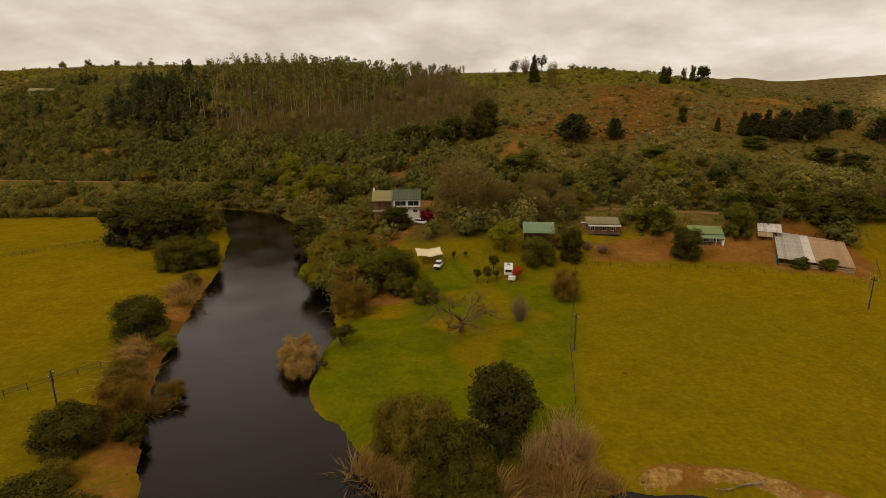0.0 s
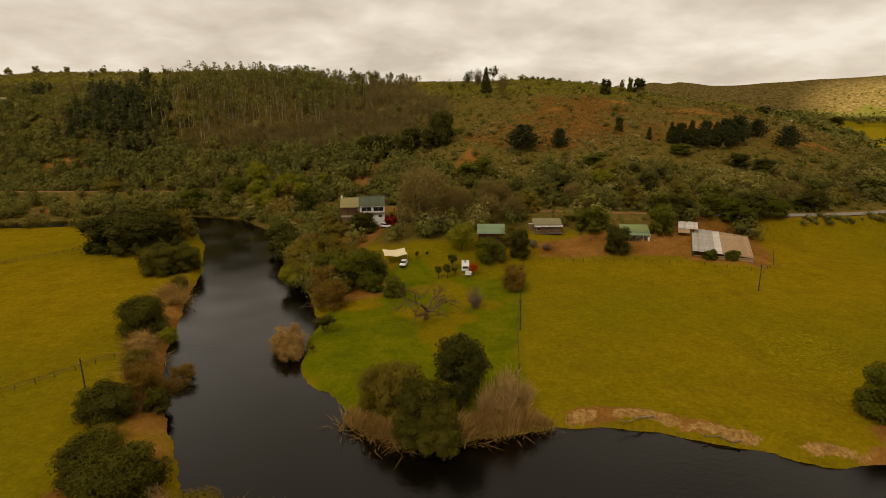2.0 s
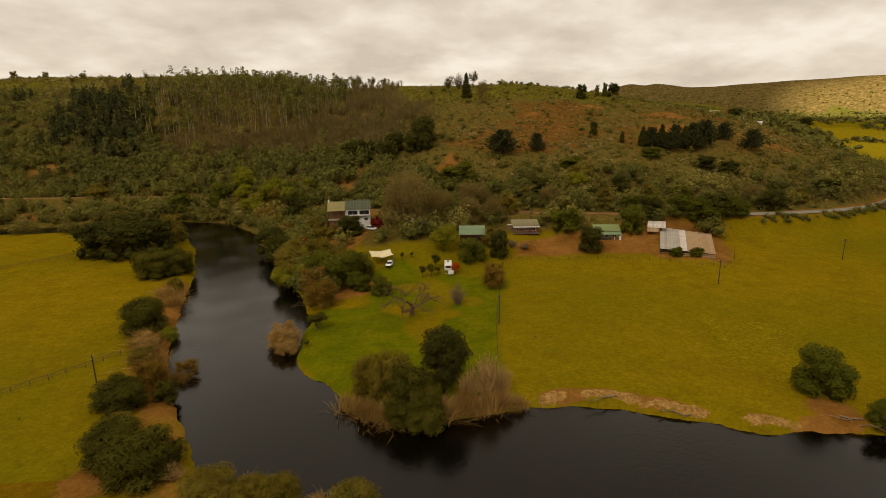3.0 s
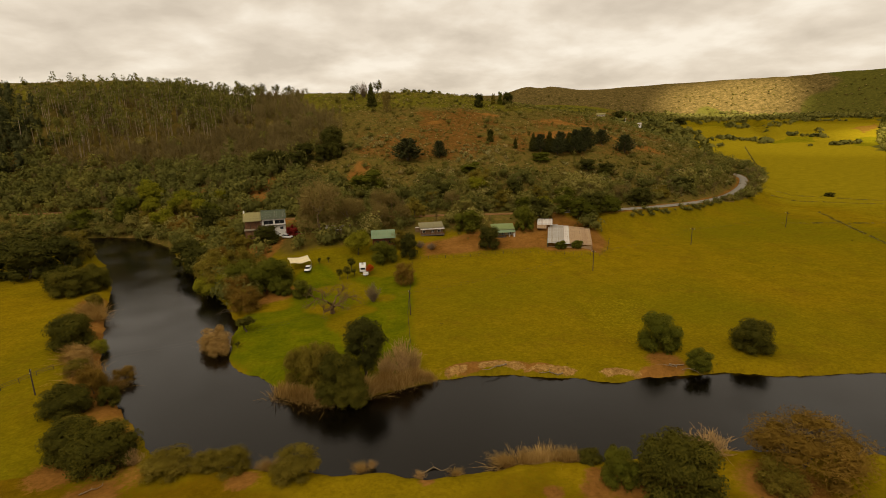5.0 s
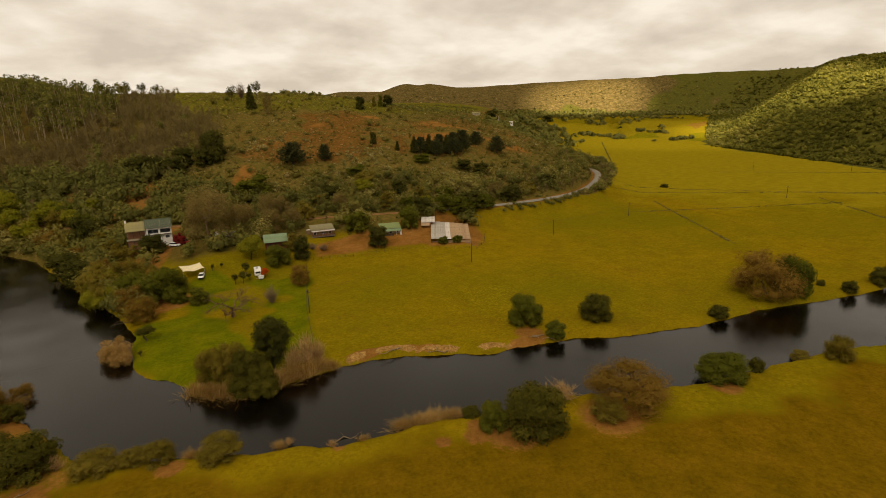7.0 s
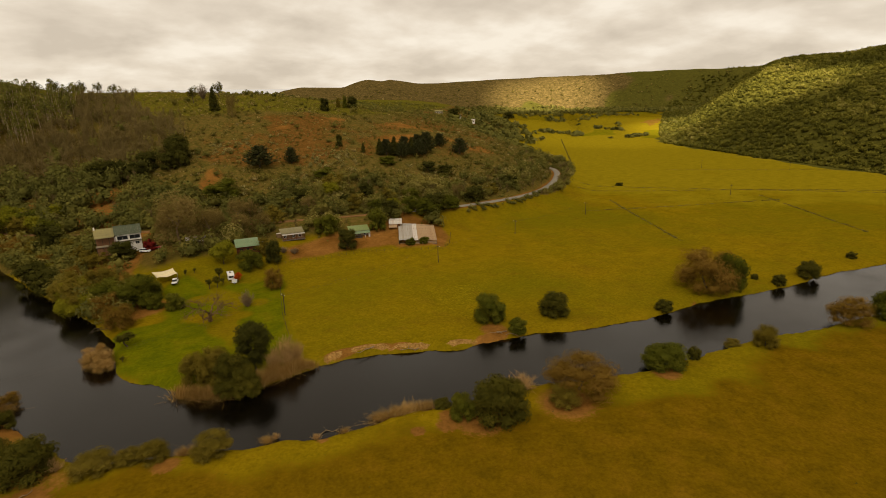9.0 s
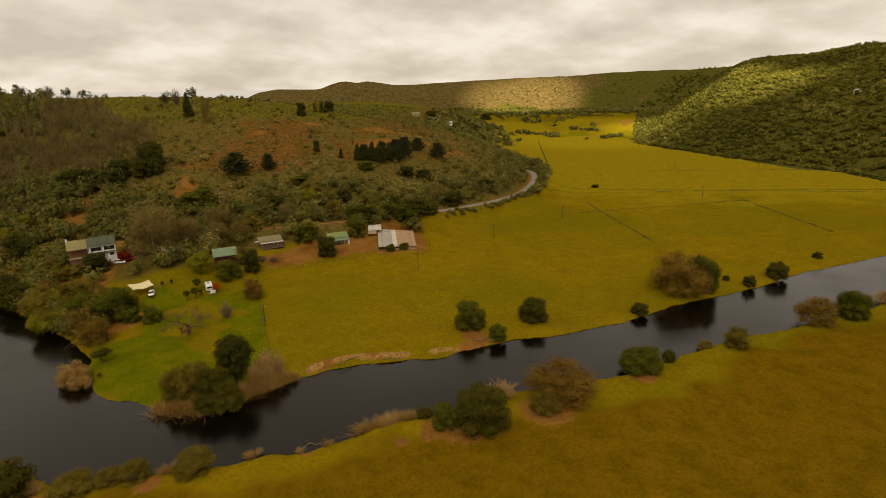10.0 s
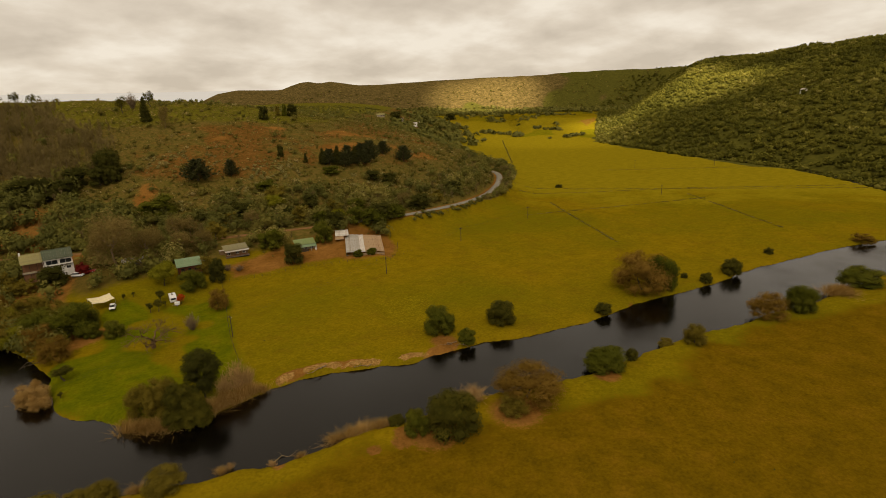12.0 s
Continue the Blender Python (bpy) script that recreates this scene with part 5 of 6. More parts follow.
# big dark evergreens in the heart of the wood
x, y = scatter(347, 1500, -285, -145, 310, 440, lambda x, y: 0.6 * stand(x, y, PINES, 14) + 0.02)
rng = np.random.default_rng(30)
mass("dark_evergreens", "tall dark pines standing close in the heart of the wood", "wood", SPIRE, x, y, rng.uniform(7, 17, len(x)), np.clip(rng.normal(0.35, 0.28, len(x)), 0, 1), PINE, 348, 0.9, (0.012, 0.006, 0.5, BARK))

# the forest across the valley and the thickets further up it
def forest_density(x, y):
    e = signed(x, y, EAST_FOOT, EAST_LOOP)
    return np.where((e > -24) & (x + 17 < 4.6 * (y + 68)), (0.42 + 0.4 * grain(x, y, 50, 39)) * (1 - 0.55 * ramp(e, 250, 420)) * (1 - ramp(e, 640, 720)) * (1 - 0.5 * ramp(x, 1050, 1250)), 0)


CROWN = [cards([(0, 0, 0.42, 0.66, 0.66, 0.46), (0.34, 0.1, 0.58, 0.36, 0.36, 0.3), (-0.2, -0.3, 0.5, 0.36, 0.36, 0.32)], 20, 0.2, s, [(0, 0, 0.4, 0.66, 0.66, 0.5)], 5, 3) for s in (24, 25, 26, 27)]
x, y = scatter(361, 58000, 400, 1560, -60, 1000, forest_density)
rng = np.random.default_rng(11)
size = (2.2 + 5.4 * rng.random(len(x)) ** 1.6) * (1 + 0.35 * ramp(signed(x, y, EAST_FOOT, EAST_LOOP), 120, 400))
mass("far_forest", "green forest covering the hill across the valley", "forest", CROWN, x, y, size, np.clip(rng.normal(0.34, 0.16, len(x)) + 0.75 * (grain(x, y, 70, 40) - 0.5) + 0.45 * (grain(x, y, 24, 42) - 0.5), 0, 1), FOREST, 362, 1.0)
FAR_THICKETS = [(600, 760, 60, 50), (650, 830, 70, 40), (520, 640, 60, 50), (440, 560, 40, 60), (385, 480, 26, 60), (722, 735, 14, 44), (752, 566, 34, 9), (1092, 930, 16, 70), (1010, 1010, 60, 14), (704, 655, 9, 9), (830, 690, 6, 40)]
px, py, ps = [], [], []
rng = np.random.default_rng(12)
for cx, cy, a, b in FAR_THICKETS:
    n = int(10 + a * b / 48)
    px.append(cx + rng.normal(size=n) * a * 0.55), py.append(cy + rng.normal(size=n) * b * 0.55), ps.append(rng.uniform(3.5, 8.5, n) * (1.15 if cx < 710 else 0.9))
px, py, ps = np.concatenate(px), np.concatenate(py), np.concatenate(ps)
mass("valley_thickets", "clumps of dark bushes along the upper river", "bushes", LIGHT, px, py, ps, np.clip(rng.normal(0.32, 0.15, len(px)), 0, 1), DENSE, 363, 1.1)
rng = np.random.default_rng(17)
r, q = 1150 + 600 * rng.random(3800) ** 0.6, np.radians(rng.uniform(28, 57, 3800))
x, y = -17 + r * np.sin(q), -68 + r * np.cos(q)
keep = (rng.random(3800) < np.clip(ramp(r, 1540, 1640) + 0.22 * ramp(grain(x, y, 90, 45), 0.62, 0.8), 0, 1)) & (signed(x, y, SLOPE, SLOPE_LOOP) < 0)
x, y = x[keep], y[keep]
mass("valley_head_trees", "dark trees and hedges across the head of the valley", "trees", LIGHT, x, y, rng.uniform(4, 9, len(x)), np.clip(rng.normal(0.3, 0.15, len(x)), 0, 1), DENSE, 373, 1.1)
TRACKS = [[(237, 217), (359, 137), (460, 43)], [(262, 240), (330, 165), (444, 39)], [(339, 123), (275, 38)], [(248, 167), (194, 77)], [(208, 151), (332, 106)], [(406, 247), (534, 131)], [(638, 625), (399, 357)]]
px, py = [], []
for line in TRACKS:
    for (ax, ay), (bx, by) in zip(line, line[1:]):
        n = int(math.hypot(bx - ax, by - ay) / 0.7)
        s = rng.random(n)
        px.append(ax + (bx - ax) * s + rng.normal(size=n) * 0.35), py.append(ay + (by - ay) * s + rng.normal(size=n) * 0.35)
px, py = np.concatenate(px), np.concatenate(py)
mass("field_tussocks", "rank grass along old field lines in the pasture", "grass", TUFT, px, py, rng.uniform(0.3, 0.62, len(px)), np.clip(rng.normal(0.5, 0.15, len(px)), 0, 1), MIXED, 374, 1.5)
x, y = scatter(371, 15000, 300, 1700, 700, 2000, lambda x, y: ramp(np.hypot(x + 17, y + 68), 1620, 1720) * (1 - ramp(np.hypot(x + 17, y + 68), 1860, 1960)) * (0.35 + 0.65 * (1 - ramp(np.hypot(x + 17, y + 68), 1720, 1790))))
rng = np.random.default_rng(13)
mass("escarpment_scrub", "dark scrub below and over the distant escarpment", "shrubs", LIGHT, x, y, rng.uniform(1.4, 4.2, len(x)), np.clip(rng.normal(0.5, 0.25, len(x)), 0, 1), MIXED, 372, 1.0)
x, y = scatter(381, 2600, -130, 330, -60, 300, lambda x, y: np.where(~inside(x, y, RIVER) & (hill_distance(x, y) < -4), 0.55, 0.0))
rng = np.random.default_rng(39)
mass("pasture_tufts", "small dark tufts and clods dotted over the grazed pasture", "grass", [(v[:18], f[:6], lie[:18]) for v, f, lie in TUFT], x, y, rng.uniform(0.16, 0.34, len(x)), np.clip(rng.normal(0.12, 0.12, len(x)), 0, 1), DEEP, 382, 1.1)

# ---------------------------------------------------------------- building blocks
def bevelled(x0, x1, y0, y1, z0, z1, edge=0.0):
    bm = bmesh.new()
    bmesh.ops.create_cube(bm, size=1)
    bmesh.ops.scale(bm, vec=(x1 - x0, y1 - y0, z1 - z0), verts=bm.verts)
    bmesh.ops.translate(bm, vec=((x0 + x1) / 2, (y0 + y1) / 2, (z0 + z1) / 2), verts=bm.verts)
    if edge:
        bmesh.ops.bevel(bm, geom=bm.edges[:], offset=edge, segments=2, affect="EDGES")
    return bm


def finish(name, bm, mat):
    me = bpy.data.meshes.new(name)
    bmesh.ops.recalc_face_normals(bm, faces=bm.faces)
    bm.to_mesh(me)
    bm.free()
    me.materials.append(mat)
    return me


def block(name, parent, mat, x0, x1, y0, y1, z0, z1, edge=0.015, label=""):
    return part(name, finish(name, bevelled(x0, x1, y0, y1, z0, z1, edge), mat), mat, parent, label)


def prism(name, parent, mat, outline, axis, a, b, label=""):
    """An outline of (u, v) carried along an axis from a to b: axis x takes (y, z), axis y takes (x, z), axis z takes (x, y)."""
    place = {"x": lambda u, v, s: (s, u, v), "y": lambda u, v, s: (u, s, v), "z": lambda u, v, s: (u, v, s)}[axis]
    bm = bmesh.new()
    low, high = [bm.verts.new(place(u, v, a)) for u, v in outline], [bm.verts.new(place(u, v, b)) for u, v in outline]
    bm.faces.new(low), bm.faces.new(high)
    for i in range(len(outline)):
        bm.faces.new((low[i - 1], low[i], high[i], high[i - 1]))
    return part(name, finish(name, bm, mat), mat, parent, label)


def tube(name, parent, mat, a, b, r, r2=None, sides=8, label=""):
    return part(name, limbs_mesh(name, [[(*a, r), (*b, r if r2 is None else r2)]], mat, sides), mat, parent, label)


def thing(name, x, y, z, turn, label, category, group=""):
    base = new(name)
    base.matrix_world = pose(x, y, z, 0, 0, turn)
    return tagged(base, label, category, group)


def sheeting(name, parent, mat, x0, x1, y0, z0, y1, z1, width=0.76, depth=0.05, label="", gap=0.02, raised=()):
    """A pitched roof of ribbed metal sheets from (y0, z0) down to (y1, z1): each sheet is a piece."""
    holder = new(name)
    holder.parent = parent
    tagged(holder, label)
    n = max(1, round((x1 - x0) / width))
    w = (x1 - x0) / n
    ribs = [(0, 0), (w * 0.08, depth), (w * 0.2, depth), (w * 0.28, 0), (w * 0.6, 0), (w * 0.66, depth * 0.6), (w * 0.74, depth * 0.6), (w * 0.8, 0), (w - gap, 0)]
    verts = [(u, y0, z0 + v) for u, v in ribs] + [(u, y1, z1 + v) for u, v in ribs] + [(u, y0, z0 + v - 0.03) for u, v in ribs] + [(u, y1, z1 + v - 0.03) for u, v in ribs]
    k = len(ribs)
    faces = [(i, i + 1, k + i + 1, k + i) for i in range(k - 1)] + [(2 * k + i + 1, 2 * k + i, 3 * k + i, 3 * k + i + 1) for i in range(k - 1)] + [(k + i, k + i + 1, 3 * k + i + 1, 3 * k + i) for i in range(k - 1)]
    me = mesh_of("roof_sheet", np.array(verts), np.array(faces), mat)
    for i in range(n):
        ob = part("roof_sheet", me, mat, holder)
        ob.location = (x0 + i * w, 0, 0.006 * (i % 2))
    return holder


def window(parent, x, z, w, h, y, frame_mat, glass):
    """A glazed window in a wall that faces -y: a frame of four bars and a pane behind it."""
    win = new("window")
    win.parent = parent
    win.location = (x, y, z)
    for a, b, c, d in ((-w / 2, w / 2, 0, 0.09), (-w / 2, w / 2, h - 0.09, h), (-w / 2, -w / 2 + 0.09, 0.09, h - 0.09), (w / 2 - 0.09, w / 2, 0.09, h - 0.09), (-0.04, 0.04, 0.09, h - 0.09)):
        block("frame_bar", win, frame_mat, a, b, -0.05, 0.03, c, d, 0.0)
    block("pane", win, glass, -w / 2 + 0.09, w / 2 - 0.09, -0.012, 0.012, 0.09, h - 0.09, 0.0, "dark window pane")
    return win


def metal_sheet(name, colour, wear, rough=0.5):
    m, n, l, b = material(name, rough, 0.4)
    own = n.new("ShaderNodeObjectInfo")
    a = noise_of(n, l, 0.7)
    f = noise_of(n, l, 6, 4)
    base = ramp_of(n, l, a, [(0.35, tuple(v * 0.82 for v in colour)), (0.65, tuple(v * 1.12 for v in colour))])
    spots = maths(n, l, "ADD", maths(n, l, "MULTIPLY", f, 0.7), maths(n, l, "MULTIPLY", own.outputs["Random"], 0.3))
    l.new(blend(n, l, ramp_of(n, l, spots, [(0.5, (0, 0, 0)), (0.72, (0.8, 0.8, 0.8))]), base, wear), b.inputs["Base Color"])
    return m


GREEN_TIN = metal_sheet("dull_green_roof_sheet", (0.062, 0.078, 0.036), (0.10, 0.10, 0.05))
LIGHT_TIN = metal_sheet("light_green_roof_sheet", (0.17, 0.22, 0.065), (0.19, 0.22, 0.08))
TEAL_TIN = metal_sheet("grey_green_roof_sheet", (0.15, 0.22, 0.11), (0.18, 0.23, 0.12))
LICHEN_TIN = metal_sheet("lichened_yellow_roof_sheet", (0.26, 0.22, 0.07), (0.18, 0.15, 0.06))
OLIVE_TIN = metal_sheet("olive_roof_sheet", (0.2, 0.17, 0.075), (0.15, 0.13, 0.06))
GREY_TIN = metal_sheet("weathered_zinc_sheet", (0.36, 0.33, 0.28), (0.26, 0.2, 0.14))
PALE_TIN = metal_sheet("pale_zinc_sheet", (0.56, 0.52, 0.46), (0.36, 0.24, 0.17))
TAN_TIN = metal_sheet("rust_tan_sheet", (0.34, 0.22, 0.11), (0.26, 0.15, 0.07))
WHITE = plain("white_plaster", (0.72, 0.69, 0.63), 0.85, 0.2, vary=0.08, scale=0.8)
CREAM = plain("cream_boards", (0.33, 0.27, 0.18), 0.8, 0.2, vary=0.15, scale=1.5)
RED_WOOD = plain("red_brown_boards", (0.13, 0.035, 0.015), 0.75, 0.2, vary=0.3, scale=2)
DARK_WOOD = plain("dark_timber", (0.06, 0.045, 0.03), 0.85, 0.15, vary=0.3, scale=3)
TAN_WOOD = plain("tan_boards", (0.20, 0.13, 0.065), 0.85, 0.15, vary=0.2, scale=1.5)
GREY_WOOD = plain("grey_weathered_timber", (0.16, 0.13, 0.095), 0.9, 0.1, vary=0.3, scale=4)
BRICK = plain("brown_brick", (0.2, 0.1, 0.05), 0.9, 0.1, vary=0.25, scale=3)
CANVAS = plain("cream_canvas", (0.68, 0.58, 0.36), 0.85, 0.1, vary=0.08, scale=1)
SHELL = plain("white_enamel", (0.8, 0.79, 0.76), 0.35, 0.4, vary=0.04, scale=1)
MAROON = plain("red_paint", (0.28, 0.02, 0.02), 0.35, 0.4, vary=0.06)
RUBBER = plain("black_rubber", (0.02, 0.02, 0.02), 0.9, 0.1)
GLASS = plain("dark_glass", (0.018, 0.02, 0.022), 0.1, 0.5, vary=0.1)
CONCRETE = plain("pale_road_concrete", (0.24, 0.215, 0.17), 0.95, 0.05, vary=0.14, scale=0.5)
STEEL = plain("galvanised_steel", (0.4, 0.39, 0.37), 0.5, 0.4, 0.6, vary=0.1)
GREEN_NET = plain("green_shade_net", (0.05, 0.14, 0.08), 0.9, 0.1, vary=0.2)
# the sea glows by itself, in place of daylight on distant haze
SEA, sea_nodes, sea_links, sea_bsdf = material("glowing_hazy_sea", 1.0, 0.0)
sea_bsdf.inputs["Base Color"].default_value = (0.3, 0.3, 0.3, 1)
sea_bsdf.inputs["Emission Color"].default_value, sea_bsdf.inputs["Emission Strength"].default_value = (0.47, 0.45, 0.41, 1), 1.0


# ---------------------------------------------------------------- the road and the distance
def smooth_line(line, n):
    """Catmull-Rom points along a line."""
    p = np.array(line, float)
    p = np.concatenate([[2 * p[0] - p[1]], p, [2 * p[-1] - p[-2]]])
    out = []
    for i in range(1, len(p) - 2):
        for s in np.linspace(0, 1, n, endpoint=False):
            a, b, c, d = p[i - 1], p[i], p[i + 1], p[i + 2]
            out.append(0.5 * (2 * b + (c - a) * s + (2 * a - 5 * b + 4 * c - d) * s * s + (3 * b - a - 3 * c + d) * s ** 3))
    return np.array(out + [p[-2]])


def ribbon(line, half):
    side = unit(np.gradient(line[:, :2], axis=0))[:, ::-1] * [-1, 1]
    rows = []
    for off, drop in ((-half - 0.1, -0.25), (-half, 0.0), (0, 0.05), (half, 0.0), (half + 0.1, -0.25)):
        xy = line[:, :2] + side * off
        rows.append(np.concatenate([xy, (line[:, 2] + 0.12 + drop)[:, None]], 1))
    k = (np.arange(len(line) - 1)[:, None] * 5 + np.arange(4)[None]).ravel()
    return np.stack(rows, 1).reshape(-1, 3), np.stack([k, k + 1, k + 6, k + 5], 1)


line = smooth_line(ROAD, 12)
DIRT = plain("red_brown_dirt", (0.20, 0.105, 0.038), 0.95, 0.05, vary=0.3, scale=0.4)
tagged(new("road", mesh_of("road", *ribbon(line[88:], 2.3), CONCRETE, True)), "pale narrow country road curving round the foot of the hill", "road", kind="structure")
tagged(new("road_west", mesh_of("road_west", *ribbon(line[:89], 1.7), DIRT, True)), "rutted red-brown dirt road behind the farmhouse", "road", kind="structure")

# upright glowing strip that stands for the sea
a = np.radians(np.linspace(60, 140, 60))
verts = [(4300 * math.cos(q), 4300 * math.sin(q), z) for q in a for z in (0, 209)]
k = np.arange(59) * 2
tagged(new("backdrop", mesh_of("backdrop", np.array(verts), np.stack([k, k + 2, k + 3, k + 1], 1), SEA)), "self-glowing strip for the pale hazy sea beyond the hills", "sea", kind="structure")


# ---------------------------------------------------------------- houses and huts
def main_house():
    h = thing("house", -20.6, 176.4, 10.1, 2, "two-storey white farmhouse with green and lichened yellow metal roof", "house")
    h.scale = (0.79, 0.79, 0.79)
    block("wall", h, WHITE, -1.6, 9.6, -3.6, 3.6, -3.4, 6.2, 0.03, "white plastered two-storey wall")
    block("wall", h, BRICK, -9.8, -1.61, -2.2, 3.5, -3.4, 5.4, 0.03, "brown shaded wall behind the verandah")
    prism("gable", h, WHITE, [(-3.6, 6.21), (3.6, 6.21), (0, 9.6)], "x", -1.4, 9.4)
    sheeting("roof", h, GREEN_TIN, -1.9, 10.1, 0.0, 10.1, -4.5, 6.2, label="dull green metal roof")
    sheeting("roof", h, GREEN_TIN, -1.9, 10.1, 0.0, 10.1, 4.5, 6.2, label="dull green metal roof")
    sheeting("roof", h, LICHEN_TIN, -10.4, -1.95, 0.0, 9.6, -4.6, 5.6, label="lichened yellow metal roof")
    sheeting("roof", h, LICHEN_TIN, -10.4, -1.95, 0.0, 9.6, 4.5, 5.8, label="lichened yellow metal roof")
    block("ridge_cap", h, GREEN_TIN, -1.9, 10.1, -0.16, 0.16, 10.1, 10.2, 0.03)
    block("chimney", h, WHITE, -10.2, -9.5, -0.4, 0.4, 8.0, 10.6, 0.03)
    for x, w in ((1.4, 4.6), (6.8, 4.6)):
        window(h, x, 3.5, w, 2.0, -3.62, WHITE, GLASS)
    for x, w in ((0.6, 1.8), (3.8, 1.4), (7.6, 1.8)):
        window(h, x, 0.6, w, 1.4, -3.62, WHITE, GLASS)
    block("floor_band", h, DARK_WOOD, -1.7, 9.7, -4.6, -3.62, 2.75, 2.9, 0.01, "timber balcony floor")
    for x in (-10, -7.2, -4.4, -2.0):
        block("verandah_post", h, DARK_WOOD if x < -3 else WHITE, x - 0.09, x + 0.09, -4.3, -4.12, -3.4, 5.6, 0.01)
    block("verandah_floor", h, GREY_WOOD, -10.3, -1.9, -4.5, -2.2, 1.0, 1.2, 0.01)
    block("verandah_wall", h, CREAM, -10.2, -5.0, -4.4, -4.25, 1.2, 2.0, 0.01)
    block("undercroft_wall", h, BRICK, -10.1, -2.2, -3.9, -3.7, -3.4, 1.2, 0.01)


def red_hut():
    h = thing("hut", 22.6, 150.4, 5.4, -6, "red-brown timber hut with a grey-green metal roof on stilts", "hut", "huts below the road")
    h.scale = (0.92, 0.92, 0.92)
    block("wall", h, RED_WOOD, -4.3, 4.3, -2.4, 2.6, 0.9, 4.1, 0.02, "red-brown boarded wall")
    sheeting("roof", h, TEAL_TIN, -4.9, 4.9, 2.9, 6.5, -3.3, 4.2, label="grey-green metal roof")
    prism("end_wall", h, RED_WOOD, [(-2.4, 4.11), (2.6, 4.11), (2.6, 6.2)], "x", -4.25, 4.25)
    block("deck", h, GREY_WOOD, -4.6, 4.6, -3.4, -2.42, 0.7, 0.88, 0.01)
    block("railing", h, RED_WOOD, -4.6, 4.6, -3.4, -3.3, 1.3, 1.75, 0.01)
    for x in (-4.4, -1.5, 1.5, 4.4):
        block("stilt", h, DARK_WOOD, x - 0.1, x + 0.1, -3.3, -3.1, -1.6, 0.7, 0.01)
        block("stilt", h, DARK_WOOD, x - 0.1, x + 0.1, 2.2, 2.4, -1.0, 0.9, 0.01)
        block("verandah_post", h, DARK_WOOD, x - 0.06, x + 0.06, -3.35, -3.2, 0.88, 4.1, 0.01)
    for x in (-2.6, 0, 2.6):
        window(h, x, 2.1, 1.3, 1.2, -2.42, DARK_WOOD, GLASS)
    block("side_roof", h, GREEN_TIN, 4.95, 6.8, -0.5, 2.0, 4.6, 4.7, 0.01, "small green lean-to roof")
    block("lean_to_post", h, DARK_WOOD, 6.55, 6.7, -0.4, -0.25, 0.0, 4.6, 0.01)


def cream_hut():
    h = thing("hut", 43.6, 161.2, 6.4, -4, "tan boarded cottage with an olive metal roof and a red-brown verandah", "hut", "huts below the road")
    h.scale = (0.9, 0.9, 0.85)
    block("wall", h, TAN_WOOD, -5.0, 5.0, -2.0, 2.8, 0.6, 3.4, 0.02, "tan boarded wall")
    sheeting("roof", h, OLIVE_TIN, -5.5, 5.5, 3.0, 5.3, -2.6, 3.6, label="olive metal roof")
    sheeting("verandah_roof", h, PALE_TIN, -5.2, 5.6, -2.1, 3.4, -3.4, 3.05, label="pale verandah roof")
    prism("end_wall", h, TAN_WOOD, [(-2.0, 3.41), (2.8, 3.41), (2.8, 4.75)], "x", -4.95, 4.95)
    block("deck", h, GREY_WOOD, -5.2, 5.4, -4.0, -2.02, 0.35, 0.55, 0.01)
    block("plinth", h, DARK_WOOD, -5.0, 5.0, -3.2, 2.6, -1.6, 0.34, 0.01)
    for x in (-5.0, -3.0, -1.0, 1.2, 3.3, 5.2):
        block("verandah_post", h, RED_WOOD, x - 0.06, x + 0.06, -3.95, -3.83, 0.55, 2.9, 0.01)
    for i in range(30):
        x = -5.0 + i * 0.35
        block("baluster", h, RED_WOOD, x - 0.03, x + 0.03, -3.93, -3.87, 0.55, 1.35, 0.0)
    block("handrail", h, RED_WOOD, -5.1, 5.3, -3.98, -3.82, 1.36, 1.44, 0.01)
    for x in (-3.6, 0.3, 3.3):
        window(h, x, 1.3, 1.4, 1.3, -2.02, WHITE, GLASS)
    block("lean_to_roof", h, PALE_TIN, -7.0, -5.1, 0.5, 2.6, 3.3, 3.4, 0.01)
    block("lean_to_wall", h, TAN_WOOD, -6.9, -5.15, 0.7, 2.5, 0.0, 3.29, 0.01)


def green_hut():
    h = thing("hut", 71.8, 154.4, 4.6, -10, "cottage with a light green metal roof and a shaded verandah", "hut", "huts below the road")
    h.scale = (0.86, 0.86, 0.86)
    block("wall", h, CREAM, -4.9, 4.9, -1.6, 3.0, 0.4, 3.4, 0.02, "cream boarded wall")
    sheeting("roof", h, LIGHT_TIN, -5.4, 5.4, 3.2, 5.6, -2.0, 3.7, label="light green metal roof")
    sheeting("verandah_roof", h, TEAL_TIN, -5.3, 5.3, -1.9, 3.5, -4.2, 2.7, label="grey-green verandah roof")
    prism("end_wall", h, CREAM, [(-1.6, 3.41), (3.0, 3.41), (3.0, 5.3)], "x", -4.85, 4.85)
    block("deck", h, GREY_WOOD, -5.2, 5.2, -4.2, -1.62, 0.1, 0.3, 0.01)
    block("plinth", h, DARK_WOOD, -4.9, 4.9, -1.5, 2.9, -1.4, 0.39, 0.01)
    for x in (-5.0, -2.5, 0, 2.5, 5.0):
        block("verandah_post", h, WHITE if x > 0 else GREY_WOOD, x - 0.08, x + 0.08, -4.1, -3.94, -1.4, 2.7, 0.01)
    block("half_wall", h, DARK_WOOD, -5.0, 1.0, -4.05, -3.95, 0.3, 1.2, 0.01)
    for x in (-3, 0, 3):
        window(h, x, 1.1, 1.5, 1.3, -1.62, WHITE, GLASS)
    block("stoep_wall", h, WHITE, 4.4, 5.1, -3.9, -3.0, 0.3, 2.0, 0.01)


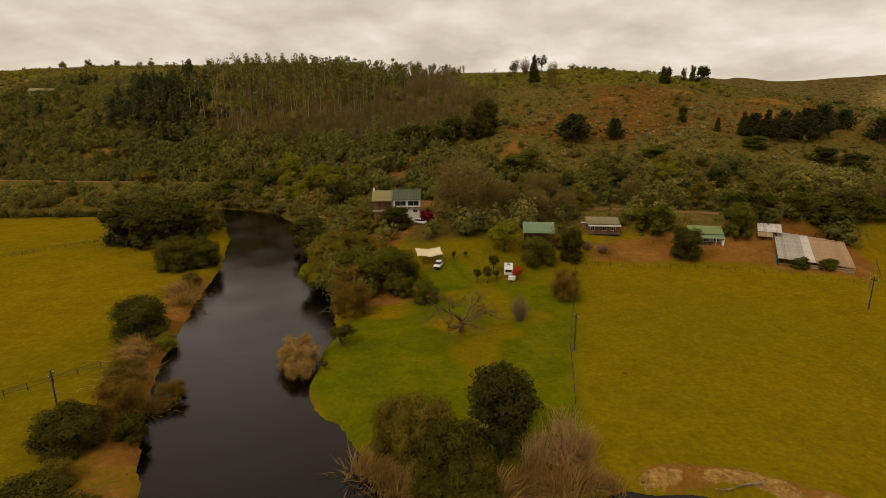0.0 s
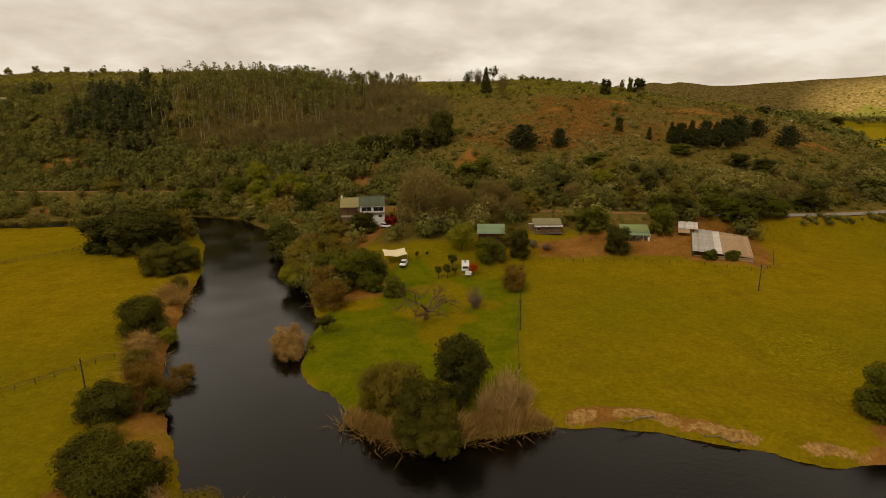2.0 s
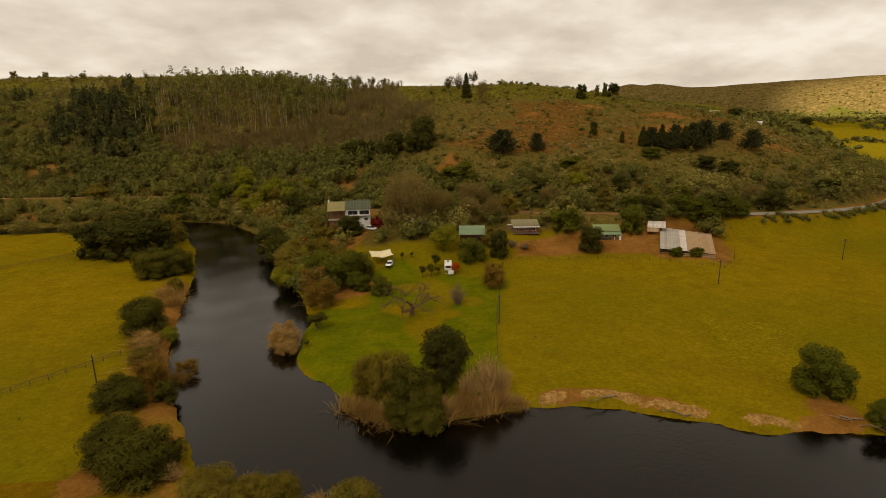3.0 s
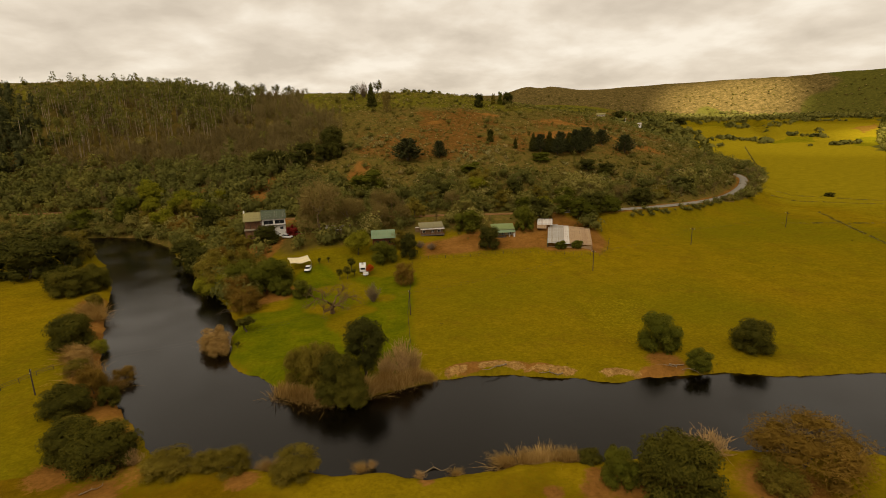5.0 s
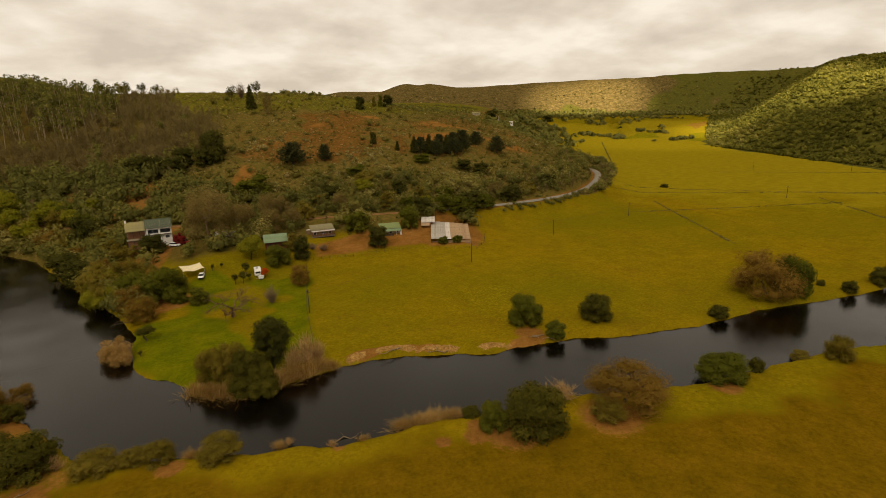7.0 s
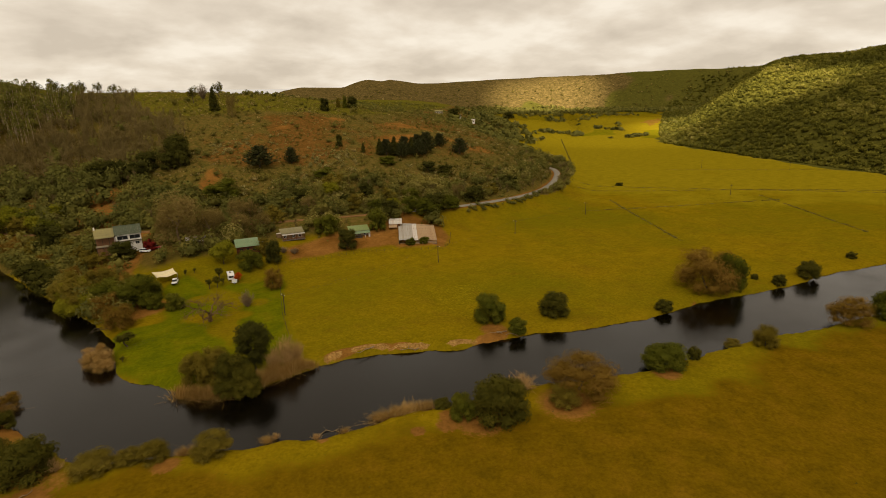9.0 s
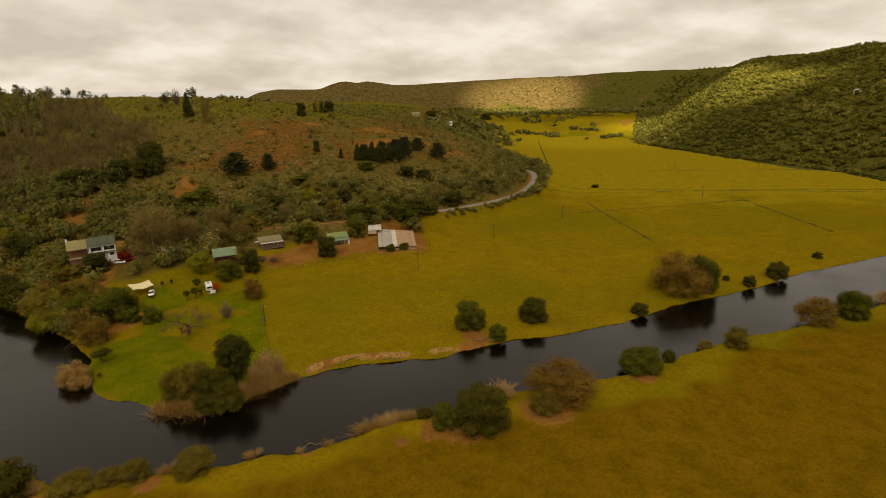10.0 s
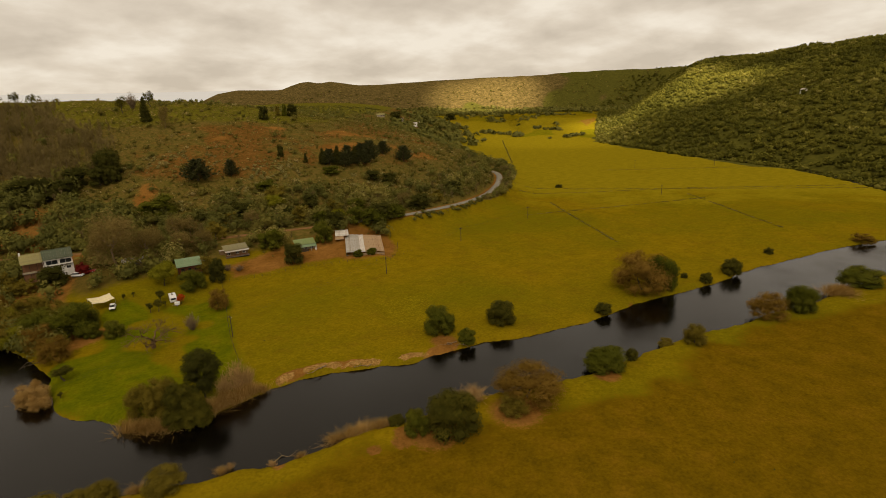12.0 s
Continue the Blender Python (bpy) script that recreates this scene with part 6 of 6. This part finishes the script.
def grey_store():
    h = thing("store", 7.0, 165.6, 8.4, -10, "low store with a grey metal roof under the trees", "shed")
    block("wall", h, GREY_WOOD, -4.6, 4.6, -2.0, 2.2, -0.8, 2.2, 0.02)
    sheeting("roof", h, GREY_TIN, -5.0, 5.0, 2.6, 3.3, -2.7, 2.35, label="grey metal roof")
    block("door", h, DARK_WOOD, -1.0, 1.0, -2.06, -2.01, -0.6, 1.5, 0.01)
    window(h, 2.6, 0.5, 1.2, 0.9, -2.02, WHITE, GLASS)


def stock_shed():
    h = thing("stock_shed", 96.0, 144.0, 0.0, -26, "low sprawling stock shed with pale and rust-tan metal roofs", "shed")
    # a long low roof in strips, pale to the west and tan to the east
    for i in range(8):
        x0 = -8.4 + i * 2.1
        mat = GREY_TIN if i < 3 else (PALE_TIN if i in (3,) else (TAN_TIN if i > 3 else GREY_TIN))
        sheeting("roof", h, mat, x0, x0 + 2.06, 12.2 - 0.5 * i, 7.4 - 0.12 * i, -10.6, 4.5 - 0.1 * i, label="weathered low metal roof")
    for x in (-8.2, -4, 0.2, 4.4, 8.2):
        for y in (-10.4, -3, 4.5, 11.0 if x < 3 else 8.0):
            g = ground(96 + x * math.cos(radians(-26)) - y * math.sin(radians(-26)), 144 + x * math.sin(radians(-26)) + y * math.cos(radians(-26)))
            block("shed_post", h, DARK_WOOD, x - 0.09, x + 0.09, y - 0.09, y + 0.09, g - 0.4, 4.3 + (y + 10.4) * 0.12 - 0.05 * (x + 8), 0.0)
    block("back_wall", h, GREY_WOOD, -8.3, 8.0, 8.0, 8.15, 2.0, 6.6, 0.01)
    block("side_net", h, GREEN_NET, -8.5, -8.4, -10, -2, 1.0, 4.5, 0.0, "green shade net")
    block("front_wall", h, TAN_TIN, -2.0, 8.3, -10.62, -10.55, 0.8, 3.5, 0.0, "rust-tan sheet wall")
    block("front_rail", h, GREY_WOOD, -8.3, 8.3, -10.75, -10.65, 3.1, 3.25, 0.0)
    block("front_rail", h, GREY_WOOD, -8.3, 8.3, -10.75, -10.65, 2.3, 2.45, 0.0)
    # the taller old part behind
    block("wall", h, BRICK, -12.4, -8.6, 6.4, 12.6, 2.5, 7.6, 0.02, "old brick wall")
    sheeting("roof", h, PALE_TIN, -12.8, -6.6, 13.4, 9.4, 6.6, 8.1, label="pale rust-streaked roof of the older part")
    sheeting("roof", h, TAN_TIN, -12.8, -9.0, 6.5, 8.0, 3.4, 7.2, label="rusty lean-to roof")
    # black panel on the closed wall, painting the shade of an open doorway
    block("doorway_shade", h, RUBBER, -11.4, -10.0, 6.34, 6.39, 3.6, 6.2, 0.0, "black panel for the shade inside a doorway")


main_house(), red_hut(), cream_hut(), green_hut(), grey_store(), stock_shed()


def far_house(x, y, turn, w, label, roof=None, wall=None):
    z = ground(x, y)
    h = thing("house", x, y, z, turn, label, "house", "far white houses")
    block("wall", h, wall or WHITE, -w / 2, w / 2, -3, 3, -2, 3.2, 0.02)
    sheeting("roof", h, roof or PALE_TIN, -w / 2 - 0.4, w / 2 + 0.4, 0, 5.2, -3.6, 3.1, 1.2)
    sheeting("roof", h, roof or PALE_TIN, -w / 2 - 0.4, w / 2 + 0.4, 0, 5.2, 3.6, 3.1, 1.2)
    for i in range(int(w / 3)):
        window(h, -w / 2 + 1.5 + 3 * i, 1, 1.3, 1.3, -3.02, WHITE, GLASS)


far_house(485, 668, -40, 17, "white house among trees far up the valley")
far_house(452, 664, -35, 12, "small white house far up the valley")
far_house(505, 690, -20, 10, "white cottage far up the valley")
far_house(460, 646, -35, 22, "long white farmhouse on the shoulder of the hill")
far_house(424, 674, -30, 12, "pale cottage on the shoulder of the hill", LICHEN_TIN, CREAM)
far_house(-308, 404, 15, 16, "pale house with a flat roof high on the wooded hillside", LICHEN_TIN, CREAM)
for hx, hy, hw in ((1022, 1216, 18), (1046, 1196, 14), (1076, 1168, 20)):
    far_house(hx, hy, -40, hw, "long pale farm building below the distant escarpment", LICHEN_TIN, CREAM)
far_house(766, 213, 70, 5, "tiny white hut on the forested hillside")


# ---------------------------------------------------------------- camp under the trees
def wheel(parent, x, y, r=0.31, w=0.2):
    tyre = tube("wheel", parent, RUBBER, (x, y - w / 2, r), (x, y + w / 2, r), r, sides=18)
    disc = tube("rim", tyre, STEEL, (x, y - w / 2 - 0.01, r), (x, y + w / 2 + 0.01, r), r * 0.6, sides=14)
    disc.data.update()
    for ob in (tyre, disc):
        bm = bmesh.new()
        bm.from_mesh(ob.data)
        bmesh.ops.holes_fill(bm, edges=bm.edges[:], sides=0)
        bm.to_mesh(ob.data)
        bm.free()


def car(x, y, turn, paint, label, pickup=False):
    c = thing("car", x, y, ground(x, y), turn, label, "car", "parked cars")
    body = [(-2.05, 0.35), (2.0, 0.35), (2.1, 0.62), (1.95, 0.88), (0.95, 0.98), (-2.0, 1.0), (-2.12, 0.7)]
    cab = [(1.05, 0.985), (0.4, 1.5), (-1.5 if not pickup else -0.5, 1.52), (-1.98 if not pickup else -0.75, 1.005)]
    prism("body", c, paint, body, "y", -0.84, 0.84)
    prism("cabin", c, GLASS, cab, "y", -0.72, 0.72, "dark car windows")
    prism("car_roof", c, paint, [(0.38, 1.5), (0.3, 1.56), (-1.4 if not pickup else -0.45, 1.58), (-1.5 if not pickup else -0.5, 1.52)], "y", -0.7, 0.7)
    for px in (-1.3, 1.3):
        for py in (-0.8, 0.8):
            wheel(c, px, py)
    block("bumper", c, RUBBER, 2.02, 2.16, -0.8, 0.8, 0.36, 0.56, 0.02)
    for py in (-0.62, 0.62):
        block("headlight", c, SHELL, 1.98, 2.09, py - 0.16, py + 0.16, 0.64, 0.8, 0.02)


def caravan():
    c = thing("caravan", 12.6, 133.4, ground(12.6, 131), 85, "white touring caravan parked on the lawn", "caravan")
    shell = [(-2.6, 0.45), (2.4, 0.45), (2.7, 0.9), (2.62, 1.9), (2.2, 2.5), (-2.3, 2.58), (-2.7, 2.1), (-2.75, 0.8)]
    prism("shell", c, SHELL, shell, "y", -1.12, 1.12)
    for y in (-1.13, 1.13):
        for x in (-1.6, 0, 1.6):
            block("side_window", c, GLASS, x - 0.5, x + 0.5, y - 0.015, y + 0.015, 1.35, 1.95, 0.0)
    block("rear_window", c, GLASS, -2.79, -2.72, -0.8, 0.8, 1.3, 1.95, 0.0, "dark end window")
    block("roof_vent", c, GREY_WOOD, -0.5, 0.3, -0.35, 0.35, 2.53, 2.64, 0.02)
    block("roof_vent", c, GREY_WOOD, 1.2, 1.7, -0.25, 0.25, 2.52, 2.6, 0.02)
    for y in (-1.02, 1.02):
        wheel(c, -0.2, y, 0.33)
    tube("tow_bar", c, STEEL, (2.4, 0, 0.5), (3.7, 0, 0.45), 0.05)


def canopy(x, y, turn, w, d, label):
    """A shade cloth on poles, sagging between its corners."""
    c = thing("shade_canopy", x, y, ground(x, y), turn, label, "canopy")
    n = 12
    verts, faces = [], []
    for side_z in (0.0, -0.02):
        for i in range(n + 1):
            for j in range(n + 1):
                u, v = i / n, j / n
                pull = 0.35 * (math.sin(math.pi * u) + math.sin(math.pi * v))
                px = (u - 0.5) * w * (1 - 0.06 * math.sin(math.pi * v))
                py = (v - 0.5) * d * (1 - 0.10 * math.sin(math.pi * u))
                verts.append((px, py, 2.3 + 0.9 * v + 0.55 * abs(u - 0.5) - 0.45 * pull + 0.12 * math.sin(u * 9) * (1 - v) + side_z))
    m = (n + 1) ** 2
    for i in range(n):
        for j in range(n):
            a = i * (n + 1) + j
            faces += [(a, a + n + 1, a + n + 2, a + 1), (m + a, m + a + 1, m + a + n + 2, m + a + n + 1)]
    part("cloth", mesh_of("cloth", np.array(verts), np.array(faces), CANVAS, True), CANVAS, c, "cream sagging shade cloth")
    for px in (-w / 2 + 0.1, w / 2 - 0.1):
        for py, top in ((-d / 2 + 0.1, 2.4), (d / 2 - 0.1, 3.3)):
            tube("pole", c, STEEL, (px, py, -0.2), (px, py, top), 0.04)


caravan()
canopy(-8.2, 137.6, 12, 7.0, 5.0, "cream shade canopy on poles beside a parked car")
car(-5.6, 135.0, 258, SHELL, "white hatchback parked beside the shade canopy")
trailer = thing("trailer", 13.0, 128.4, ground(13.0, 128.4), 160, "small white luggage trailer beside the caravan", "trailer")
block("box", trailer, SHELL, -0.8, 0.8, -0.6, 0.6, 0.4, 1.25, 0.06)
block("lid", trailer, SHELL, -0.84, 0.84, -0.64, 0.64, 1.26, 1.34, 0.02)
for side_y in (-0.68, 0.68):
    wheel(trailer, 0.0, side_y, 0.27, 0.14)
tube("tow_bar", trailer, STEEL, (0.8, 0, 0.45), (1.8, 0, 0.42), 0.035)
car(-12.4, 168.4, -30, SHELL, "white car parked below the farmhouse")
car(-8.6, 169.6, -20, MAROON, "dark red car parked beside the farmhouse")


# ---------------------------------------------------------------- poles, fences and driftwood
def power_pole(x, y, h=7.2):
    p = thing("power_pole", x, y, ground(x, y) - 0.2, 17, "weathered wooden power pole with a crossarm in the pasture", "pole", "power poles across the valley")
    tube("pole", p, DARK_WOOD, (0, 0, 0), (0, 0, h), 0.14, 0.1)
    block("crossarm", p, DARK_WOOD, -0.06, 0.06, -0.9, 0.9, h - 0.75, h - 0.6, 0.01)
    for y in (-0.8, 0, 0.8):
        tube("insulator", p, SHELL, (0, y, h - 0.6), (0, y, h - 0.42), 0.045, 0.03)


LINE = [(-59.5, 69.3, 5.8), (20.3, 89.2, 7.2), (86.8, 109.6, 7.4), (141.6, 129.6, 7.3), (202.7, 143.6, 7.3), (323, 133, 7.5), (442, 233, 8), (479, 175, 8)]
for row in LINE:
    power_pole(*row)
for (ax, ay, ah), (bx, by, bh) in zip(LINE[:4], LINE[1:5]):
    for off in (-0.8, 0.8):
        pts = []
        for i in range(13):
            s = i / 12
            z = (ground(ax, ay) + ah - 0.6) * (1 - s) + (ground(bx, by) + bh - 0.6) * s - 1.4 * 4 * s * (1 - s)
            pts.append((ax + (bx - ax) * s - off * 0.3, ay + (by - ay) * s + off, z, 0.011))
        tagged(new("power_cable", limbs_mesh("power_cable", [pts], DARK_WOOD, 3)), "thin dark power cable strung between wooden poles", "cable", "power cables")


def fence(line, gap, h, rails, label, mat=DARK_WOOD):
    f = thing("fence", line[0][0], line[0][1], 0, 0, label, "fence", "field fences")
    ox, oy = line[0]
    post = limbs_mesh("post", [[(0, 0, -0.3, 0.06), (0, 0, h, 0.05)]], mat, 6)
    places = []
    for (ax, ay), (bx, by) in zip(line, line[1:]):
        n = max(1, int(math.hypot(bx - ax, by - ay) / gap))
        places += [(ax + (bx - ax) * i / n, ay + (by - ay) * i / n) for i in range(n)]
    places.append(line[-1])
    tops = []
    for x, y in places:
        z = ground(x, y)
        ob = part("post", post, mat, f)
        ob.location = (x - ox, y - oy, z)
        tops.append((x - ox, y - oy, z))
    for level, r in rails:
        part("rail", limbs_mesh("rail", [[(x, y, z + level, r) for x, y, z in tops]], mat, 4), mat, f)


fence([(-190, 120), (-160, 137), (-139.5, 153), (-122, 175.4), (-119, 190)], 2.8, 1.25, [(0.5, 0.035), (0.9, 0.035), (1.2, 0.035)], "weathered timber rail fence across the western field")
fence([(-92, 50), (-75, 65), (-67.3, 73.6), (-60.8, 81.3)], 2.6, 1.25, [(0.5, 0.035), (0.9, 0.035), (1.2, 0.035)], "weathered timber rail fence running to the river bank")
fence([(31.0, 139), (28, 124), (22.5, 102), (19.6, 89.2), (16.6, 71), (13, 60)], 3.6, 1.2, [(0.4, 0.008), (0.75, 0.008), (1.1, 0.008)], "wire fence on thin posts between lawn and pasture")
fence([(34, 139), (50, 139.5), (66, 138.6), (82, 134), (98, 124.5), (106, 132), (114, 144)], 3.0, 1.2, [(0.4, 0.008), (0.75, 0.008), (1.1, 0.01)], "wire fence on rough posts along the yard")


def driftwood(x, y, turn, size, label):
    rng = np.random.default_rng(int(x * 10 + 900))
    limbs = [stem((0, 0, 0.15), (size, 0.2, 0.3), 0.13 * size / 4, 0.05, rng, 0.12)]
    for i in range(5):
        p = limbs[0][1 + i % 4][:3]
        limbs.append(stem(p, np.array(p) + rng.normal(size=3) * size * [0.16, 0.14, 0.05] + [0.3, 0, 0.06], 0.05, 0.015, rng, 0.2, 3))
    ob = new("driftwood", limbs_mesh("driftwood", limbs, BARK if "dark" in label else PALE_BARK, 5))
    ob.matrix_world = pose(x, y, max(ground(x, y), WATER_LEVEL), 0, 0, turn)
    tagged(ob, label, "dead branch", "dead branches on the banks")


driftwood(8.4, 25.6, -8, 5.0, "pale dead log lying at the water's edge")
driftwood(66.4, 43.5, -60, 5.5, "pale fallen branches below a bank bush")
driftwood(68.6, 41.8, 160, 4.5, "pale fallen branches below a bank bush")
driftwood(34.0, 53.6, 190, 6.0, "dead roots on the bare sand bank")
driftwood(44.0, 47.4, 160, 5.0, "dead roots on the bare sand bank")
driftwood(-26.5, 109.5, 200, 5.0, "fallen dark tree reaching into the river")
driftwood(-28, 113, 230, 4.5, "fallen dark tree reaching into the river")
driftwood(-39.5, 33.2, 20, 3.0, "bleached dead branches in the grass")
